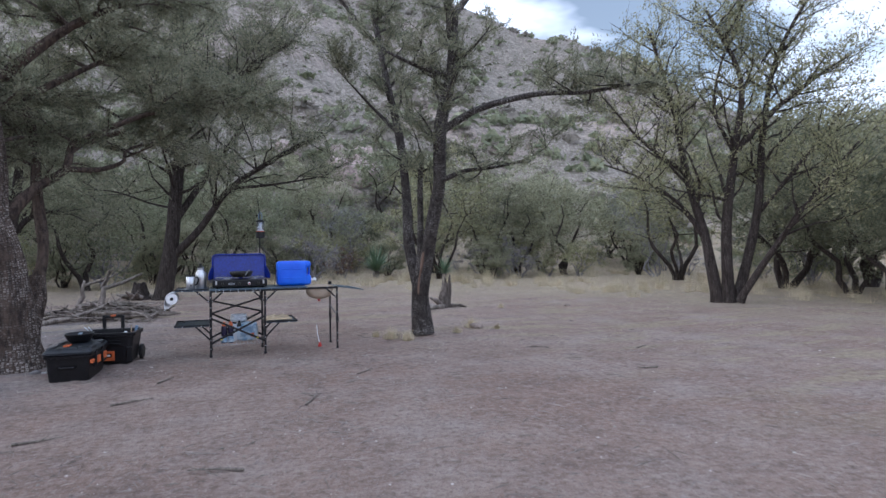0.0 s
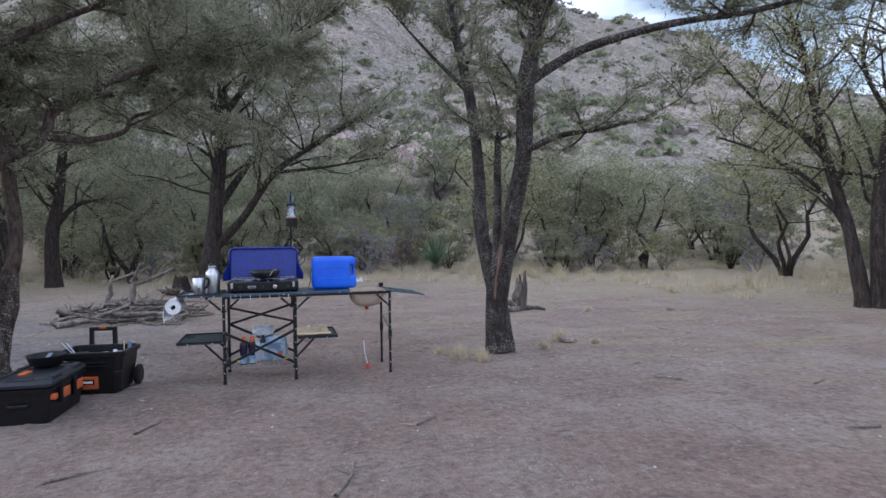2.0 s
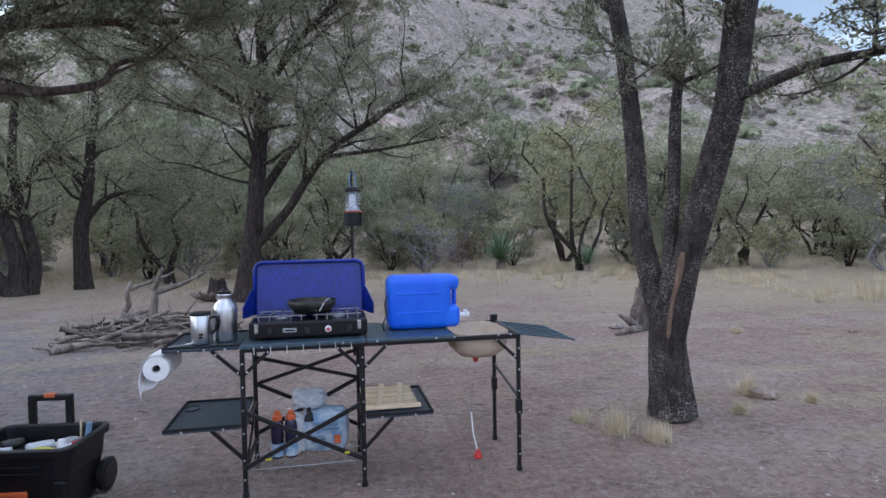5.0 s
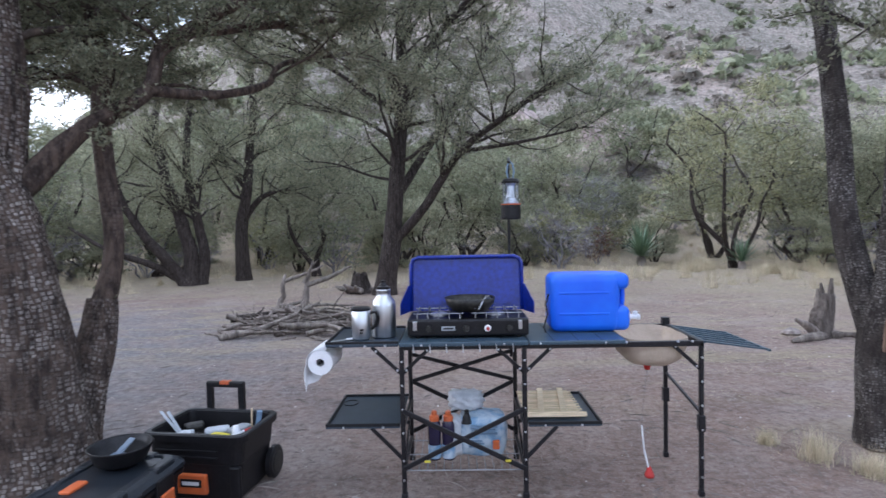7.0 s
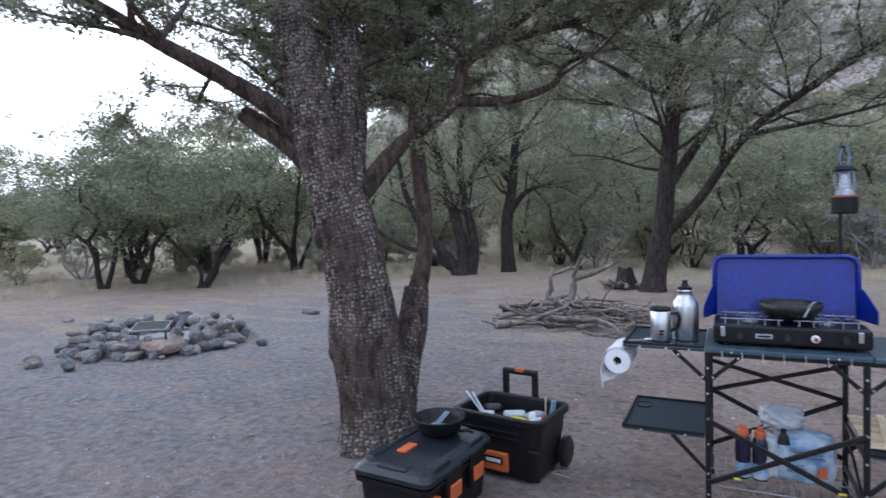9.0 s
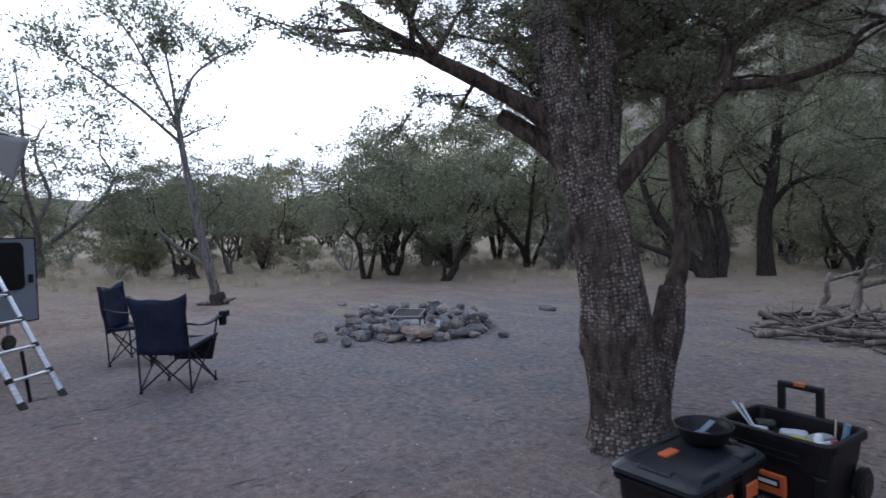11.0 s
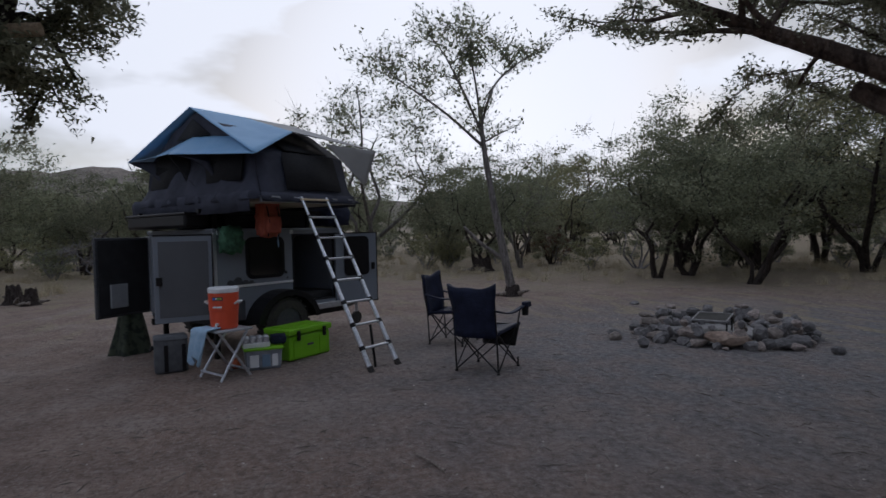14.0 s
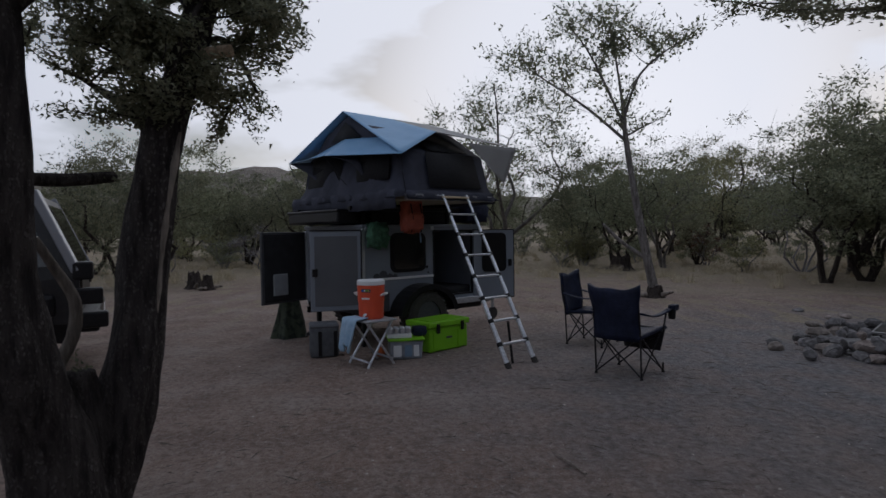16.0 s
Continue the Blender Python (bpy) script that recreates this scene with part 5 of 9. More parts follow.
        xi, d = (X0, -1) if x0 < X0 else (X1, 1)
        for y in (Y0, Y1):
            part("tray_brace", bar_bm((xi, y, 0.20), (xi + d * 0.16, y, 0.365), 0.010, 0.018), FRAME, th)
    bm = bmesh.new()
    for i in range(20):
        a = 2 * math.pi * i / 20
        a2 = 2 * math.pi * (i + 1) / 20
        bar_bm((X0 - 0.33 + 0.04 * math.cos(a), Y1 - 0.12 + 0.05 * math.sin(a), 0.380), (X0 - 0.33 + 0.04 * math.cos(a2), Y1 - 0.12 + 0.05 * math.sin(a2), 0.380), 0.004, 0.004, bm)
    part("cup_ring", bm, FRAME, th)
    # wire shelf near the ground
    shelf = part("wire_shelf", tube_bm([(X0, Y0 + 0.04, 0.128), (X1, Y0 + 0.04, 0.128)], 0.003, 5), WIRE, th)
    for y in (0, Y1 - 0.04):
        part("wire", tube_bm([(X0, y, 0.128), (X1, y, 0.128)], 0.003, 5), WIRE, shelf)
    for i in range(14):
        x = X0 + 0.03 + i * (X1 - X0 - 0.06) / 13
        part("wire", tube_bm([(x, Y0 + 0.02, 0.17), (x, Y0 + 0.04, 0.13), (x, Y1 - 0.04, 0.13), (x, Y1 - 0.02, 0.17)], 0.0022, 4), WIRE, shelf)
    # lantern pole
    part("lantern_pole", tube_bm([(0.29, 0.26, 0.60), (0.29, 0.26, 1.50), (0.29, 0.25, 1.70), (0.29, 0.21, 1.745), (0.29, 0.17, 1.72)], 0.008, 8), FRAME, th)
    # drop rack at the end
    rack = part("drying_rack", bar_bm((X2 + 0.012, Y0, H), (X2 + 0.012, Y1, H), 0.02, 0.012), NAVYTOP, th, "slatted slate-blue drying rack")
    for i in range(7):
        y = Y0 + 0.02 + i * 0.074
        part("slat", bar_bm((X2 + 0.02, y, H), (X2 + 0.33, y, H - 0.045), 0.020, 0.008, bevel=0.002), NAVYTOP, rack)
    part("slat", bar_bm((X2 + 0.335, Y0, H - 0.048), (X2 + 0.335, Y1, H - 0.048), 0.012, 0.010), NAVYTOP, rack)
    # soft sink
    g = bmesh.new()
    rows = []
    for k, (f, z) in enumerate(((1.0, 0.008), (0.98, -0.045), (0.90, -0.10), (0.66, -0.14), (0.3, -0.158), (0.06, -0.162))):
        ring = []
        for i in range(32):
            a = 2 * math.pi * i / 32
            ca, sa = math.cos(a), math.sin(a)
            p = 4.5 - 2.5 * k / 5
            rad = (abs(ca) ** p + abs(sa) ** p) ** (-1 / p)
            ring.append(g.verts.new((0.995 + 0.165 * f * rad * ca, 0.0 + 0.225 * f * rad * sa, H + z + 0.006 * noise.noise((ca * 3, sa * 3, k)))))
        rows.append(ring)
    for a, b in zip(rows, rows[1:]):
        for i in range(32):
            g.faces.new((a[i], a[(i + 1) % 32], b[(i + 1) % 32], b[i]))
    g.faces.new(rows[-1])
    sink = part("sink_basin", g, CANVAS, th, "sagging beige fabric sink basin", smooth=True)
    part("drain", lathe_bm([(0, -0.195), (0.014, -0.195), (0.02, -0.17), (0.02, -0.155)], 12, m=Matrix.Translation((0.995, 0, H))), RED, sink)
    return th


def drain_hose():
    th = thing("drain_hose", "thin white hose hanging to a red end on the dirt", "hose", at=(1.41, 7.15, 0))
    part("clear_tube", tube_bm([(0.02, 0, 0.585), (0.0, 0.0, 0.45), (-0.012, 0, 0.28)], 0.003, 8), GLASS, th, "thin clear tube")
    part("tube", tube_bm([(-0.012, 0, 0.28), (0.0, 0, 0.15), (0.025, 0.0, 0.04)], 0.005, 8), WHITEPLASTIC, th)
    part("end_fitting", lathe_bm([(0.024, 0.0), (0.026, 0.012), (0.014, 0.04), (0.008, 0.055), (0, 0.055)], 12, m=Matrix.Translation((0.027, 0, 0.001))), RED, th, "red plastic end fitting")


def camp_stove():
    th = thing("camp_stove", "cobalt-blue two-burner camp stove with its lid open", "stove", at=(0.475, 7.14, 0.797))
    W, D = 0.31, 0.15
    bm = box_bm(-W, W, -D, D, 0.012, 0.10, 0.012)
    part("body", bm, BLACK, th, "black stove body")
    for x in (-0.26, 0.26):
        for y in (-0.12, 0.12):
            part("foot", lathe_bm([(0, 0), (0.012, 0), (0.012, 0.014), (0, 0.014)], 10, m=Matrix.Translation((x, y, 0))), BLACK, th)
    for x in (-0.20, -0.01, 0.10, 0.21):
        part("knob", lathe_bm([(0.0, 0.02), (0.014, 0.02), (0.018, 0.0)], 14, m=Matrix.Translation((x, -D - 0.0005, 0.052)) @ Matrix.Rotation(radians(90), 4, "X")), WHITEPLASTIC if x == 0.10 else IRON, th)
    part("knob_centre", lathe_bm([(0.0, 0.024), (0.009, 0.024), (0.009, 0.02)], 12, m=Matrix.Translation((0.10, -D, 0.052)) @ Matrix.Rotation(radians(90), 4, "X")), RED, th)
    for x in (-0.27, 0.265):
        part("latch", box_bm(x - 0.010, x + 0.010, -D - 0.012, -D, 0.045, 0.092, 0.003), STEEL, th)
    badge = part("badge", box_bm(-0.135, -0.065, -D - 0.004, -D, 0.042, 0.064, 0.002), GREYPLASTIC, th, "small silver badge")
    part("bar", box_bm(-0.125, -0.075, -D - 0.0055, -D - 0.004, 0.049, 0.057), BLACK, badge)
    # open lid, folded side shields
    m = Matrix.Translation((0, D, 0.10)) @ Matrix.Rotation(radians(-8), 4, "X")
    part("lid", plate_bm(2 * W + 0.01, 0.305, 0.035, 0.012, m @ Matrix.Translation((0, 0.008, 0)), None, True), BLUESTOVE, th)
    bm = bmesh.new()
    outer = []
    for x, z in [(-W, 0.0), (-W, 0.26), (-W + 0.012, 0.287), (-W + 0.04, 0.300), (W - 0.04, 0.300), (W - 0.012, 0.287), (W, 0.26), (W, 0.0)]:
        outer.append(tuple(m @ Vector((x, -0.012, z))))
    tube_bm(outer, 0.011, 8, bm)
    part("lid_rim", bm, BLUESTOVE, th, smooth=True)
    part("lid_dish", plate_bm(2 * W - 0.10, 0.22, 0.03, 0.006, m @ Matrix.Translation((0, -0.001, 0.035))), BLUESTOVE, th)
    for s in (-1, 1):
        g = bmesh.new()
        vs = [g.verts.new(p) for p in ((s * W, D - 0.005, 0.10), (s * (W + 0.045), D - 0.14, 0.10), (s * (W + 0.045), D - 0.14, 0.16), (s * (W + 0.01), D - 0.04, 0.245), (s * W, D - 0.005, 0.25))]
        f = g.faces.new(vs)
        ex = bmesh.ops.extrude_face_region(g, geom=[f])
        bmesh.ops.translate(g, vec=(s * 0.004, 0.002, 0), verts=[v for v in ex["geom"] if isinstance(v, bmesh.types.BMVert)])
        bmesh.ops.recalc_face_normals(g, faces=g.faces)
        part("wind_shield", g, BLUESTOVE, th)
    for cx in (-0.15, 0.15):
        bm = bmesh.new()
        for i in range(5):
            x = cx - 0.11 + i * 0.055
            tube_bm([(x, -0.13, 0.10), (x, -0.13, 0.125), (x, 0.13, 0.125), (x, 0.13, 0.10)], 0.003, 5, bm)
        for y in (-0.1, 0.1):
            tube_bm([(cx - 0.13, y, 0.122), (cx + 0.13, y, 0.122)], 0.003, 5, bm)
        part("grate", bm, WIRE, th)
        part("burner", lathe_bm([(0.05, 0.10), (0.05, 0.108), (0.03, 0.116), (0, 0.116)], 18, m=Matrix.Translation((cx, 0, 0))), STEEL, th)
    return th


def skillet(at, turn, r, label, handle_up=True):
    th = thing("frying_pan", label, "pan", at=at, turn=turn)
    part("pan", lathe_bm([(0, 0.0), (r * 0.72, 0.0), (r * 0.94, 0.036), (r, 0.066), (r * 0.975, 0.067), (r * 0.92, 0.038), (r * 0.7, 0.006), (0, 0.006)], 32), IRON, th, smooth=True)
    if handle_up:
        part("handle", tube_bm([(r * 0.9, -0.02, 0.035), (r * 0.62, -0.06, 0.075), (r * 0.45, -0.13, 0.055), (r * 0.30, -0.15, 0.02)], 0.005, 8), WIRE, th, "folded wire handle")
        part("handle", tube_bm([(r * 0.9, 0.02, 0.035), (r * 0.72, -0.04, 0.075), (r * 0.42, -0.09, 0.055), (r * 0.15, -0.11, 0.02)], 0.005, 8), WIRE, th)
    return th


def water_jug():
    th = thing("water_jug", "bright blue plastic water jug lying on the tabletop", "jug", at=(1.12, 7.22, 0.795))
    part("body", box_bm(-0.205, 0.165, -0.115, 0.115, 0.0, 0.31, 0.045, seg=5), BLUEJUG, th, smooth=True)
    part("top_shoulder", box_bm(0.10, 0.212, -0.108, 0.108, 0.222, 0.308, 0.034, seg=4), BLUEJUG, th, smooth=True)
    part("grip", tube_bm([(0.196, 0, 0.26), (0.199, 0, 0.22), (0.198, 0, 0.15), (0.194, 0, 0.11)], 0.014, 10), BLUEJUG, th, smooth=True)
    part("shoulder", box_bm(0.10, 0.215, -0.108, 0.108, 0.004, 0.135, 0.034, seg=4), BLUEJUG, th, smooth=True)
    for z in (0.10, 0.21):
        part("moulded_rib", box_bm(-0.16, 0.10, -0.1185, -0.112, z - 0.006, z + 0.006, 0.003), BLUEJUG, th)
    mm = Matrix.Translation((0.215, -0.02, 0.065)) @ Matrix.Rotation(radians(90), 4, "Y")
    sp = part("spigot", lathe_bm([(0.026, -0.004), (0.026, 0.016), (0.014, 0.02), (0.012, 0.055), (0.016, 0.058), (0.016, 0.07), (0, 0.07)], 16, m=mm), WHITEPLASTIC, th, "white plastic spigot")
    part("tap", box_bm(0.25, 0.275, -0.027, -0.013, 0.075, 0.097, 0.003), WHITEPLASTIC, sp)
    part("strap", tube_bm([(-0.207, -0.05, 0.20), (-0.225, -0.06, 0.15), (-0.215, -0.05, 0.09), (-0.24, -0.09, 0.03), (-0.235, -0.12, 0.006)], 0.004, 6), BLACK, th, "loose black cord")
    return th


def steel_bottle():
    th = thing("steel_bottle", "brushed steel growler bottle with a black stopper", "bottle", at=(0.035, 7.09, 0.797))
    part("body", lathe_bm([(0, 0), (0.060, 0), (0.063, 0.006), (0.063, 0.165), (0.057, 0.19), (0.036, 0.214), (0.034, 0.238), (0.037, 0.241), (0.037, 0.249), (0, 0.249)], 28), STEEL, th, smooth=True)
    st = part("stopper", lathe_bm([(0.034, 0.246), (0.034, 0.262), (0.02, 0.268), (0.012, 0.285), (0.014, 0.295), (0, 0.298)], 18), BLACK, th)
    return th


def steel_mug():
    th = thing("steel_mug", "steel travel mug with a dark lid and handle", "mug", at=(-0.075, 7.02, 0.797))
    part("cup", lathe_bm([(0, 0), (0.042, 0), (0.046, 0.01), (0.05, 0.15), (0.048, 0.152), (0.046, 0.145), (0, 0.145)], 26), STEEL, th, smooth=True)
    part("lid", lathe_bm([(0.051, 0.15), (0.052, 0.16), (0.045, 0.166), (0, 0.166)], 24), BLACK, th)
    part("handle", tube_bm([(0.046, 0, 0.135), (0.078, 0, 0.14), (0.086, 0, 0.11), (0.075, 0, 0.07), (0.048, 0, 0.05)], 0.008, 8), BLACK, th)
    for z, w in ((0.05, 0.020), (0.035, 0.016)):
        part("print_bar", box_bm(0.0, w, -0.0505, -0.047, z, z + 0.010), BLACK, th, "dark printed bar")
    return th


def towel_roll():
    th = thing("paper_towel_roll", "white paper towel roll with a loose hanging sheet", "paper towel", at=(-0.27, 7.05, 0.70))
    mm = Matrix.Rotation(radians(90), 4, "X")
    part("roll", lathe_bm([(0.02, -0.13), (0.062, -0.13), (0.064, -0.12), (0.064, 0.12), (0.062, 0.13), (0.02, 0.13), (0.018, 0.12), (0.018, -0.12), (0.02, -0.13)], 28, m=mm), PAPER, th)
    g = bmesh.new()
    cols = []
    for k in range(18):
        u = k / 17
        line = []
        for v in range(10):
            q = v / 9
            if u < 0.35:
                a = radians(60 + 125 * u / 0.35)
                r = 0.068 + 0.010 * u * (1 + math.sin(5 * q))
                x, y, z = r * math.cos(a), -0.13 + 0.26 * q, r * math.sin(a)
            else:
                w = (u - 0.35) / 0.65
                x = -0.070 - 0.016 * math.sin(3.0 * w) + 0.075 * q * w ** 1.3 + 0.012 * math.sin(7 * q + 3 * w) * w
                y = -0.132 + 0.26 * q * (1 - 0.55 * w) - 0.01 * w
                z = -0.006 - (0.135 - 0.085 * q) * w + 0.010 * math.sin(9 * q) * w
            line.append(g.verts.new((x, y, z)))
        cols.append(line)
    for a, b in zip(cols, cols[1:]):
        for v in range(9):
            g.faces.new((a[v], a[v + 1], b[v + 1], b[v]))
    s = part("loose_sheet", g, PAPER, th, smooth=True)
    sol = s.modifiers.new("thick", "SOLIDIFY")
    sol.thickness = 0.0015
    part("core_rod", tube_bm([(0, -0.145, 0.0), (0, 0.15, 0.0)], 0.008, 8), BLACK, th)
    part("hanger", bar_bm((0, 0.15, 0), (0.02, 0.15, 0.085), 0.008, 0.008), BLACK, th)
    return th


def lantern():
    th = thing("lantern", "black camp lantern with a clear globe hung on the pole", "lantern", at=(0.735, 7.345, 1.40))
    part("base", lathe_bm([(0, 0), (0.05, 0), (0.056, 0.008), (0.056, 0.08), (0.05, 0.09), (0, 0.09)], 22), BLACK, th)
    part("orange_band", lathe_bm([(0.0565, 0.082), (0.0575, 0.085), (0.0565, 0.088)], 22), ORANGE, th, "thin orange band")
    gl = part("globe", lathe_bm([(0.046, 0.09), (0.048, 0.10), (0.046, 0.205), (0.044, 0.205), (0.046, 0.10), (0.044, 0.09)], 24), GLASS, th, "clear plastic globe", smooth=True)
    part("reflector", lathe_bm([(0.045, 0.091), (0.03, 0.115), (0.022, 0.12), (0.022, 0.19), (0.03, 0.204), (0, 0.204)], 20), ALU, th, "shiny reflector")
    part("cap", lathe_bm([(0.05, 0.204), (0.052, 0.212), (0.04, 0.228), (0.016, 0.234), (0, 0.234)], 22), BLACK, th)
    bm = tube_bm([(-0.014, 0, 0.23), (-0.02, 0, 0.27), (-0.014, 0, 0.31), (0, 0, 0.325), (0.014, 0, 0.31), (0.02, 0, 0.27), (0.014, 0, 0.23)], 0.005, 6)
    part("carabiner", bm, SLATEBLUE, th, "blue carabiner hook")
    for a in (0.5, 2.1, 3.7, 5.3):
        part("guard_wire", tube_bm([(0.05 * math.cos(a), 0.05 * math.sin(a), 0.09), (0.05 * math.cos(a), 0.05 * math.sin(a), 0.206)], 0.002, 5), WIRE, th)
    return th


def bamboo_board():
    th = thing("bamboo_rack", "slatted pale bamboo rack on the low tray", "rack", at=(0.92, 7.20, 0.392))
    for i in range(19):
        y = -0.20 + i * 0.022
        part("slat", box_bm(-0.165, 0.125 + 0.018 * (i % 2), y, y + 0.012, 0.003, 0.011, 0.002, seg=1), BAMBOO, th)
    for x in (-0.055, 0.06):
        part("cross_bar", box_bm(-0.016, 0.016, -0.215, 0.225, 0.0115, 0.022, 0.002, Matrix.Translation((x, 0, 0)) @ Matrix.Rotation(radians(-7), 4, "Z"), seg=1), BAMBOO, th)
    part("front_rail", box_bm(-0.17, 0.15, -0.228, -0.206, 0.0, 0.022, 0.003, seg=1), BAMBOO, th)
    return th


def drink_pack():
    th = thing("drink_bottles", "two dark drink bottles with orange caps on the wire shelf", "bottle", at=(0.325, 7.10, 0.134))
    for x in (-0.043, 0.043):
        b = part("bottle", lathe_bm([(0, 0), (0.036, 0.0), (0.040, 0.015), (0.040, 0.09), (0.037, 0.11), (0.040, 0.13), (0.041, 0.19), (0.038, 0.225), (0.030, 0.245), (0.027, 0.25), (0, 0.25)], 20, m=Matrix.Translation((x, 0, 0))), DARKDRINK, th, smooth=True)
        part("cap", lathe_bm([(0.030, 0.243), (0.031, 0.266), (0.028, 0.276), (0.018, 0.281), (0.017, 0.300), (0.013, 0.306), (0, 0.306)], 18, m=Matrix.Translation((x, 0, 0))), ORANGE, b)
        part("label_band", lathe_bm([(0.0408, 0.012), (0.0412, 0.02), (0.0412, 0.09), (0.0408, 0.097)], 20, m=Matrix.Translation((x, 0, 0))), PALEBLUE, b, "pale blue printed label")
    th.scale = (0.86, 0.86, 0.84)


def lumpy(x, y, z, seed, amp, fold=6.0, sub=4):
    """A soft, creased bag body."""
    bm = bmesh.new()
    bmesh.ops.create_cube(bm, size=1.0)
    bmesh.ops.subdivide_edges(bm, edges=bm.edges[:], cuts=sub * 2, use_grid_fill=True)
    for v in bm.verts:
        c = v.co.copy()
        r = max(abs(c.x), abs(c.y), abs(c.z))
        s = c.normalized() * r * 1.18
        c = c.lerp(s, 0.45)
        w = noise.noise((c.x * fold + seed, c.y * fold, c.z * fold)) + 0.5 * noise.noise((c.x * fold * 2.3, c.y * fold * 2.3 + seed, c.z * fold * 2.3))
        c *= 1 + amp * w
        v.co = Vector((c.x * x, c.y * y, (c.z + 0.5) * z))
    zmin = min(v.co.z for v in bm.verts)
    for v in bm.verts:
        v.co.z -= zmin
    return bm


def plastic_bag():
    th = thing("water_bag", "pale blue film pack of bottled water with a white bag", "bag", at=(0.52, 7.18, 0.134))
    part("bag", lumpy(0.25, 0.20, 0.215, 3.0, 0.045, 5.0), PALEBLUE, th, smooth=True).location = (0.025, 0, 0)
    part("bag_neck", lumpy(0.17, 0.13, 0.09, 8.0, 0.35), CLEARFILM, th, "crumpled white bag top", smooth=True).location = (-0.06, 0.04, 0.225)
    part("side_film", lumpy(0.11, 0.12, 0.20, 5.0, 0.16), CLEARFILM, th, "milky torn film", smooth=True).location = (-0.135, -0.03, 0.0)
    part("bottle_neck", lathe_bm([(0.03, 0.19), (0.02, 0.225), (0.012, 0.24), (0.012, 0.26), (0, 0.262)], 14, m=Matrix.Translation((-0.06, -0.08, 0))), BLACK, th, "dark bottle neck")
    for k, (a, b, z) in enumerate(((-0.04, 0.10, 0.172), (-0.02, 0.09, 0.152), (0.0, 0.10, 0.138), (-0.05, 0.02, 0.10), (-0.05, 0.03, 0.085), (-0.05, 0.01, 0.07))):
        part("print_bar", box_bm(a, b, -0.118, -0.09, z, z + (0.010 if k < 2 else 0.006)), SLATEBLUE, th, "dark blue printed bar")
    part("print_patch", box_bm(0.075, 0.11, -0.118, -0.09, 0.06, 0.105), ORANGE, th, "small orange printed patch")
    return th


def open_toolbox():
    th = thing("rolling_toolbox", "open black rolling toolbox with a raised handle and orange badge", "toolbox", at=(-0.89, 7.08, 0), turn=-8)
    W, D, H = 0.272, 0.20, 0.35
    part("bin", loft_bm([(W - 0.075, D - 0.055, 0.012, 0.03), (W - 0.05, D - 0.03, 0.02, 0.04), (W - 0.03, D - 0.014, 0.20, 0.045), (W - 0.026, D - 0.012, 0.205, 0.045), (W - 0.012, D - 0.008, H - 0.03, 0.05), (W - 0.012, D - 0.008, H, 0.05),
                         (W - 0.026, D - 0.022, H, 0.04), (W - 0.05, D - 0.04, 0.12, 0.035)]), BLACK, th)
    part("rim", loft_bm([(W - 0.011, D - 0.007, H - 0.034, 0.05), (W + 0.006, D + 0.008, H - 0.030, 0.055), (W + 0.008, D + 0.010, H + 0.002, 0.055), (W + 0.002, D + 0.004, H + 0.009, 0.052), (W - 0.018, D - 0.014, H + 0.009, 0.045), (W - 0.024, D - 0.020, H - 0.002, 0.04), (W - 0.0245, D - 0.0205, H - 0.034, 0.04)], ends=False), BLACK, th)
    for z in (0.235, 0.268):
        part("moulded_rib", box_bm(-W + 0.07, W - 0.14, -D - 0.001, -D + 0.012, z, z + 0.008, 0.002), BLACK, th)
    for x in (-W + 0.05, W - 0.05):
        part("corner_post", box_bm(x - 0.03, x + 0.03, -D + 0.002, -D + 0.03, 0.03, 0.20, 0.01), BLACK, th)
    tilt = Matrix.Translation((0, -D + 0.012, 0)) @ Matrix.Rotation(radians(5), 4, "X")
    badge = part("badge", box_bm(-0.085, 0.075, -0.012, 0.014, 0.055, 0.158, 0.006, tilt), ORANGE, th, "orange badge with a dark plate")
    part("plate", box_bm(-0.062, 0.052, -0.016, -0.011, 0.095, 0.138, 0.002, tilt), BLACK, badge)
    part("bar", box_bm(-0.05, 0.04, -0.0175, -0.0155, 0.107, 0.126, 0, tilt), WHITEPLASTIC, badge, "pale printed bar")
    hd = part("pull_handle", box_bm(-0.165, 0.065, D + 0.002, D + 0.034, 0.478, 0.512, 0.008), BLACK, th)
    for x in (-0.147, 0.047):
        part("upright", box_bm(x - 0.018, x + 0.018, D + 0.004, D + 0.032, 0.2, 0.485, 0.004), BLACK, hd)
        part("guide", box_bm(x - 0.026, x + 0.026, D - 0.006, D + 0.038, 0.22, 0.30, 0.006), BLACK, hd)
    part("button", box_bm(-0.078, -0.022, D + 0.0, D + 0.034, 0.497, 0.5165, 0.003), ORANGE, hd, "red-orange release button")
    for x in (-W + 0.02, W - 0.012):
        wheel = part("wheel", lathe_bm([(0.0, -0.02), (0.072, -0.02), (0.088, -0.012), (0.088, 0.012), (0.072, 0.02), (0, 0.02)], 26, m=Matrix.Translation((x, D - 0.04, 0.089)) @ Matrix.Rotation(radians(90), 4, "Y")), BLACK, th)
        part("hub", lathe_bm([(0, 0.024), (0.052, 0.024), (0.06, 0.018)], 18, m=Matrix.Translation((x, D - 0.04, 0.089)) @ Matrix.Rotation(radians(90 if x > 0 else -90), 4, "Y")), IRON, wheel, "dusty dark hub")
    for x in (-W + 0.11, W - 0.11):
        part("foot", box_bm(x - 0.03, x + 0.03, -D + 0.06, -D + 0.10, 0, 0.02, 0.004), BLACK, th)
    return th


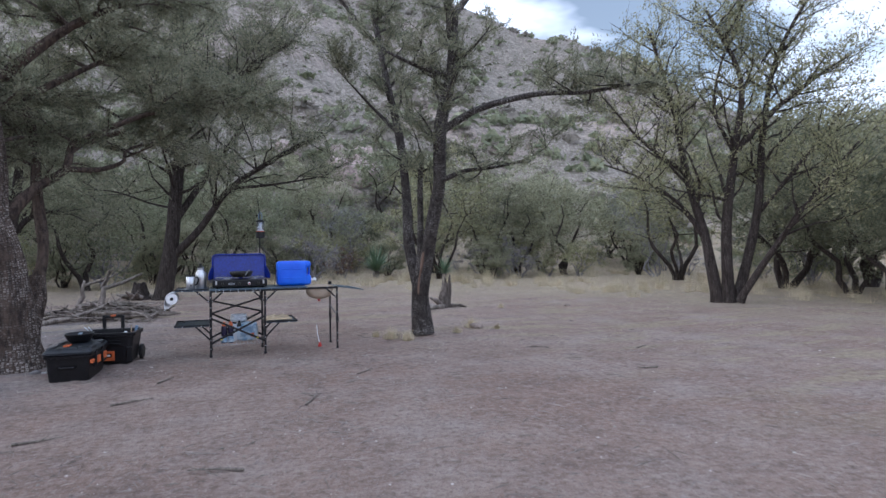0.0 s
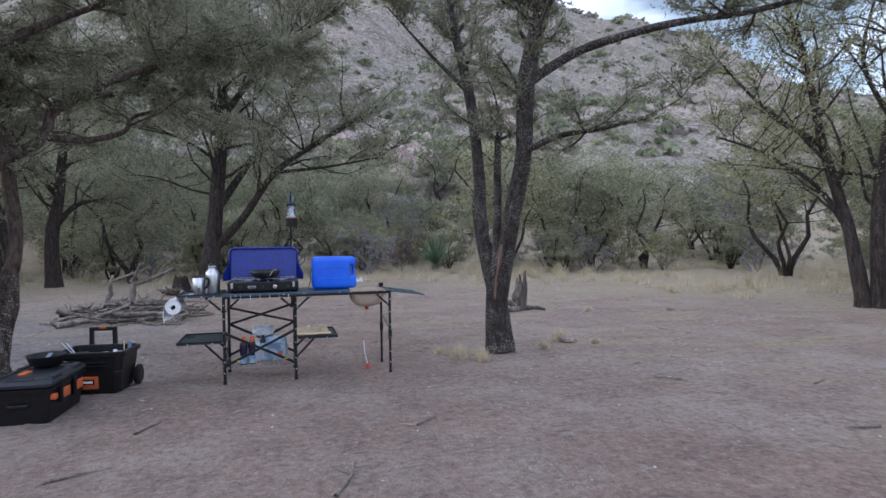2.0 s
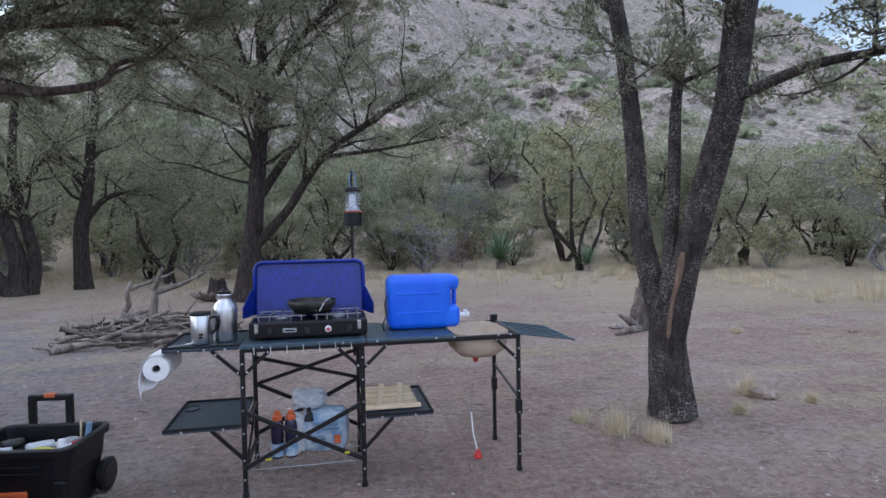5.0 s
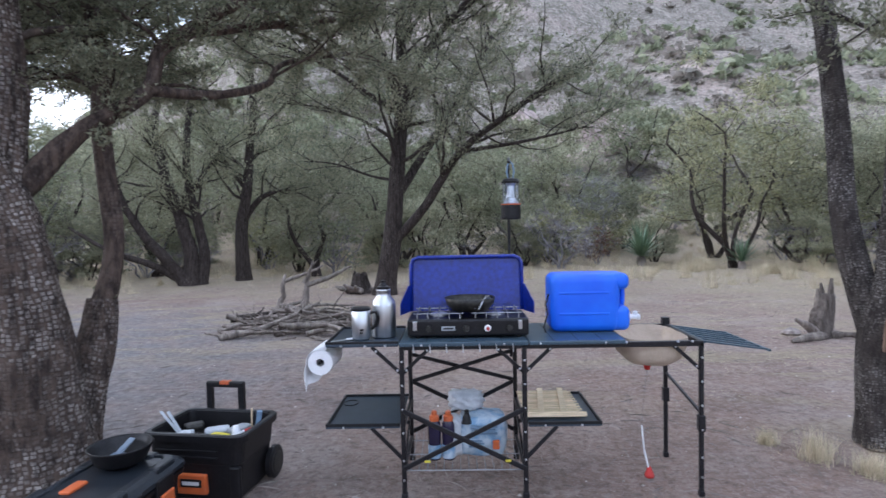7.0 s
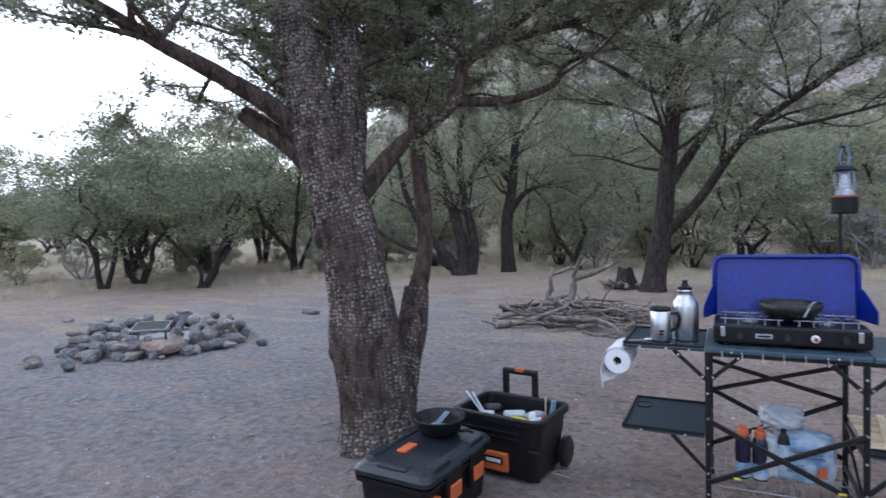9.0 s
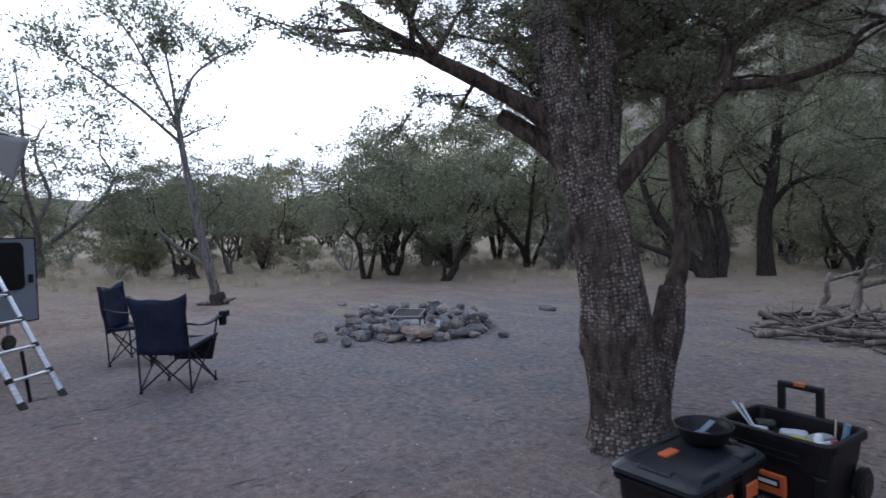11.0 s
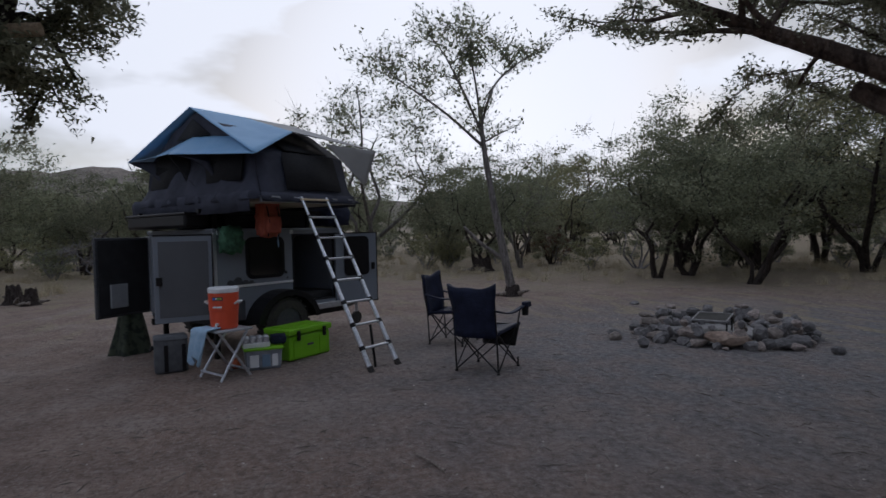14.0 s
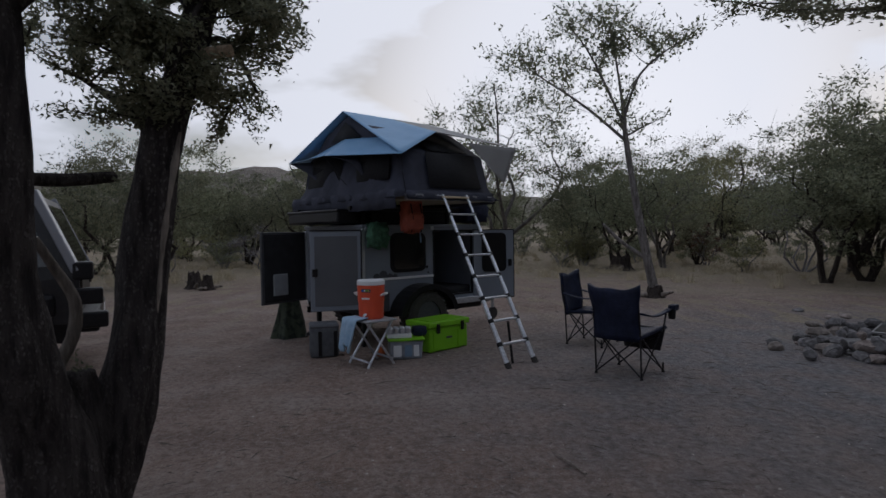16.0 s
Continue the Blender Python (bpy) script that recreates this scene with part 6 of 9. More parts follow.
def toolbox_contents():
    fill = 0.286
    spin = Matrix.Rotation(radians(-8), 2)

    def put(name, label, x, y, z, turn):
        v = spin @ Vector((x, y))
        return thing(name, label, name.split("_")[-1], "things in the open toolbox", at=(-0.89 + v.x, 7.08 + v.y, z), turn=turn - 8)

    th = thing("cloth_pile", "folded dark cloths filling the toolbox", "cloth", at=(-0.89, 7.08, 0.121), turn=-8)
    part("cloth", lumpy(0.42, 0.29, 0.152, 2.0, 0.03), IRON, th, smooth=True)
    for x, y, turn, a, b, c, m, lab in ((-0.13, -0.06, 20, 0.085, 0.07, 0.03, PALEPACK, "pale grey packet"), (-0.03, -0.10, -15, 0.10, 0.06, 0.028, WHITEPLASTIC, "white packet"), (0.01, 0.02, 30, 0.12, 0.07, 0.03, PALEPACK, "pale grey packet"),
                                   (0.08, -0.08, -10, 0.11, 0.06, 0.032, YELLOW, "crumpled yellow packet"), (0.15, -0.10, 12, 0.10, 0.05, 0.03, WHITEPLASTIC, "white packet"), (0.19, -0.04, 60, 0.07, 0.05, 0.028, PALEPACK, "pale blue-grey packet"),
                                   (-0.16, 0.07, 40, 0.10, 0.07, 0.03, IRON, "dark pouch"), (0.12, 0.05, 75, 0.12, 0.07, 0.03, GREYPLASTIC, "grey pouch")):
        th = put("packet", lab + " among the toolbox contents", x, y, fill, turn)
        part("body", lumpy(a, b, c, x * 30, 0.10, 5.0, 2), m, th, smooth=True)
    th = put("small_jar", "small white jar among the toolbox contents", 0.145, -0.03, fill, 0)
    part("body", lathe_bm([(0, 0), (0.02, 0), (0.022, 0.04), (0.016, 0.05), (0.016, 0.062), (0, 0.064)], 14), WHITEPLASTIC, th, smooth=True)
    th = put("tongs", "steel tongs leaning on the toolbox wall", -0.18, -0.07, fill, 0)
    for dx in (-0.03, 0.012):
        part("arm", bar_bm((0.05 + dx * 0.2, 0.0, 0.005), (-0.055 + dx, 0.01, 0.135), 0.018, 0.003), PALEPACK, th)
    th = put("spatula", "wooden spatula standing in the toolbox", 0.165, 0.10, fill, 0)
    part("shaft", bar_bm((0, 0, 0), (0.004, 0.0, 0.115), 0.014, 0.006, bevel=0.002), BAMBOO, th)
    th = put("torch", "grey pocket torch standing in the toolbox", 0.215, 0.06, fill, 0)
    part("barrel", tube_bm([(0, 0, 0), (0.012, 0.0, 0.06), (0.02, 0.0, 0.115)], 0.015, 10), SLATEBLUE, th)
    th = put("pen", "red-capped pen lying in the toolbox", 0.18, -0.09, fill + 0.03, 0)
    part("barrel", tube_bm([(-0.04, -0.02, 0), (0.03, 0.03, 0.02)], 0.005, 8), WHITEPLASTIC, th)
    part("cap", tube_bm([(0.03, 0.03, 0.02), (0.055, 0.048, 0.027)], 0.006, 8), RED, th, "red cap")


def closed_toolbox():
    th = thing("closed_toolbox", "closed dusty black tool chest with orange latches", "toolbox", at=(-1.115, 6.455, 0), turn=-4)
    W, D, H = 0.205, 0.32, 0.262
    part("bin", loft_bm([(W - 0.035, D - 0.04, 0.0, 0.03), (W - 0.03, D - 0.035, 0.05, 0.03), (W - 0.018, D - 0.02, H - 0.03, 0.03), (W - 0.018, D - 0.02, H, 0.03)]), BLACK, th)
    part("rim", loft_bm([(W - 0.017, D - 0.019, H - 0.032, 0.03), (W, D, H - 0.028, 0.035), (W + 0.002, D + 0.002, H - 0.008, 0.035), (W - 0.017, D - 0.019, H - 0.004, 0.03)]), BLACK, th)
    lid = part("lid", loft_bm([(W - 0.01, D - 0.01, H, 0.03), (W + 0.006, D + 0.006, H + 0.004, 0.04), (W + 0.006, D + 0.006, H + 0.024, 0.04), (W - 0.012, D - 0.014, H + 0.046, 0.04), (W - 0.03, D - 0.035, H + 0.058, 0.04), (W - 0.055, D - 0.06, H + 0.062, 0.04), (W - 0.062, D - 0.068, H + 0.054, 0.04)], seg=3), LIDBLACK, th, "dusty bluish-black lid")
    for x in (-W + 0.035, W - 0.035):
        for y in (-0.17, 0.17):
            part("lid_rib", box_bm(x - 0.028, x + 0.028, y - 0.075, y + 0.075, H + 0.02, H + 0.064, 0.012), LIDBLACK, lid)
    for y in (-D + 0.05, D - 0.05):
        part("lid_rib", box_bm(-0.085, 0.085, y - 0.032, y + 0.032, H + 0.02, H + 0.066, 0.012), LIDBLACK, lid)
    part("lid_tab", box_bm(-0.085, -0.035, -0.13, -0.02, H + 0.052, H + 0.066, 0.005), ORANGE, lid, "faded orange lid handle")
    for y in (-0.10, 0.13):
        part("latch_mount", box_bm(W - 0.02, W + 0.014, y - 0.065, y + 0.065, H - 0.15, H + 0.022, 0.008), BLACK, th)
        part("latch", box_bm(W + 0.010, W + 0.024, y - 0.05, y + 0.05, H - 0.115, H - 0.045, 0.008, Matrix.Rotation(radians(0), 4, "X")), ORANGE, th, "orange plastic latch")
    part("latch", box_bm(W - 0.028, W + 0.01, -0.27, -0.22, H - 0.10, H - 0.06, 0.006), ORANGE, th, "orange plastic latch")
    part("side_handle", tube_bm([(-0.07, -D + 0.03, 0.14), (-0.06, -D - 0.008, 0.14), (0.06, -D - 0.008, 0.14), (0.07, -D + 0.03, 0.14)], 0.010, 8), BLACK, th)
    part("corner_clip", box_bm(-W - 0.004, -W + 0.035, -D - 0.004, -D + 0.03, 0.10, 0.115, 0.003), STEEL, th, "bright metal corner clip")
    return th


def black_bowl():
    th = thing("black_bowl", "black bowl with grey cutlery on the tool chest", "bowl", at=(-1.125, 6.63, 0.3165), turn=0)
    r = 0.132
    part("bowl", lathe_bm([(0, 0), (r * 0.55, 0), (r * 0.82, 0.025), (r * 0.97, 0.075), (r * 1.04, 0.088), (r * 1.03, 0.094), (r * 0.97, 0.090), (r * 0.88, 0.06), (r * 0.70, 0.025), (r * 0.45, 0.012), (0, 0.010)], 34), BLACK, th, smooth=True)
    for a, b, w in (((-0.03, 0.01, 0.034), (0.0, 0.10, 0.085), 0.036), ((-0.07, -0.04, 0.036), (0.03, -0.035, 0.034), 0.042), ((0.015, -0.02, 0.034), (0.085, -0.06, 0.06), 0.03), ((-0.06, 0.03, 0.034), (0.04, 0.02, 0.036), 0.04)):
        part("cutlery", bar_bm(a, b, w, 0.007, bevel=0.003), SLATEGREY, th, "blue-grey plastic cutlery")
    return th


def table_knife():
    th = thing("table_knife", "plain steel table knife lying on the side shelf", "knife", at=(-0.155, 6.99, 0.799), turn=28)
    part("blade", box_bm(-0.075, 0.01, -0.008, 0.008, 0.0, 0.003, 0.001), STEEL, th)
    part("handle", box_bm(0.008, 0.085, -0.007, 0.007, 0.0, 0.008, 0.002), WHITEPLASTIC, th, "pale handle")


cook_station()
table_knife()
drain_hose()
camp_stove()
skillet((0.49, 7.13, 0.925), 0, 0.135, "dark iron frying pan with a folded handle on the stove")
water_jug()
steel_bottle()
steel_mug()
towel_roll()
lantern()
bamboo_board()
drink_pack()
plastic_bag()
open_toolbox()
toolbox_contents()
closed_toolbox()
black_bowl()
# ---- trailer, tent and camp gear ----
GREYPAINT = mat("light_grey_paint", (0.22, 0.245, 0.285), (0.20, 0.225, 0.262), scale=1.5, rough=0.38, dust=0.06)
DARKPAINT = mat("charcoal_paint", (0.05, 0.055, 0.065), (0.07, 0.075, 0.085), scale=5, rough=0.5, dust=0.2)
LINER = mat("grey_door_liner", (0.10, 0.105, 0.115), (0.12, 0.125, 0.135), scale=2, rough=0.6)
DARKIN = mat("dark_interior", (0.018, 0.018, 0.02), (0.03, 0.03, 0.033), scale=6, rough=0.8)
RUBBER = mat("black_rubber", (0.016, 0.016, 0.017), (0.03, 0.029, 0.028), scale=20, rough=0.85, bump=0.2, dust=0.4)
DARKGLASS = mat("tinted_glass", (0.008, 0.008, 0.010), (0.012, 0.012, 0.014), scale=2, rough=0.06, spec=0.8)
FLY = mat("grey_blue_rainfly", (0.17, 0.36, 0.58), (0.22, 0.42, 0.64), scale=2.5, rough=0.55, bump=0.25, bump_scale=9)
FLYUNDER = mat("warm_grey_awning", (0.33, 0.33, 0.32), (0.39, 0.385, 0.37), scale=2.5, rough=0.7, bump=0.2, bump_scale=9)
TENT = mat("slate_canvas", (0.030, 0.033, 0.050), (0.054, 0.058, 0.084), scale=4, rough=0.85, bump=0.35, bump_scale=14)
NETTING = mat("black_mesh_window", (0.012, 0.012, 0.014), (0.02, 0.02, 0.022), scale=40, rough=0.9)
PLY = mat("pale_plywood", (0.40, 0.34, 0.27), (0.46, 0.40, 0.32), scale=5, rough=0.7, stretch=(1, 6, 1))
NAVYFAB = mat("navy_fabric", (0.010, 0.013, 0.030), (0.017, 0.023, 0.052), scale=10, rough=0.62, bump=0.3, bump_scale=40, spec=0.22)
LIME = mat("lime_green_plastic", (0.20, 0.52, 0.015), (0.17, 0.45, 0.012), scale=6, rough=0.45, bump=0.06, bump_scale=90)
CORAL = mat("orange_red_cooler", (0.78, 0.10, 0.04), (0.70, 0.085, 0.035), scale=6, rough=0.4)
RUST = mat("rust_orange_nylon", (0.30, 0.065, 0.04), (0.40, 0.09, 0.05), scale=12, rough=0.7, bump=0.4, bump_scale=30)
GREENFAB = mat("green_and_teal_nylon", (0.02, 0.06, 0.035), (0.08, 0.22, 0.13), scale=14, rough=0.7, bump=0.4, bump_scale=30)
CLEARBIN = mat("milky_plastic", (0.16, 0.175, 0.20), (0.30, 0.32, 0.36), scale=9, rough=0.4)
DARKGREYFAB = mat("dark_grey_fabric", (0.075, 0.08, 0.09), (0.11, 0.115, 0.125), scale=14, rough=0.75, bump=0.3, bump_scale=60)
TOWEL = mat("pale_blue_towel", (0.32, 0.49, 0.66), (0.42, 0.58, 0.73), scale=14, rough=0.95, bump=0.5, bump_scale=70)
CAMO = mat("mottled_drab_tarp", (0.022, 0.030, 0.022), (0.055, 0.068, 0.045), scale=9, rough=0.9, contrast=(0.45, 0.52), bump=0.4, bump_scale=16)
CARDARK = mat("black_car_paint", (0.010, 0.010, 0.012), (0.016, 0.016, 0.019), scale=3, rough=0.35, dust=0.05)
# white paint greyed: the shade the car stands in is in its colour
SHADEDWHITE = mat("shaded_white_car_paint", (0.24, 0.25, 0.28), (0.21, 0.22, 0.25), scale=2, rough=0.3, coat=0.3, dust=0.15)
TR = 130.0
TO = (-6.80, 2.74)


def cut_wall(x0, x1, z0, z1, y0, y1, holes):
    """A wall panel with rectangular openings, as strips with thickness."""
    bm = bmesh.new()
    xs = sorted({x0, x1, *[h[0] for h in holes], *[h[1] for h in holes]})
    for a, b in zip(xs, xs[1:]):
        spans = sorted((h[2], h[3]) for h in holes if h[0] <= a and h[1] >= b)
        z = z0
        for lo, hi in spans:
            if lo > z:
                box_bm(a, b, y0, y1, z, lo, bm=bm)
            z = hi
        if z < z1:
            box_bm(a, b, y0, y1, z, z1, bm=bm)
    bmesh.ops.remove_doubles(bm, verts=bm.verts[:], dist=0.0005)
    return bm


def wheel_part(name, parent, m, r=0.35, w=0.24):
    t = part(name, lathe_bm([(r * 0.58, -w / 2), (r * 0.85, -w / 2), (r * 0.97, -w * 0.4), (r, -w * 0.25), (r, w * 0.25), (r * 0.97, w * 0.4), (r * 0.85, w / 2), (r * 0.58, w / 2), (r * 0.58, -w / 2)], 36, m=m), RUBBER, parent, smooth=False)
    bm = bmesh.new()
    for i in range(28):
        a = 2 * math.pi * i / 28
        q = m @ Matrix.Rotation(a, 4, "Z")
        box_bm(r - 0.004, r + 0.012, -0.018, 0.018, -w * 0.40, w * 0.40, m=q, bm=bm)
    part("tread", bm, RUBBER, t)
    part("rim", lathe_bm([(0, -w * 0.30), (r * 0.3, -w * 0.30), (r * 0.4, -w * 0.2), (r * 0.5, -w * 0.22), (r * 0.585, -w * 0.44), (r * 0.585, w * 0.4), (0, w * 0.4)], 28, m=m), DARKPAINT, t)
    return t


def trailer():
    th = thing("camp_trailer", "light grey camp trailer with open doors and a rooftop tent", "trailer", at=(*TO, 0), turn=TR)
    L, W, Z0, Z1 = 1.96, 1.42, 0.43, 1.46
    body = part("side_wall", cut_wall(0, L, Z0, Z1, 0, 0.04, [(0.44, 0.94, 0.93, 1.37), (1.12, 1.80, 0.56, 1.41)]), GREYPAINT, th)
    part("side_wall", box_bm(0, L, W - 0.04, W, Z0, Z1, 0.01), GREYPAINT, th)
    part("front_wall", box_bm(L - 0.04, L, 0.04, W - 0.04, Z0, Z1), GREYPAINT, th)
    part("trailer_roof", box_bm(-0.02, L + 0.02, -0.015, W + 0.015, Z1, Z1 + 0.045, 0.012), GREYPAINT, th)
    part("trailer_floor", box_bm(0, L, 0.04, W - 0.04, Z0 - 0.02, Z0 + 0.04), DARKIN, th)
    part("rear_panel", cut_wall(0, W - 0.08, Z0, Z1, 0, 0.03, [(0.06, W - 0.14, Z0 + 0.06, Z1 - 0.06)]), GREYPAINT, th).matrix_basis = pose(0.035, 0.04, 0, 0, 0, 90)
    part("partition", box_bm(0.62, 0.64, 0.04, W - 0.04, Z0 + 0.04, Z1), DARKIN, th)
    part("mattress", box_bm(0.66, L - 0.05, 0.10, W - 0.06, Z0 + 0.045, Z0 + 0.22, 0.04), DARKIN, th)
    part("galley_drawers", box_bm(0.12, 0.6, 0.08, W - 0.08, Z0 + 0.045, Z0 + 0.55, 0.01), DARKPAINT, th)
    # frames round the openings
    part("window_frame", plate_bm(0.56, 0.50, 0.09, 0.014, Matrix.Translation((0.69, -0.006, 0.90))), BLACK, th)
    part("window", plate_bm(0.48, 0.42, 0.07, 0.008, Matrix.Translation((0.69, -0.016, 0.94))), DARKGLASS, th, "dark tinted window")
    bm = bmesh.new()
    x0, x1, z0, z1 = 1.12, 1.80, 0.56, 1.41
    for a, b, c, d in ((x0 - 0.02, x1 + 0.02, z1, z1 + 0.02), (x0 - 0.02, x1 + 0.02, z0 - 0.02, z0), (x0 - 0.02, x0, z0, z1), (x1, x1 + 0.02, z0, z1)):
        box_bm(a, b, -0.008, 0.03, c, d, 0.004, bm=bm)
    for xc, sx in ((x0, 1), (x1, -1)):
        bm.faces.new([bm.verts.new((xc + sx * u, 0.012, z1 - v)) for u, v in ((0, 0), (0.11, 0), (0.06, 0.012), (0.025, 0.035), (0.008, 0.065), (0, 0.11))])
    part("opening_frame", bm, BLACK, th)
    for x, z, r in ((0.99, 0.95, 0.018), (1.01, 0.88, 0.010)):
        part("wall_fitting", lathe_bm([(0, 0.012), (r, 0.010), (r, 0)], 12, m=Matrix.Translation((x, -0.001, z)) @ Matrix.Rotation(radians(90), 4, "X")), BLACK, th)
    for x in (0.03, 1.05):
        part("roof_hinge", box_bm(x, x + 0.05, -0.03, -0.012, Z1 - 0.03, Z1 + 0.02, 0.004), ALU, th)
    part("corner_trim", box_bm(-0.012, 0.03, -0.016, 0.0, Z0, Z1, 0.004), ALU, th, "bright aluminium corner trim")
    # trim and lower skirt
    part("trim_strip", box_bm(0.0, 1.10, -0.012, 0.0, 0.815, 0.845, 0.003), WHITEPLASTIC, th)
    part("lower_skirt", box_bm(0.0, 0.38, -0.014, 0.0, Z0, 0.66, 0.003), DARKPAINT, th)
    part("step_rail", box_bm(1.12, L + 0.02, -0.05, -0.0, Z0 - 0.01, Z0 + 0.07, 0.008), ALU, th)
    bm = bmesh.new()
    for x, z, r, s in ((0.20, 0.86, 0.05, 1), (0.30, 0.88, 0.06, 2), (0.40, 0.85, 0.05, 3), (0.48, 0.855, 0.035, 4)):
        lathe_bm([(0, 0.004), (r, 0.004), (r, 0)], 7, bm, Matrix.Translation((x, -0.001, z)) @ Matrix.Rotation(radians(90), 4, "X"))
    part("tree_decal", bm, DARKPAINT, th, "dark treeline decal")
    # fender and wheel
    g = bmesh.new()
    rows = []
    for k in range(15):
        a = radians(8 + 164 * k / 14)
        ring = []
        for rr, y in ((0.475, -0.26), (0.475, 0.02), (0.445, 0.02), (0.445, -0.24), (0.40, -0.26)):
            ring.append(g.verts.new((0.85 + rr * math.cos(a), y, 0.33 + rr * 0.88 * math.sin(a))))
        rows.append(ring)
    for a, b in zip(rows, rows[1:]):
        for i in range(5):
            g.faces.new((a[i], a[(i + 1) % 5], b[(i + 1) % 5], b[i]))
    g.faces.new(rows[0]), g.faces.new(list(reversed(rows[-1])))
    bmesh.ops.recalc_face_normals(g, faces=g.faces)
    part("fender", g, BLACK, th, smooth=False)
    wheel_part("wheel", th, Matrix.Translation((0.85, -0.11, 0.335)) @ Matrix.Rotation(radians(90), 4, "X"), 0.325, 0.22)
    wheel_part("wheel", th, Matrix.Translation((0.85, W + 0.11, 0.335)) @ Matrix.Rotation(radians(-90), 4, "X"), 0.325, 0.22)
    part("axle", tube_bm([(0.85, -0.05, 0.335), (0.85, W + 0.05, 0.335)], 0.03, 8), BLACK, th)
    for y in (0.12, W - 0.12):
        part("chassis_rail", box_bm(-0.05, L + 0.1, y - 0.03, y + 0.03, Z0 - 0.10, Z0 - 0.02), BLACK, th)
        part("tongue_rail", bar_bm((L + 0.05, y, Z0 - 0.06), (L + 1.0, W / 2 + (y - W / 2) * 0.1, Z0 - 0.06), 0.05, 0.07), BLACK, th)
    jack = part("jockey_post", tube_bm([(L + 0.85, W / 2 - 0.12, 0.14), (L + 0.85, W / 2 - 0.12, 0.72)], 0.025, 10), ALU, th)
    part("jockey_wheel", lathe_bm([(0, -0.025), (0.09, -0.025), (0.10, -0.01), (0.10, 0.01), (0.09, 0.025), (0, 0.025)], 20, m=Matrix.Translation((L + 0.85, W / 2 - 0.12, 0.10)) @ Matrix.Rotation(radians(90), 4, "X")), RUBBER, jack)
    part("corner_leg", bar_bm((0.1, 0.15, 0.0), (0.1, 0.15, Z0 - 0.05), 0.05, 0.05), BLACK, th)
    part("corner_leg", bar_bm((0.1, W - 0.15, 0.0), (0.1, W - 0.15, Z0 - 0.05), 0.05, 0.05), BLACK, th)
    # open doors
    DW = 0.66
    door = part("side_door", cut_wall(0, DW, 0.46, 1.42, 0, 0.035, [(0.16, 0.50, 0.86, 1.35)]), GREYPAINT, th)
    door.matrix_basis = pose(1.82, -0.03, 0, 0, 0, -14)
    part("door_glass", box_bm(0.165, 0.495, 0.012, 0.02, 0.865, 1.345), DARKGLASS, door)
    part("glass_frame", plate_bm(0.40, 0.55, 0.07, 0.012, Matrix.Translation((0.33, 0.040, 0.83))), BLACK, door)
    part("glass_frame", plate_bm(0.40, 0.55, 0.07, 0.012, Matrix.Translation((0.33, -0.006, 0.83))), BLACK, door)
    part("door_handle", box_bm(DW - 0.09, DW - 0.04, -0.022, 0.0, 0.90, 1.00, 0.005), BLACK, door)
    bm = bmesh.new()
    for a, b, c, d in ((0, DW, 0.445, 0.46), (DW, DW + 0.012, 0.445, 1.43), (0, DW, 1.42, 1.432)):
        box_bm(a, b, -0.004, 0.039, c, d, bm=bm)
    part("door_seal", bm, BLACK, door)
    rd = part("rear_door", box_bm(0, 0.60, -0.02, 0.02, 0.49, 1.43, 0.008), GREYPAINT, th)
    rd.matrix_basis = pose(-0.02, -0.01, 0, 0, 0, 156)
    part("door_liner", box_bm(0.05, 0.55, 0.02, 0.026, 0.55, 1.37, 0.004), LINER, rd)
    part("door_latch", box_bm(0.52, 0.58, 0.02, 0.045, 0.90, 0.99, 0.005), BLACK, rd)
    bm = bmesh.new()
    for a, b, c, d in ((0, 0.60, 1.43, 1.445), (0.0, 0.012, 0.49, 1.43)):
        box_bm(a, b, -0.024, 0.024, c, d, bm=bm)
    part("door_seal", bm, BLACK, rd)
    fd = part("rear_door", box_bm(0, 0.74, -0.02, 0.02, 0.49, 1.43, 0.008), DARKPAINT, th, "rear door with a black inner face")
    fd.matrix_basis = pose(-0.02, W, 0, 0, 0, 195)
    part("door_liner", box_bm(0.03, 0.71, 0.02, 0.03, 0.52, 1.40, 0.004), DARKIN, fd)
    part("door_pocket", box_bm(0.35, 0.58, 0.03, 0.055, 0.60, 0.88, 0.008), GREYPLASTIC, fd)
    part("door_edge", box_bm(0.0, 0.012, -0.024, 0.032, 0.49, 1.44), ALU, fd)
    # rack on the roof
    for y in (0.05, W - 0.05):
        part("rack_rail", bar_bm((-0.15, y, 1.70), (L + 0.1, y, 1.70), 0.05, 0.05), BLACK, th)
    for x in (0.05, 0.7, 1.4, L - 0.05):
        for y in (0.05, W - 0.05):
            part("rack_post", bar_bm((x, y, 1.50), (x, y, 1.69), 0.04, 0.04), BLACK, th)
    for x in (0.1, 0.75, 1.4):
        part("rack_bar", bar_bm((x, 0.0, 1.745), (x, W, 1.745), 0.05, 0.04), BLACK, th)
    return th


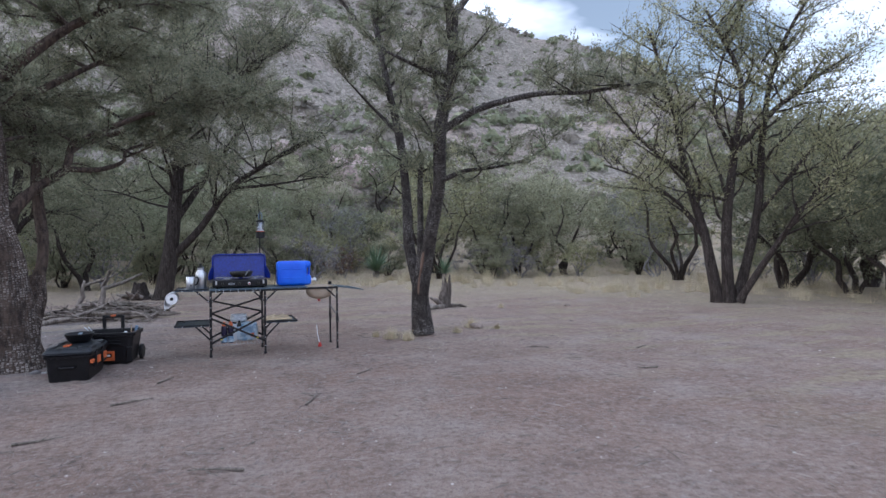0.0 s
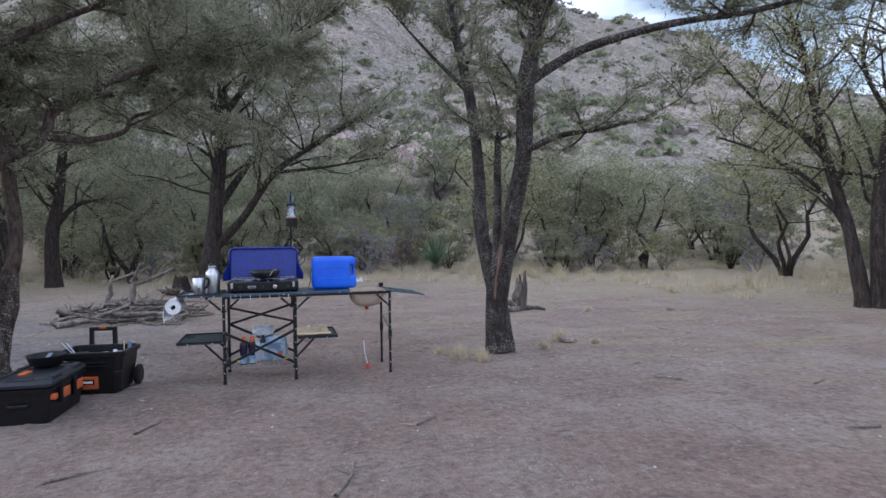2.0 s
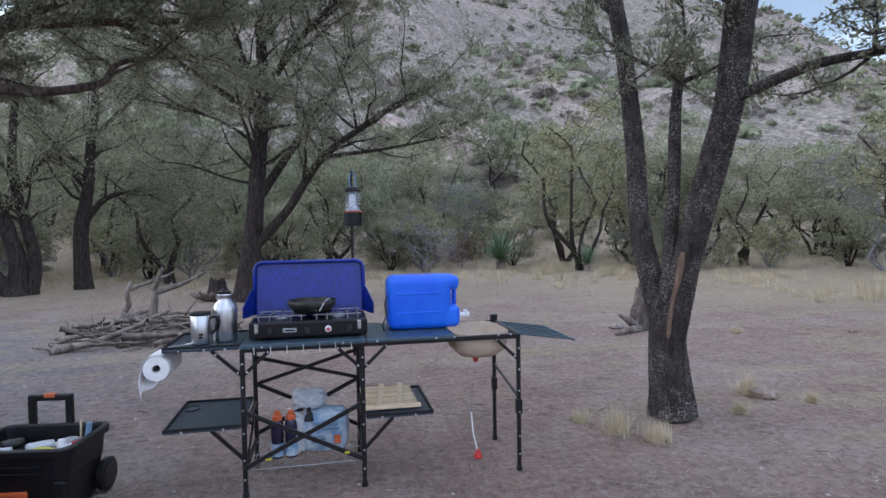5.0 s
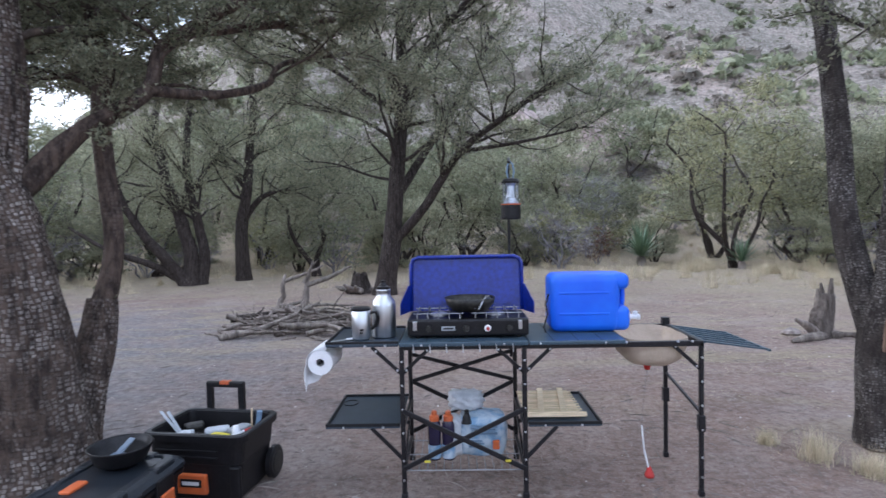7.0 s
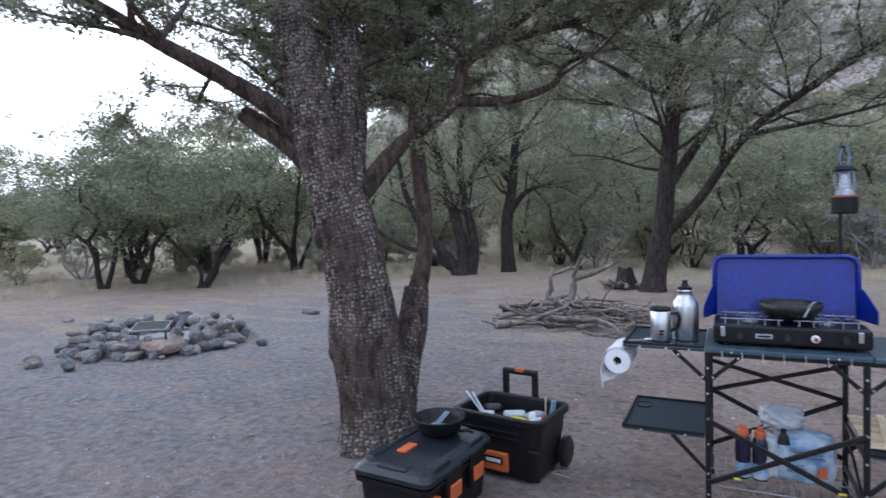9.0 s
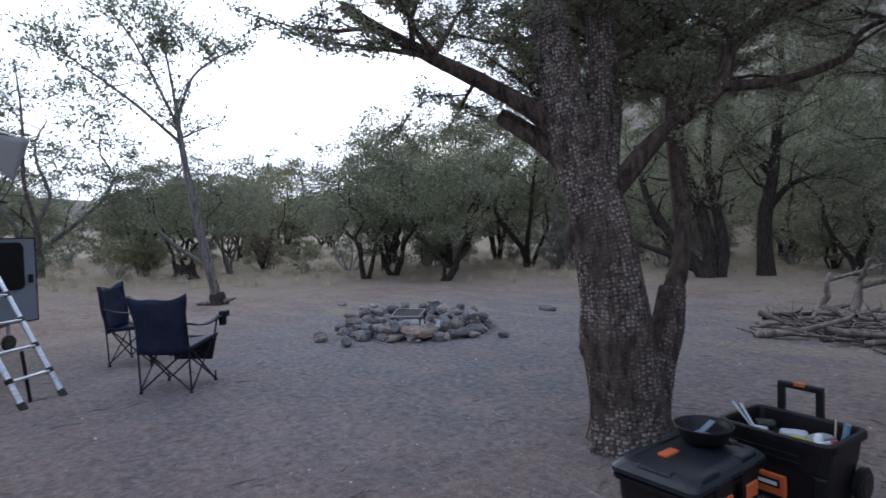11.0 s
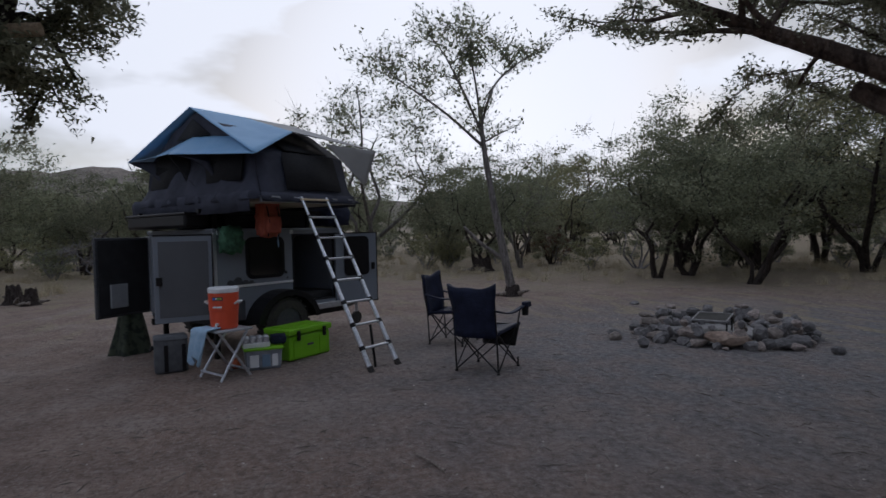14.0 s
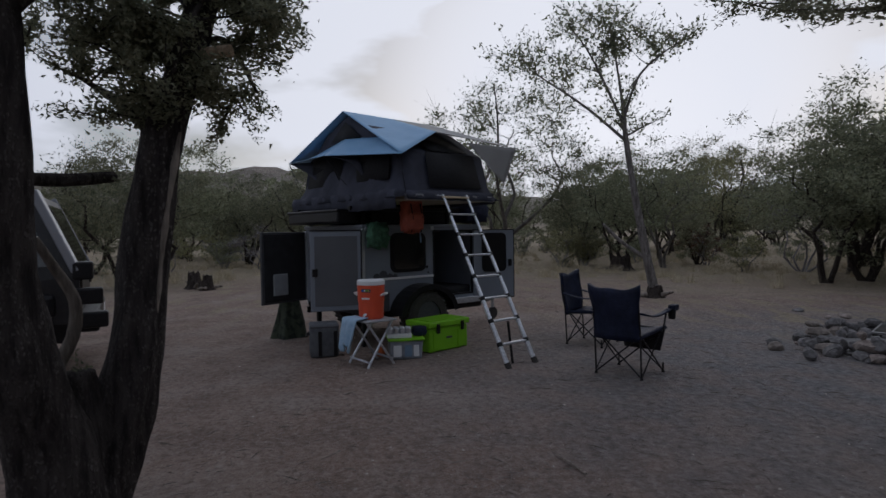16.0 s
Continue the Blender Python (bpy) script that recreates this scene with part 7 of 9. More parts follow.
def trailer_cargo():
    for i, (x, y, a, b, c, z, m_) in enumerate(((-0.12, 0.75, 0.30, 1.3, 0.16, 1.52, BLACK), (0.5, 0.7, 0.5, 1.1, 0.17, 1.508, DARKIN), (1.25, 0.6, 0.6, 0.9, 0.17, 1.508, DARKIN))):
        q = Matrix.Translation((*TO, 0)) @ Matrix.Rotation(radians(TR), 4, "Z") @ Vector((x, y, z))
        th = thing("cargo_box", "black cargo case under the rooftop tent", "box", "cases on the trailer roof", at=tuple(q), turn=TR)
        part("case", box_bm(-a / 2, a / 2, -b / 2, b / 2, 0, c, 0.03), m_, th)
        part("lid", box_bm(-a / 2 - 0.01, a / 2 + 0.01, -b / 2 - 0.01, b / 2 + 0.01, c - 0.02, c + 0.012, 0.01), m_, th)
    q = Matrix.Translation((*TO, 0)) @ Matrix.Rotation(radians(TR), 4, "Z") @ Vector((1.85, 0.1, 1.51))
    th = thing("duffel_bag", "dark blue-grey bag on the trailer roof", "bag", at=tuple(q), turn=TR)
    part("bag", lumpy(0.45, 0.4, 0.30, 12.0, 0.10), NAVYFAB, th, smooth=True)


def panel_bm(corners, n=10, sag=0.03, seed=0.0, thick=0.006):
    """A cloth panel between four corners that sags and creases a little."""
    a, b, c, d = [Vector(p) for p in corners]
    bm = bmesh.new()
    grid = []
    for i in range(n + 1):
        u = i / n
        row = []
        for j in range(n + 1):
            v = j / n
            p = (a * (1 - u) + b * u) * (1 - v) + (d * (1 - u) + c * u) * v
            k = 16 * u * (1 - u) * v * (1 - v)
            p.z += -sag * k + 0.012 * k * noise.noise((u * 5 + seed, v * 5, seed))
            row.append(bm.verts.new(p))
        grid.append(row)
    for i in range(n):
        for j in range(n):
            bm.faces.new((grid[i][j], grid[i + 1][j], grid[i + 1][j + 1], grid[i][j + 1]))
    return bm


def cloth_part(name, bm, material, parent, label="", thick=0.006):
    ob = part(name, bm, material, parent, label, smooth=True)
    s = ob.modifiers.new("thick", "SOLIDIFY")
    s.thickness, s.offset = thick, 0
    return ob


def rooftop_tent():
    q = Matrix.Translation((*TO, 0)) @ Matrix.Rotation(radians(TR), 4, "Z") @ Vector((0, 0, 1.77))
    th = thing("rooftop_tent", "opened slate rooftop tent with a grey-blue rainfly on the trailer", "tent", at=tuple(q), turn=TR)
    z = -1.77
    x0, x1, y0, y1 = 0.05, 1.38, -0.82, 1.60
    fl = part("tent_floor", box_bm(x0, x1, y0, y1, 0.0, 0.05, 0.01), PLY, th, "pale plywood tent floor")
    part("floor_rim", box_bm(x0 - 0.012, x1 + 0.012, y0 - 0.012, y0 + 0.02, -0.005, 0.06), ALU, th)
    # walls
    prof = [(y0 + 0.02, 0.05), (y0 + 0.16, 0.55), (-0.1, 0.90), (0.40, 1.09), (0.9, 0.90), (y1 - 0.16, 0.55), (y1 - 0.02, 0.05)]
    for (ya, za), (yb, zb) in zip(prof, prof[1:]):
        nm = "tent_wall"
        cloth_part(nm, panel_bm([(x0 + 0.02, ya, za), (x1 - 0.02, ya, za), (x1 - 0.02, yb, zb), (x0 + 0.02, yb, zb)], 8, 0.02, ya), TENT, th)
    for x, out in ((x0 + 0.02, -1), (x1 - 0.02, 1)):
        g = bmesh.new()
        ys = [p[0] for p in prof]
        zs = [p[1] for p in prof]
        rows = []
        for i in range(29):
            y = y0 + 0.02 + (y1 - y0 - 0.04) * i / 28
            top = float(np.interp(y, ys, zs))
            row = []
            for k in range(10):
                v = k / 9
                fold = 0.018 * math.sin(i * 1.15 + 2.0 * noise.noise((i * 0.3, v * 2, 1.0))) * v ** 1.4 + 0.02 * noise.noise((y * 4, v * 4, 3.0))
                row.append(g.verts.new((x + out * (0.17 * max(0.0, v - 0.45) * 1.8 + fold), y * (1 + 0.03 * v), top + (0.02 - top) * v)))
            rows.append(row)
        for a, b in zip(rows, rows[1:]):
            for k in range(9):
                g.faces.new((a[k], b[k], b[k + 1], a[k + 1]))
        cloth_part("tent_side", g, TENT, th)
    # mesh windows
    def window(pts, off):
        g = bmesh.new()
        g.faces.new([g.verts.new(Vector(p) + Vector(off)) for p in pts])
        cloth_part("mesh_window", g, NETTING, th, "black mesh window", 0.01)
    window([(x0 + 0.36, y0 + 0.055, 0.15), (x1 - 0.16, y0 + 0.055, 0.15), (x1 - 0.20, y0 + 0.16, 0.56), (x0 + 0.38, y0 + 0.16, 0.56)], (0, -0.032, 0.0))
    window([(x0 + 0.45, y0 + 0.17, 0.555), (x1 - 0.28, y0 + 0.17, 0.555), (x1 - 0.35, -0.12, 0.86), (x0 + 0.5, -0.12, 0.86)], (0, -0.02, 0.03))
    def arch(ya, yb, za, zb):
        g = bmesh.new()
        pts = [(ya, za), (yb, za)] + [((ya + yb) / 2 + (yb - ya) / 2 * math.cos(a) * 0.94, zb - 0.20 + 0.20 * math.sin(a)) for a in (math.pi * k / 12 for k in range(13))]
        g.faces.new([g.verts.new((x0 + 0.02 - 0.10 * max(0.0, 1 - zz / 0.50) - 0.035, y, zz)) for y, zz in pts])
        cloth_part("mesh_window", g, NETTING, th, "black arched mesh window, widened over the awning's shade", 0.01)
    # arches drawn wide so the black mesh also stands for shade under the awning
    arch(-0.58, 0.26, 0.24, 0.68)
    arch(0.44, 1.30, 0.24, 0.68)
    window([(x0, 0.05, 0.80), (x0, 0.40, 1.02), (x0, 0.75, 0.80)], (-0.006, 0, 0))
    # drape along the floor edge
    def skirt(a, b, drop, n=18):
        g = bmesh.new()
        a, b = Vector(a), Vector(b)
        side = (b - a).cross(Vector((0, 0, 1))).normalized()
        rows = []
        for i in range(n + 1):
            p = a.lerp(b, i / n)
            w = 0.022 * math.sin(i * 1.7) + 0.02 * noise.noise((i * 0.6, drop * 9, 0))
            d = drop * (1 + 0.15 * noise.noise((i * 0.3, 4, drop)))
            rows.append([g.verts.new(p + side * (-0.01 + w * 0.3) + Vector((0, 0, 0.05))), g.verts.new(p + side * (0.012 + w)), g.verts.new(p + side * (0.03 - w) + Vector((0, 0, -d)))])
        for r, s in zip(rows, rows[1:]):
            for k in range(2):
                g.faces.new((r[k], s[k], s[k + 1], r[k + 1]))
        cloth_part("skirt", g, TENT, th)
    skirt((x0 - 0.13, y1, 0.06), (x0 - 0.13, y0 - 0.01, 0.06), 0.17, 34)
    skirt((x0 - 0.01, y0 - 0.01, 0.05), (x1 + 0.01, y0 - 0.01, 0.05), 0.05)
    skirt((x1 + 0.01, y0 - 0.01, 0.05), (x1 + 0.01, y1, 0.05), 0.08)
    # rainfly
    R0, R1 = (x0 - 0.04, 0.40, 1.15), (x1 + 0.06, 0.40, 1.13)
    FL, FM, FR = (-0.10, -0.95, 0.47), (0.66, -0.62, 0.82), (1.44, -1.18, 0.62)
    BL, BR = (-0.08, 1.72, 0.62), (1.46, 1.72, 0.62)
    LM = (-0.26, 0.42, 0.58)
    fly = cloth_part("rainfly", panel_bm([R0, tuple((Vector(R0) + Vector(R1)) / 2), FM, FL], 12, 0.03, 1.0), FLY, th)
    cloth_part("fly_panel", panel_bm([tuple((Vector(R0) + Vector(R1)) / 2), R1, FR, FM], 12, 0.03, 2.0), FLYUNDER, fly)
    cloth_part("fly_panel", panel_bm([R0, R1, BR, BL], 12, 0.04, 3.0), FLY, fly)
    cloth_part("side_awning", panel_bm([(x0 + 0.01, -0.45, 0.72), (x0 + 0.01, 0.40, 0.82), LM, FL], 10, 0.03, 4.0), FLY, fly)
    cloth_part("side_awning", panel_bm([(x0 + 0.01, 0.40, 0.82), (x0 + 0.01, 1.35, 0.66), BL, LM], 10, 0.03, 5.0), FLY, fly)
    cloth_part("side_drop", panel_bm([LM, (x0 - 0.02, 0.1, 0.60), (x0 - 0.03, -0.12, 0.16), (x0 - 0.06, 0.0, 0.50)], 8, 0.0, 6.0), TENT, fly)
    cloth_part("side_drop", panel_bm([BL, (x0 + 0.0, 1.25, 0.60), (x0 - 0.02, 0.95, 0.12), (x0 - 0.05, 1.1, 0.4)], 8, 0.0, 7.0), TENT, fly)
    cloth_part("front_flap", panel_bm([(0.98, -0.80, 0.70), FR, (1.40, -1.02, 0.20), (1.20, -0.95, 0.42)], 8, 0.0, 8.0), FLYUNDER, fly)
    for a, b in (((x0, 0.2, 0.10), LM), ((0.05, y0, 0.08), FL), ((x1, y0, 0.05), FR), ((x0, y1 - 0.1, 0.05), BL), ((x0, 1.3, -0.02), BL), ((1.40, -1.02, 0.20), (1.36, y0, -0.10))):
        part("pole", tube_bm([a, tuple((Vector(a) + Vector(b)) / 2 + Vector((-0.02, -0.01, -0.01))), b], 0.004, 6), FRAME, th)
    return th


def ladder():
    m = Matrix.Translation((*TO, 0)) @ Matrix.Rotation(radians(TR), 4, "Z")
    f = m @ Vector((0.735, -1.875, 0))
    th = thing("ladder", "silver telescoping ladder leaning on the tent floor", "ladder", at=(f.x, f.y, 0), turn=TR)
    top = Vector((0, 1.02, 1.83))
    n = 8
    for s in (-1, 1):
        for i in range(n):
            a, b = top * (i / n), top * ((i + 1) / n)
            x0 = s * (0.205 - 0.003 * i)
            r = 0.026 - 0.0016 * i
            st = part("stile", tube_bm([(x0, a.y, a.z), (x0, b.y, b.z)], r, 10), ALU, th)
            if i:
                part("collar", tube_bm([(x0, a.y - 0.01, a.z - 0.018), (x0, a.y + 0.012, a.z + 0.02)], r + 0.008, 10), BLACK, st)
        part("foot", tube_bm([(s * 0.205, -0.004, -0.002), (s * 0.205, 0.03, 0.055)], 0.033, 10), RUBBER, th)
    for i in range(1, n + 1):
        p = top * ((i - 0.0) / n) if i < n else top * 0.985
        part("rung", bar_bm((-0.2, p.y, p.z), (0.2, p.y, p.z), 0.045, 0.022, bevel=0.004), ALU if i < n else BAMBOO, th)
    part("strap", bar_bm((0.02, 0.22, 0.44), (0.0, 0.14, 0.0), 0.03, 0.004), BLACK, th)
    return th


def hung_bags():
    m = Matrix.Translation((*TO, 0)) @ Matrix.Rotation(radians(TR), 4, "Z")
    q = m @ Vector((0.42, -0.42, 1.38))
    th = thing("backpack", "rust-orange backpack hanging under the tent floor", "backpack", at=tuple(q), turn=TR)
    part("pack", lumpy(0.23, 0.17, 0.42, 4.0, 0.16), RUST, th, smooth=True)
    part("front_pocket", lumpy(0.19, 0.08, 0.20, 6.0, 0.10), RUST, th, smooth=True).location = (0.0, -0.10, 0.04)
    for x in (-0.07, 0.07):
        part("strap", tube_bm([(x, -0.09, 0.36), (x, -0.135, 0.2), (x, -0.10, 0.02)], 0.008, 6), BLACK, th)
    part("hanging_loop", tube_bm([(0.0, 0, 0.38), (0.0, 0.0, 0.42)], 0.006, 6), BLACK, th)
    part("loose_strap", tube_bm([(0.12, -0.02, 0.05), (0.13, -0.02, -0.10)], 0.008, 5), SLATEBLUE, th)
    q = m @ Vector((0.16, -0.10, 1.20))
    th = thing("stuff_sack", "green and teal bag hanging at the trailer corner", "bag", at=tuple(q), turn=TR)
    part("sack", lumpy(0.24, 0.12, 0.28, 9.0, 0.38), GREENFAB, th, smooth=True)
    part("cord", tube_bm([(0, 0, 0.28), (0, 0.06, 0.45)], 0.005, 6), BLACK, th)


def camp_chair(x, y, facing, label):
    """A folding arm chair; facing: the way the sitter looks, in degrees."""
    th = thing("camp_chair", label, "chair", "folding chairs by the fire ring", at=(x, y, 0), turn=facing - 90)
    hw, hd = 0.235, 0.225
    for s in (-1, 1):
        part("rear_leg", tube_bm([(s * hw, -hd, 0), (s * hw, -hd - 0.022, 0.40), (s * hw, -hd - 0.070, 0.85)], 0.009, 8), FRAME, th)
        part("front_post", tube_bm([(s * hw, hd, 0), (s * hw, hd, 0.10)], 0.009, 8), FRAME, th)
        part("side_strut", tube_bm([(s * (hw + 0.004), -hd, 0.03), (s * (hw + 0.004), hd - 0.02, 0.44)], 0.008, 6), FRAME, th)
        part("side_strut", tube_bm([(s * (hw - 0.012), hd, 0.03), (s * (hw - 0.012), -hd, 0.42)], 0.008, 6), FRAME, th)
        part("arm_post", tube_bm([(s * (hw + 0.01), hd - 0.02, 0.42), (s * (hw + 0.03), hd + 0.02, 0.62)], 0.009, 8), FRAME, th)
        g = bmesh.new()
        rows = []
        for k in range(9):
            v = k / 8
            yy, zz = -hd - 0.04 + (2 * hd + 0.10) * v, 0.63 - 0.045 * math.sin(math.pi * v) - 0.01 * v
            rows.append([g.verts.new((s * (hw + 0.01 + 0.03 * v) + dx, yy, zz)) for dx in (-0.026, 0.0, 0.026)])
        for a, b in zip(rows, rows[1:]):
            for i in range(2):
                g.faces.new((a[i], a[i + 1], b[i + 1], b[i]))
        cloth_part("armrest", g, NAVYFAB, th, "", 0.012)
        for px, py in ((s * hw, -hd), (s * hw, hd)):
            part("foot", lathe_bm([(0, 0), (0.018, 0), (0.016, 0.02), (0, 0.02)], 10, m=Matrix.Translation((px, py, 0))), BLACK, th)
    for y_, s in ((hd, 1), (-hd, 1)):
        part("cross_strut", tube_bm([(-hw, y_, 0.02), (hw, y_ * 0.97, 0.42)], 0.008, 6), FRAME, th)
        part("cross_strut", tube_bm([(hw, y_, 0.02), (-hw, y_ * 0.97 + 0.016, 0.42)], 0.008, 6), FRAME, th)
    # cloth
    g = bmesh.new()
    rows = []
    for k in range(9):
        v = k / 8
        rows.append([])
        for i in range(9):
            u = i / 8 * 2 - 1
            yy = -hd - 0.01 - 0.05 * (1 - u * u) - 0.07 * v + 0.012 * math.sin(7 * v + 1.5 * u)
            top = max(0.0, (v - 0.6) / 0.4) ** 2
            zz = 0.36 + 0.53 * v - top * (0.045 * (1 - u * u) - 0.012 * math.sin(5 * u + facing))
            rows[-1].append(g.verts.new((u * (hw - 0.012 + 0.03 * v + 0.008 * math.sin(6 * v + 2)), yy, zz)))
    for a, b in zip(rows, rows[1:]):
        for i in range(8):
            g.faces.new((a[i], a[i + 1], b[i + 1], b[i]))
    cloth_part("backrest", g, NAVYFAB, th, "padded navy backrest", 0.035)
    g = bmesh.new()
    rows = []
    for k in range(9):
        v = k / 8
        rows.append([])
        for i in range(9):
            u = i / 8 * 2 - 1
            rows[-1].append(g.verts.new((u * (hw + 0.005), -hd - 0.03 + (2 * hd + 0.10) * v, 0.40 - 0.035 * (1 - u * u) + 0.04 * v)))
    for a, b in zip(rows, rows[1:]):
        for i in range(8):
            g.faces.new((a[i], a[i + 1], b[i + 1], b[i]))
    cloth_part("seat", g, NAVYFAB, th, "padded navy seat", 0.03)
    cloth_part("front_flap", panel_bm([(-hw, hd + 0.05, 0.43), (hw, hd + 0.05, 0.43), (hw * 0.8, hd + 0.04, 0.20), (-hw * 0.8, hd + 0.04, 0.20)], 6, 0.0, 1.0), BLACK, th, "", 0.02)
    part("cup_holder", lathe_bm([(0.0, 0.0), (0.032, 0.0), (0.042, 0.10), (0.038, 0.10), (0.030, 0.01), (0, 0.01)], 14, m=Matrix.Translation((hw + 0.05, hd + 0.09, 0.52))), BLACK, th)
    part("arm_pouch", box_bm(hw + 0.02, hw + 0.09, hd + 0.06, hd + 0.17, 0.60, 0.66, 0.012), NAVYFAB, th)
    return th


def drink_cooler():
    th = thing("folding_stool", "white folding stool with crossed aluminium legs on the dirt", "stool", at=(-6.07, 2.92, 0), turn=38)
    for s in (-1, 1):
        part("leg", tube_bm([(s * 0.19, -0.17, 0.0), (s * 0.17, 0.15, 0.47)], 0.014, 8), ALU, th)
        part("leg", tube_bm([(s * 0.165, 0.17, 0.0), (s * 0.15, -0.15, 0.47)], 0.014, 8), ALU, th)
    part("stretcher", tube_bm([(-0.19, -0.155, 0.06), (0.19, -0.155, 0.06)], 0.013, 8), ALU, th)
    part("stretcher", tube_bm([(-0.165, 0.155, 0.06), (0.165, 0.155, 0.06)], 0.013, 8), ALU, th)
    part("top", box_bm(-0.21, 0.21, -0.19, 0.19, 0.47, 0.49, 0.008), GREYPLASTIC, th)
    th = thing("drink_cooler", "orange-red round drink cooler with a white lid and tap", "cooler", at=(-6.07, 2.92, 0.491), turn=-20)
    part("barrel", lathe_bm([(0, 0), (0.125, 0), (0.13, 0.012), (0.138, 0.18), (0.142, 0.185), (0.146, 0.34), (0.146, 0.36), (0, 0.36)], 36), CORAL, th, smooth=False)
    part("lid", lathe_bm([(0.146, 0.36), (0.15, 0.366), (0.15, 0.40), (0.14, 0.412), (0, 0.414)], 36), WHITEPLASTIC, th, "white screw lid")
    part("tap", tube_bm([(0.13, 0.0, 0.055), (0.165, 0.0, 0.055), (0.17, 0.0, 0.035)], 0.012, 10), WHITEPLASTIC, th, "white push tap")
    for a in (85, -85):
        c, s = math.cos(radians(a)), math.sin(radians(a))
        part("carry_handle", tube_bm([(0.14 * c - 0.03 * s, 0.14 * s + 0.03 * c, 0.25), (0.175 * c - 0.035 * s, 0.175 * s + 0.035 * c, 0.27), (0.175 * c + 0.035 * s, 0.175 * s - 0.035 * c, 0.27), (0.14 * c + 0.03 * s, 0.14 * s - 0.03 * c, 0.25)], 0.012, 8), WHITEPLASTIC, th)
    lab = part("label_plate", box_bm(0.143, 0.1505, -0.04, 0.065, 0.29, 0.325), DARKPAINT, th, "dark label with coloured bars")
    for i, m_ in enumerate((BLUEJUG, WHITEPLASTIC, LIME, YELLOW)):
        part("bar", box_bm(0.1505, 0.1515, -0.032 + i * 0.023, -0.016 + i * 0.023, 0.30, 0.315), m_, lab)
    part("print_bar", box_bm(0.139, 0.1465, -0.04, 0.05, 0.215, 0.232), WHITEPLASTIC, th, "pale printed bar")
    th = thing("towel", "pale blue towel draped over the stool edge", "towel", at=(-5.93, 2.72, 0), turn=312.0)
    g = bmesh.new()
    rows = []
    for k in range(18):
        v = k / 17
        rows.append([])
        for i in range(11):
            u = i / 10 - 0.5
            if v < 0.35:
                p = (-0.13 + 0.15 * v / 0.35, u * 0.26 + 0.02 * math.sin(4 * v), 0.503 + 0.012 * abs(math.sin(i * 1.4 + 6 * v)))
            else:
                w = (v - 0.35) / 0.65
                p = (0.02 + 0.05 * w + 0.028 * math.sin(i * 1.25 + w * 1.5) * w ** 0.6, u * (0.26 - 0.10 * w) - 0.02 * w, 0.503 - (0.30 + 0.05 * math.sin(i * 0.9)) * w)
            rows[-1].append(g.verts.new(p))
    for a, b in zip(rows, rows[1:]):
        for i in range(10):
            g.faces.new((a[i], a[i + 1], b[i + 1], b[i]))
    cloth_part("cloth", g, TOWEL, th, "", 0.012)


def big_cooler():
    ax, bx = Vector((-6.51, 3.54)), Vector((-6.94, 4.0))
    mid = (ax + bx) / 2
    turn = math.degrees(math.atan2(bx.y - ax.y, bx.x - ax.x))
    th = thing("ice_chest", "lime green rotomoulded ice chest with black latches", "cooler", at=(mid.x, mid.y, 0), turn=turn)
    part("tub", box_bm(-0.315, 0.315, 0.005, 0.395, 0.0, 0.28, 0.02), LIME, th)
    lid = part("lid", box_bm(-0.335, 0.335, -0.015, 0.415, 0.285, 0.355, 0.015), LIME, th)
    part("lid_panel", box_bm(-0.27, 0.27, 0.05, 0.35, 0.354, 0.365, 0.006), LIME, lid)
    for x in (-0.2, 0.2):
        part("latch", box_bm(x - 0.022, x + 0.022, -0.035, -0.012, 0.22, 0.33, 0.006), BLACK, th, "black rubber latch")
        part("front_rib", box_bm(x - 0.06, x + 0.06, -0.006, 0.01, 0.02, 0.24, 0.008), LIME, th)
    bd = part("badge", box_bm(-0.045, 0.045, -0.004, 0.008, 0.14, 0.165, 0.003), DARKPAINT, th, "small dark badge")
    for s in (-1, 1):
        part("rope_handle", tube_bm([(s * 0.318, 0.08, 0.24), (s * 0.35, 0.12, 0.12), (s * 0.35, 0.28, 0.12), (s * 0.318, 0.32, 0.24)], 0.010, 8), BLACK, th)
    for x in (-0.26, 0.26):
        for y in (0.06, 0.34):
            part("foot", box_bm(x - 0.03, x + 0.03, y - 0.03, y + 0.03, -0.001, 0.014), BLACK, th)


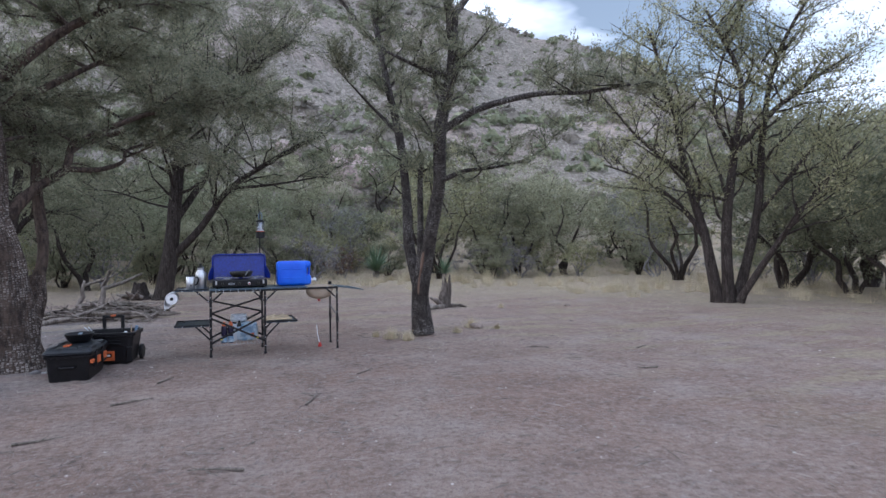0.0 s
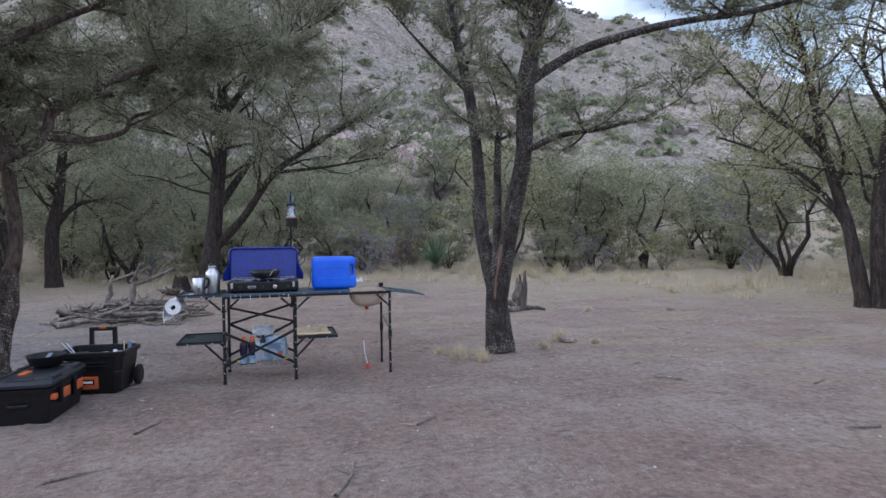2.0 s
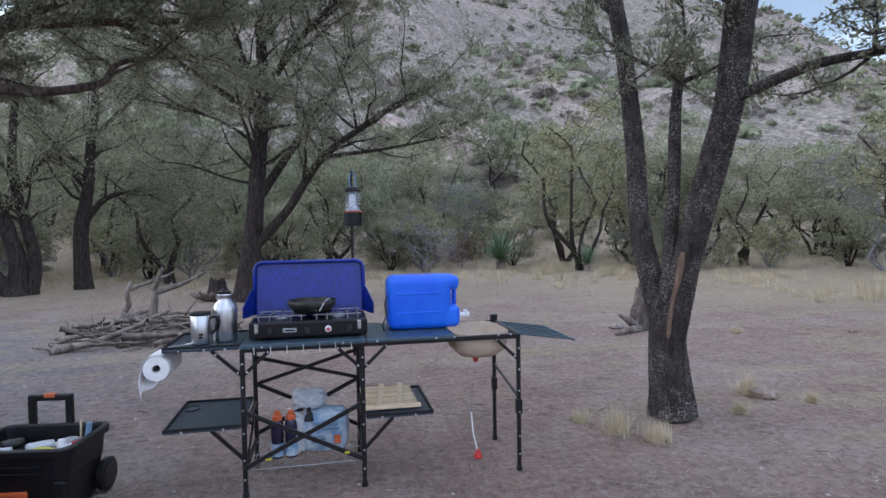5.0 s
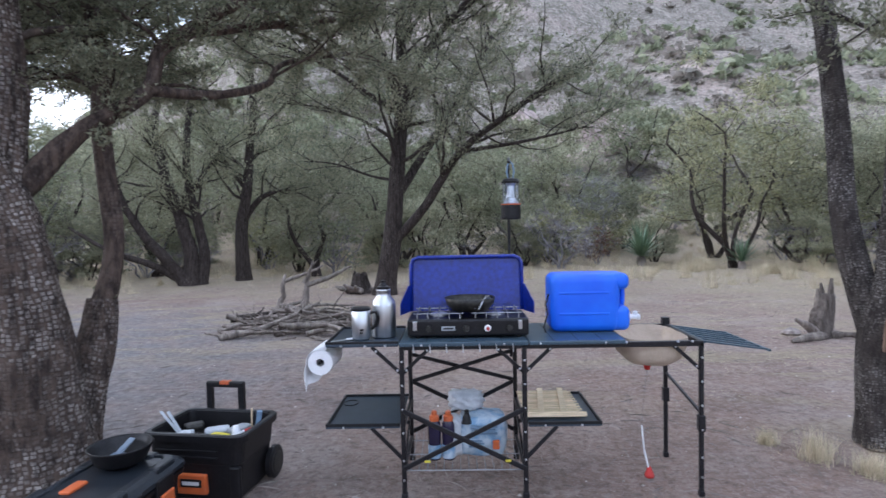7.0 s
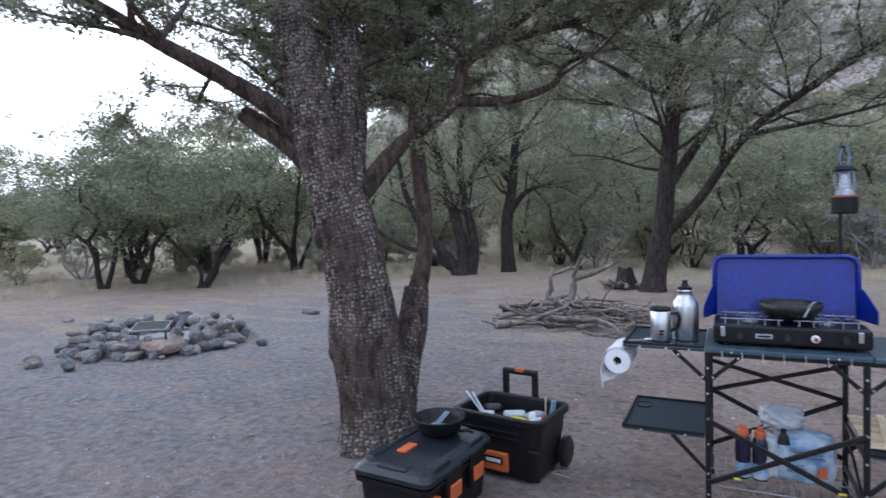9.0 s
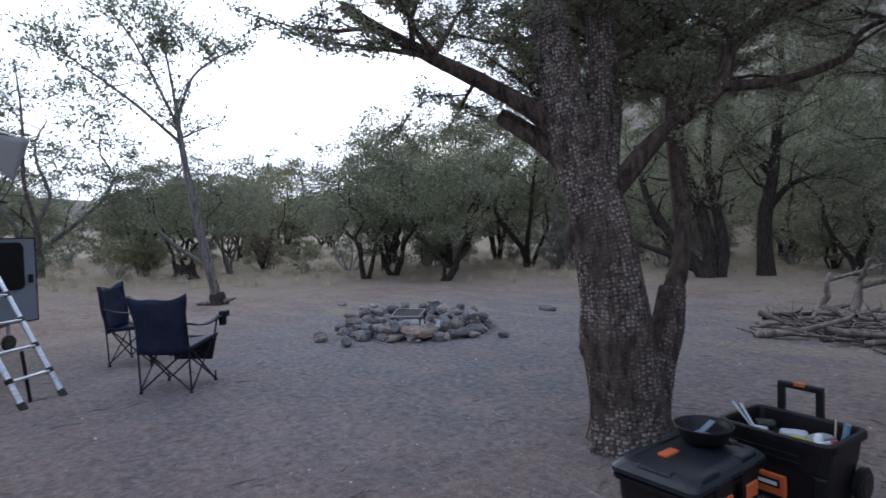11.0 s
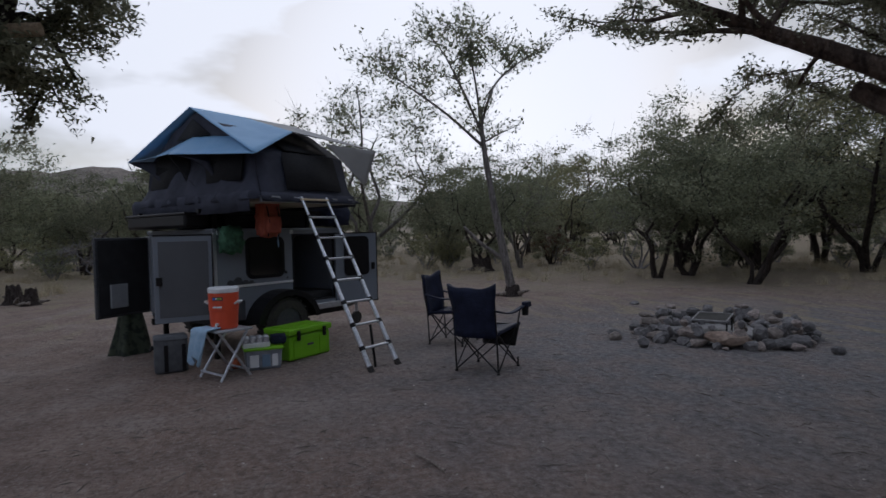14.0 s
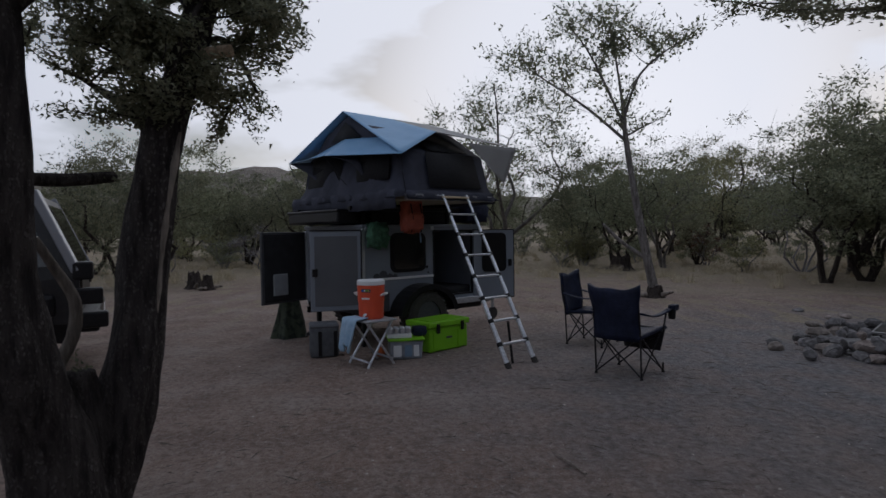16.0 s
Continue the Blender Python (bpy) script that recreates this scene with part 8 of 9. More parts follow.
def storage():
    th = thing("storage_bin", "milky plastic storage bin with a green rim", "bin", at=(-6.36, 3.26, 0), turn=100)
    g = box_bm(-0.19, 0.19, -0.14, 0.14, 0.0, 0.21, 0.015)
    for v in g.verts:
        k = 0.9 + 0.1 * v.co.z / 0.21
        v.co.x *= k
        v.co.y *= k
    part("tub", g, CLEARBIN, th)
    part("rim", box_bm(-0.205, 0.205, -0.155, 0.155, 0.205, 0.232, 0.008), LIME, th, "green plastic rim and lid")
    for x, w, m_ in ((-0.10, 0.09, WHITEPLASTIC), (0.02, 0.08, SLATEBLUE), (0.11, 0.06, WHITEPLASTIC)):
        part("content_block", box_bm(x - w / 2, x + w / 2, 0.130, 0.139, 0.03, 0.16, 0.004), m_, th)
        part("content_block", box_bm(x - w / 2, x + w / 2, -0.139, -0.130, 0.03, 0.16, 0.004), m_, th)
    th = thing("can_pack", "film-wrapped pack of silver drink cans on the bin", "cans", at=(-6.30, 3.20, 0.233), turn=100)
    for i in range(4):
        for j in range(2):
            c = part("can", lathe_bm([(0, 0), (0.028, 0), (0.032, 0.008), (0.032, 0.105), (0.026, 0.118), (0, 0.118)], 14, m=Matrix.Translation((-0.10 + i * 0.066, -0.033 + j * 0.066, 0))), ALU, th)
    part("wrap", box_bm(-0.136, 0.134, -0.07, 0.07, 0.002, 0.05, 0.004), WHITEPLASTIC, th)
    th = thing("blue_pouch", "folded navy pouch lying on the bin", "pouch", at=(-6.42, 3.42, 0.233), turn=100)
    part("pouch", lumpy(0.16, 0.14, 0.10, 5.0, 0.10), NAVYFAB, th, smooth=True)
    th = thing("soft_cooler", "upright grey soft cooler bag with a black strap", "cooler", at=(-6.50, 2.32, 0), turn=105)
    part("bag", box_bm(-0.16, 0.16, -0.13, 0.13, 0.0, 0.36, 0.035, seg=3), DARKGREYFAB, th, smooth=True)
    part("lid", box_bm(-0.165, 0.165, -0.135, 0.135, 0.33, 0.385, 0.03, seg=3), DARKGREYFAB, th, smooth=True)
    for x in (-0.05, 0.12):
        part("strap", box_bm(x - 0.02, x + 0.02, -0.139, -0.128, 0.02, 0.30, 0.003), BLACK, th)
    part("handle", tube_bm([(-0.165, -0.06, 0.27), (-0.19, -0.03, 0.24), (-0.19, 0.03, 0.24), (-0.165, 0.06, 0.27)], 0.012, 8), BLACK, th)
    th = thing("tarp_bundle", "drab mottled green tarp draped in folds behind the trailer", "tarp", at=(-7.75, 1.62, 0), turn=130)
    g = bmesh.new()
    rows = []
    for k in range(13):
        v = k / 12
        row = []
        for i in range(48):
            a = 2 * math.pi * i / 48
            w = (0.10 + 0.06 * (1 - v)) * math.sin(5 * a + 1.3 * v) + 0.06 * math.sin(11 * a - 2 * v + 1)
            r = (0.23 - 0.12 * v) * (1 + w) * (1.0 if v < 0.9 else 0.75 if v < 0.99 else 0.35)
            row.append(g.verts.new((r * math.cos(a), 0.75 * r * math.sin(a), 0.60 * v + 0.03 * v * math.sin(2 * a))))
        rows.append(row)
    for a, b in zip(rows, rows[1:]):
        for i in range(48):
            g.faces.new((a[i], a[(i + 1) % 48], b[(i + 1) % 48], b[i]))
    g.faces.new(rows[-1])
    part("tarp", g, CAMO, th, smooth=True)
    th = thing("orange_ball", "small yellow-orange ball under the stool", "ball", at=(-6.38, 2.98, 0))
    part("ball", lathe_bm([(0, 0)] + [(0.055 * math.sin(math.pi * k / 8), 0.055 - 0.055 * math.cos(math.pi * k / 8)) for k in range(1, 8)] + [(0, 0.11)], 16), ORANGE, th, smooth=True)


def suv():
    th = thing("parked_car", "dark off-road car with a pale grey roof behind the twin juniper", "car", at=(-6.4, -0.32, 0), turn=-62)
    # local x runs from the tail forward
    prof = [(0.0, 0.55), (0.0, 1.02), (0.30, 1.78), (0.55, 1.86), (2.3, 1.84), (2.95, 1.20), (4.2, 1.08), (4.3, 0.6)]
    g = bmesh.new()
    rings = []
    for y, k in ((-0.90, 0.0), (-0.84, 0.03), (0.84, 0.03), (0.90, 0.0)):
        ring = []
        for x, z in prof:
            tuck = 0.12 * max(0, z - 1.1) if abs(y) > 0.83 else 0.0
            ring.append(g.verts.new((x, y - math.copysign(tuck, y), z + k)))
        rings.append(ring)
    for a, b in zip(rings, rings[1:]):
        for i in range(len(prof)):
            j = (i + 1) % len(prof)
            g.faces.new((a[i], a[j], b[j], b[i]))
    g.faces.new(list(reversed(rings[0]))), g.faces.new(rings[-1])
    bmesh.ops.recalc_face_normals(g, faces=g.faces)
    body = part("body", g, CARDARK, th)
    part("roof_panel", box_bm(0.5, 2.3, -0.74, 0.74, 1.87, 1.92, 0.03), SHADEDWHITE, th, "white roof panel")
    for sy in (-1, 1):
        part("roof_pillar", bar_bm((0.02, sy * 0.86, 1.06), (0.36, sy * 0.79, 1.86), 0.10, 0.08, bevel=0.01), SHADEDWHITE, th)
    for s in (-1, 1):
        for x0, x1 in ((0.42, 1.15), (1.22, 1.85)):
            g = bmesh.new()
            vs = [g.verts.new(p) for p in ((x0 - 0.2 if x0 < 1 else x0, s * 0.905, 1.12), (x1, s * 0.905, 1.12), (x1, s * 0.835, 1.70), (x0, s * 0.835, 1.70))]
            f = g.faces.new(vs)
            ex = bmesh.ops.extrude_face_region(g, geom=[f])
            bmesh.ops.translate(g, vec=(0, -s * 0.03, 0), verts=[v for v in ex["geom"] if isinstance(v, bmesh.types.BMVert)])
            bmesh.ops.recalc_face_normals(g, faces=g.faces)
            part("side_window", g, DARKGLASS, th)
        part("fender", box_bm(0.2, 1.15, s * 0.88 - 0.08, s * 0.88 + 0.08, 0.62, 0.86, 0.05), BLACK, th)
        part("fender", box_bm(3.2, 4.15, s * 0.88 - 0.08, s * 0.88 + 0.08, 0.62, 0.86, 0.05), BLACK, th)
        part("tail_light", box_bm(-0.02, 0.02, s * 0.80 - 0.04, s * 0.80 + 0.04, 0.84, 0.98, 0.01), DARKGLASS, th)
        for x in (0.67, 3.65):
            wheel_part("wheel", th, Matrix.Translation((x, s * 0.80, 0.39)) @ Matrix.Rotation(radians(90 * (1 if s < 0 else -1)), 4, "X"), 0.39, 0.26)
    g = bmesh.new()
    g.faces.new([g.verts.new(p) for p in ((0.03, -0.68, 1.12), (0.03, 0.68, 1.12), (0.27, 0.62, 1.72), (0.27, -0.62, 1.72))])
    ex = bmesh.ops.extrude_face_region(g, geom=g.faces[:])
    bmesh.ops.translate(g, vec=(-0.02, 0, 0.01), verts=[v for v in ex["geom"] if isinstance(v, bmesh.types.BMVert)])
    bmesh.ops.recalc_face_normals(g, faces=g.faces)
    part("rear_window", g, DARKGLASS, th)
    part("bumper", box_bm(-0.16, 0.02, -0.85, 0.85, 0.45, 0.66, 0.03), BLACK, th)
    for y, z0, z1, d in ((0.86, 0.98, 1.16, 0.12), (0.90, 0.74, 0.90, 0.20), (0.88, 0.50, 0.66, 0.24)):
        part("tail_block", box_bm(-d, 0.06, y - 0.10, y + 0.05, z0, z1, 0.02), BLACK, th, "black tail lamp guard")
    part("chassis", box_bm(0.1, 4.2, -0.78, 0.78, 0.35, 0.58), BLACK, th)
    part("plate_bar", box_bm(-0.165, -0.16, -0.6, -0.3, 0.50, 0.61), WHITEPLASTIC, th)
    return th


trailer()
trailer_cargo()
rooftop_tent()
ladder()
hung_bags()
camp_chair(-5.49, 5.51, 134, "navy folding camp chair with its back to the clearing")
camp_chair(-6.98, 5.55, 50, "navy folding camp chair turned towards the fire ring")
drink_cooler()
big_cooler()
storage()
suv()
# ---- fire ring, wood, plants, litter ----
STONE = mat("grey_field_stone", (0.12, 0.115, 0.117), (0.235, 0.222, 0.22), scale=5, rough=0.9, bump=0.6, bump_scale=18, fine=5, vary=0.28)
STONEWARM = mat("warm_field_stone", (0.22, 0.182, 0.16), (0.31, 0.265, 0.24), scale=5, rough=0.9, bump=0.6, bump_scale=18, fine=5, vary=0.2)
STRAW = mat("dry_straw", (0.41, 0.345, 0.220), (0.58, 0.50, 0.350), scale=1.5, rough=0.85, vary=0.3)
YUCCA = mat("yucca_blade", (0.10, 0.16, 0.09), (0.16, 0.23, 0.14), scale=3, rough=0.6, vary=0.2)
LITTER = mat("bark_litter", (0.15, 0.125, 0.11), (0.32, 0.28, 0.245), scale=3, rough=0.9, vary=0.35)
ASH = mat("pale_ash", (0.20, 0.195, 0.19), (0.29, 0.28, 0.275), scale=7, rough=1.0, bump=0.4, fine=5)

GREYBROWN = bark_mat("weathered_stump", (0.05, 0.04, 0.034), (0.15, 0.125, 0.108), (0.26, 0.235, 0.21), plate=60, amount=0.5)
BROWNSTONE = mat("brown_field_stone", (0.22, 0.15, 0.115), (0.34, 0.26, 0.21), scale=5, rough=0.9, bump=0.6, bump_scale=18, fine=5)


def stone_bm(rng, sx, sy, sz):
    bm = bmesh.new()
    bmesh.ops.create_icosphere(bm, subdivisions=2, radius=1.0)
    o = Vector((rng.uniform(0, 50), rng.uniform(0, 50), rng.uniform(0, 50)))
    cuts = [Vector((rng.gauss(0, 1), rng.gauss(0, 1), rng.gauss(0, 1))).normalized() for _ in range(10)]
    for v in bm.verts:
        d = v.co.normalized()
        r = 1 + 0.16 * noise.noise(d * 1.6 + o) + 0.05 * noise.noise(d * 5 + o)
        for c in cuts:
            k = d.dot(c)
            if k > 0.1:
                r = min(r, 0.64 / k)
        v.co = Vector((d.x * r * sx, d.y * r * sy, d.z * r * sz))
    return bm


def fire_ring():
    rng = random.Random(21)
    th = thing("fire_ring", "broad ring of piled grey stones in ashy dirt", "fire pit", at=(-6.25, 8.92, 0))
    shapes = []
    for i in range(12):
        bm = stone_bm(rng, rng.uniform(0.125, 0.195), rng.uniform(0.095, 0.145), rng.uniform(0.08, 0.12))
        me = bpy.data.meshes.new("stone")
        bm.to_mesh(me)
        bm.free()
        me.materials.append(STONE if i % 3 else STONEWARM)
        shapes.append(me)

    def put(x, y, z, k=1.0):
        ob = new("stone", rng.choice(shapes))
        ob.parent = th
        ob.matrix_basis = pose(x, y, z, rng.uniform(-20, 20), rng.uniform(-20, 20), rng.uniform(0, 360)) @ Matrix.Diagonal((k, k, k, 1))
    for ring, (r, n, z, k) in enumerate(((0.98, 29, 0.06, 0.82), (0.86, 27, 0.13, 0.80), (0.76, 20, 0.08, 0.8), (0.82, 17, 0.20, 0.68), (1.08, 20, 0.03, 0.45), (0.66, 16, 0.05, 0.62), (0.88, 12, 0.25, 0.48))):
        for i in range(n):
            a = 2 * math.pi * (i + rng.uniform(-0.35, 0.35)) / n
            put((r + rng.gauss(0, 0.05)) * math.cos(a), (r + rng.gauss(0, 0.05)) * math.sin(a), z + rng.uniform(-0.02, 0.02), k * rng.uniform(0.75, 1.3))
    for x, y in ((-0.35, -1.33), (-0.15, -1.42), (0.35, -1.35), (1.4, 0.3), (-1.45, 0.6)):
        put(x, y, 0.04, rng.uniform(0.7, 0.95))
    big = part("stone", stone_bm(rng, 0.34, 0.15, 0.12), BROWNSTONE, th, "long warm-brown stone")
    big.matrix_basis = pose(0.74, -0.55, 0.11, 4, 3, 42)
    big2 = part("stone", stone_bm(rng, 0.22, 0.15, 0.12), STONE, th, "large grey stone")
    big2.matrix_basis = pose(-0.55, 0.80, 0.17, 4, 3, 20)
    bm = bmesh.new()
    vs = [bm.verts.new((0.85 * math.cos(2 * math.pi * i / 24), 0.85 * math.sin(2 * math.pi * i / 24), 0.02)) for i in range(24)]
    c = bm.verts.new((0, 0, 0.05))
    for i in range(24):
        bm.faces.new((vs[i], vs[(i + 1) % 24], c))
    part("ash_bed", bm, ASH, th, "pale grey ash bed")
    g = thing("fire_grate", "black steel cooking grate tilted on the fire ring stones", "grate", at=(-6.30, 8.85, 0.03), turn=38)
    tilt = Matrix.Translation((0, -0.2, 0.165)) @ Matrix.Rotation(radians(9), 4, "X")
    bm = bmesh.new()
    for i in range(15):
        x = -0.19 + i * 0.0271
        box_bm(x - 0.006, x + 0.006, 0.0, 0.34, 0.002, 0.010, m=tilt, bm=bm)
    part("grid", bm, IRON, g)
    part("mesh_plate", box_bm(-0.20, 0.20, 0.0, 0.34, -0.008, 0.0, m=tilt), IRON, g, "sooty mesh plate")
    bm = bmesh.new()
    for a, b, c, d in ((-0.21, 0.21, -0.02, 0.0), (-0.21, 0.21, 0.34, 0.355), (-0.21, -0.20, 0.0, 0.34), (0.20, 0.21, 0.0, 0.34)):
        box_bm(a, b, c, d, -0.010, 0.014, m=tilt, bm=bm)
    part("rim", bm, WIRE, g, "worn steel rim")
    for x in (-0.20, 0.20):
        part("leg", bar_bm((x, -0.18, 0.0), (x, -0.18, 0.163), 0.018, 0.018), IRON, g)
        part("leg", bar_bm((x, 0.11, 0.0), (x, 0.11, 0.207), 0.018, 0.018), IRON, g)


def stick(rng, a, b, r, name, parent, wander=0.06, forks=1, material=None):
    a, b = Vector(a), Vector(b)
    n = 8
    pts = []
    L = (b - a).length
    w = Vector((0, 0, 0))
    for i in range(n):
        w += Vector((rng.gauss(0, 1), rng.gauss(0, 1), rng.gauss(0, 0.5))) * wander * L / 4
        pts.append(a.lerp(b, i / (n - 1)) + w * math.sin(math.pi * min(1, i / (n - 1) + 0.05)))
    V, Fc = [], []
    add_tube(V, Fc, pts, [r * (1 - 0.65 * i / (n - 1)) for i in range(n)], 7, 0.2, rng.uniform(0, 99))
    for _ in range(forks):
        k = rng.randrange(2, 6)
        d = (pts[k + 1] - pts[k]).normalized() + Vector((rng.gauss(0, 0.6), rng.gauss(0, 0.6), abs(rng.gauss(0, 0.4))))
        tw = branch_line(rng, pts[k], d, L * rng.uniform(0.2, 0.4), 0.3, 0.0, 5)
        add_tube(V, Fc, tw, [r * 0.5 * (1 - 0.18 * q) for q in range(5)], 5)
    return raw_mesh(name, V, Fc, material or DEADWOOD, parent, smooth=True)


def wood_pile():
    rng = random.Random(31)
    th = thing("wood_pile", "heap of crooked grey firewood branches on bare dirt", "firewood", at=(-1.6, 11.95, 0))
    for i in range(84):
        a = rng.gauss(radians(-8), radians(32))
        L = rng.uniform(0.5, 1.5)
        cx, cy = rng.gauss(0, 0.36), rng.gauss(0.1, 0.42)
        h = max(0.03, 0.30 - 0.30 * (abs(cx) / 1.2 + abs(cy) / 1.1)) * rng.random() + 0.03
        d = Vector((math.cos(a), math.sin(a), rng.gauss(0, 0.07))) * L / 2
        p, q = Vector((cx, cy, h)) - d, Vector((cx, cy, h)) + d
        p.z, q.z = max(0.02, p.z), max(0.02, q.z)
        stick(rng, p, q, rng.choice((0.012, 0.016, 0.02, 0.028, 0.038)), "branch", th, 0.2, rng.choice((0, 1, 1, 2)))
    stick(rng, (-0.95, -0.85, 0.03), (0.1, 0.05, 0.34), 0.05, "branch", th, 0.09, 1)
    stick(rng, (-1.35, 0.55, 0.05), (-0.35, 0.75, 0.20), 0.05, "branch", th, 0.05, 1, DARKBARK)
    for k in range(14):
        x, y = rng.uniform(-0.9, 0.8), rng.uniform(-0.5, 0.6)
        stick(rng, (x, y, 0.04), (x + rng.gauss(0, 0.35), y + rng.gauss(0, 0.25), rng.uniform(0.22, 0.42)), rng.choice((0.010, 0.014, 0.02)), "branch", th, 0.22, 2)
    s = thing("driftwood_snag", "pale twisted upright snag beside the wood pile", "dead branch", at=(-2.05, 12.9, 0))
    s.scale = (0.85, 0.85, 0.78)
    stick(rng, (0.05, 0, 0), (0.18, 0.0, 0.72), 0.10, "stem", s, 0.05, 0)
    stick(rng, (0.15, 0, 0.62), (0.95, 0.2, 0.98), 0.06, "limb", s, 0.05, 1)
    stick(rng, (0.12, 0, 0.68), (0.32, -0.1, 1.12), 0.05, "limb", s, 0.12, 1)
    stick(rng, (-0.35, 0.0, 0.12), (-0.22, 0.0, 0.85), 0.07, "limb", s, 0.12, 1)
    stick(rng, (-0.24, 0, 0.72), (0.45, 0.1, 1.02), 0.04, "limb", s, 0.12, 2)
    stick(rng, (-0.3, 0.0, 0.2), (0.15, 0.05, 0.34), 0.06, "limb", s, 0.05, 0)


def stump(at, r, h, label, seed, splinters=5, bark=None, taper=1.0):
    rng = random.Random(seed)
    th = thing("tree_stump", label, "stump", at=(at[0], at[1], 0))
    n = 26
    bm = bmesh.new()
    rows = []
    for k, (zz, f) in enumerate(((-0.03, 1.55), (0.06, 1.2), (0.25, 1.0), (0.6, 0.93), (0.85, 0.88), (1.0, 0.8))):
        row = []
        for i in range(n):
            a = 2 * math.pi * i / n
            jag = (1 + 0.22 * noise.noise((math.cos(a) * 1.6 + seed, math.sin(a) * 1.6, 0))) if k >= 4 else 1
            rr = r * f * (1 - (1 - taper) * max(0.0, zz)) * (1 + 0.18 * noise.noise((math.cos(a) * 1.8, math.sin(a) * 1.8 + seed, zz * 1.5)) + 0.06 * math.sin(a * 9 + seed))
            row.append(bm.verts.new((rr * math.cos(a), rr * math.sin(a), zz * h * jag if k else zz)))
        rows.append(row)
    c = bm.verts.new((0, 0, h * 0.7))
    for a, b in zip(rows, rows[1:]):
        for i in range(n):
            bm.faces.new((a[i], a[(i + 1) % n], b[(i + 1) % n], b[i]))
    for i in range(n):
        bm.faces.new((rows[-1][i], rows[-1][(i + 1) % n], c))
    part("stump_body", bm, bark or DARKBARK, th, smooth=False)
    for _ in range(splinters):
        a = rng.uniform(0, 6.28)
        stick(rng, (r * 0.9 * math.cos(a), r * 0.9 * math.sin(a), 0.06), (r * 2.2 * math.cos(a), r * 2.2 * math.sin(a), rng.uniform(0.02, h * 0.6)), r * 0.3, "root_splinter", th, 0.08, 0)
    return th


def broken_stump():
    th = thing("tree_stump", "broken splintered grey-brown stump by the grass edge", "stump", at=(4.58, 10.75, 0))
    for name, pts, r0, r1, m_ in (("stump_body", [(0, 0, -0.04), (0.01, 0.01, 0.18), (0.05, 0.02, 0.36), (0.06, 0.02, 0.50)], 0.15, 0.085, GREYBROWN),
                                  ("split_shard", [(0.03, -0.03, 0.10), (0.10, 0.0, 0.40), (0.13, 0.02, 0.68)], 0.075, 0.012, GREYBROWN),
                                  ("split_shard", [(-0.05, 0.0, 0.10), (-0.03, 0.01, 0.36), (-0.02, 0.03, 0.56)], 0.065, 0.010, DEADWOOD),
                                  ("split_shard", [(0.02, 0.05, 0.2), (0.05, 0.06, 0.45), (0.04, 0.07, 0.62)], 0.05, 0.008, GREYBROWN),
                                  ("root_splinter", [(-0.08, -0.05, 0.05), (-0.22, -0.12, 0.16), (-0.38, -0.16, 0.24)], 0.07, 0.02, DEADWOOD),
                                  ("root_splinter", [(-0.05, -0.10, 0.03), (-0.30, -0.22, 0.04), (-0.50, -0.30, 0.02)], 0.06, 0.02, DEADWOOD),
                                  ("root_splinter", [(0.08, -0.06, 0.04), (0.26, -0.14, 0.05), (0.42, -0.16, 0.01)], 0.05, 0.015, GREYBROWN)):
        V, Fc = [], []
        n = 10
        add_tube(V, Fc, smooth_line(pts, n), [r0 + (r1 - r0) * i / (n - 1) for i in range(n)], 11, 0.45, r0 * 70)
        raw_mesh(name, V, Fc, m_, th)


def yucca(x, y, h, n, seed):
    rng = random.Random(seed)
    th = thing("yucca", "spiky grey-green yucca in dry grass", "plant", "yuccas at the wood edge", at=(x, y, ground_z(x, y)))
    V, Fc = [], []
    for i in range(n):
        a, el = rng.uniform(0, 6.28), radians(rng.uniform(5, 80))
        L = h * rng.uniform(0.75, 1.1)
        d = Vector((math.cos(a) * math.cos(el), math.sin(a) * math.cos(el), math.sin(el)))
        s = Vector((-math.sin(a), math.cos(a), 0)) * h * 0.022
        o = Vector((0, 0, h * 0.25))
        up = Vector((0, 0, -h * 0.01))
        b = len(V)
        V += [o - s, o + s, o + d * L * 0.55 + s * 0.9 + up, o + d * L * 0.55 - s * 0.9 + up, o + d * L + up * 6]
        Fc += [(b, b + 1, b + 2, b + 3), (b + 3, b + 2, b + 4)]
    raw_mesh("leaf_rosette", V, Fc, YUCCA, th)
    part("crown_base", lathe_bm([(h * 0.14, -0.02), (h * 0.12, h * 0.2), (h * 0.05, h * 0.3), (0, h * 0.3)], 12), LITTER, th)


def in_grass(x, y):
    """How thick the dry grass stands there, 0 to 1."""
    r = math.hypot(x + 2.6, y - 3.0) + 4.0 * noise.noise((x * 0.14, y * 0.14, 4.0))
    k = min(1.0, max(0.0, (r - 14.0) / 3.5))
    return k * min(1.0, max(0.0, 0.62 + 1.3 * noise.noise((x * 0.45, y * 0.45, 9.0))))


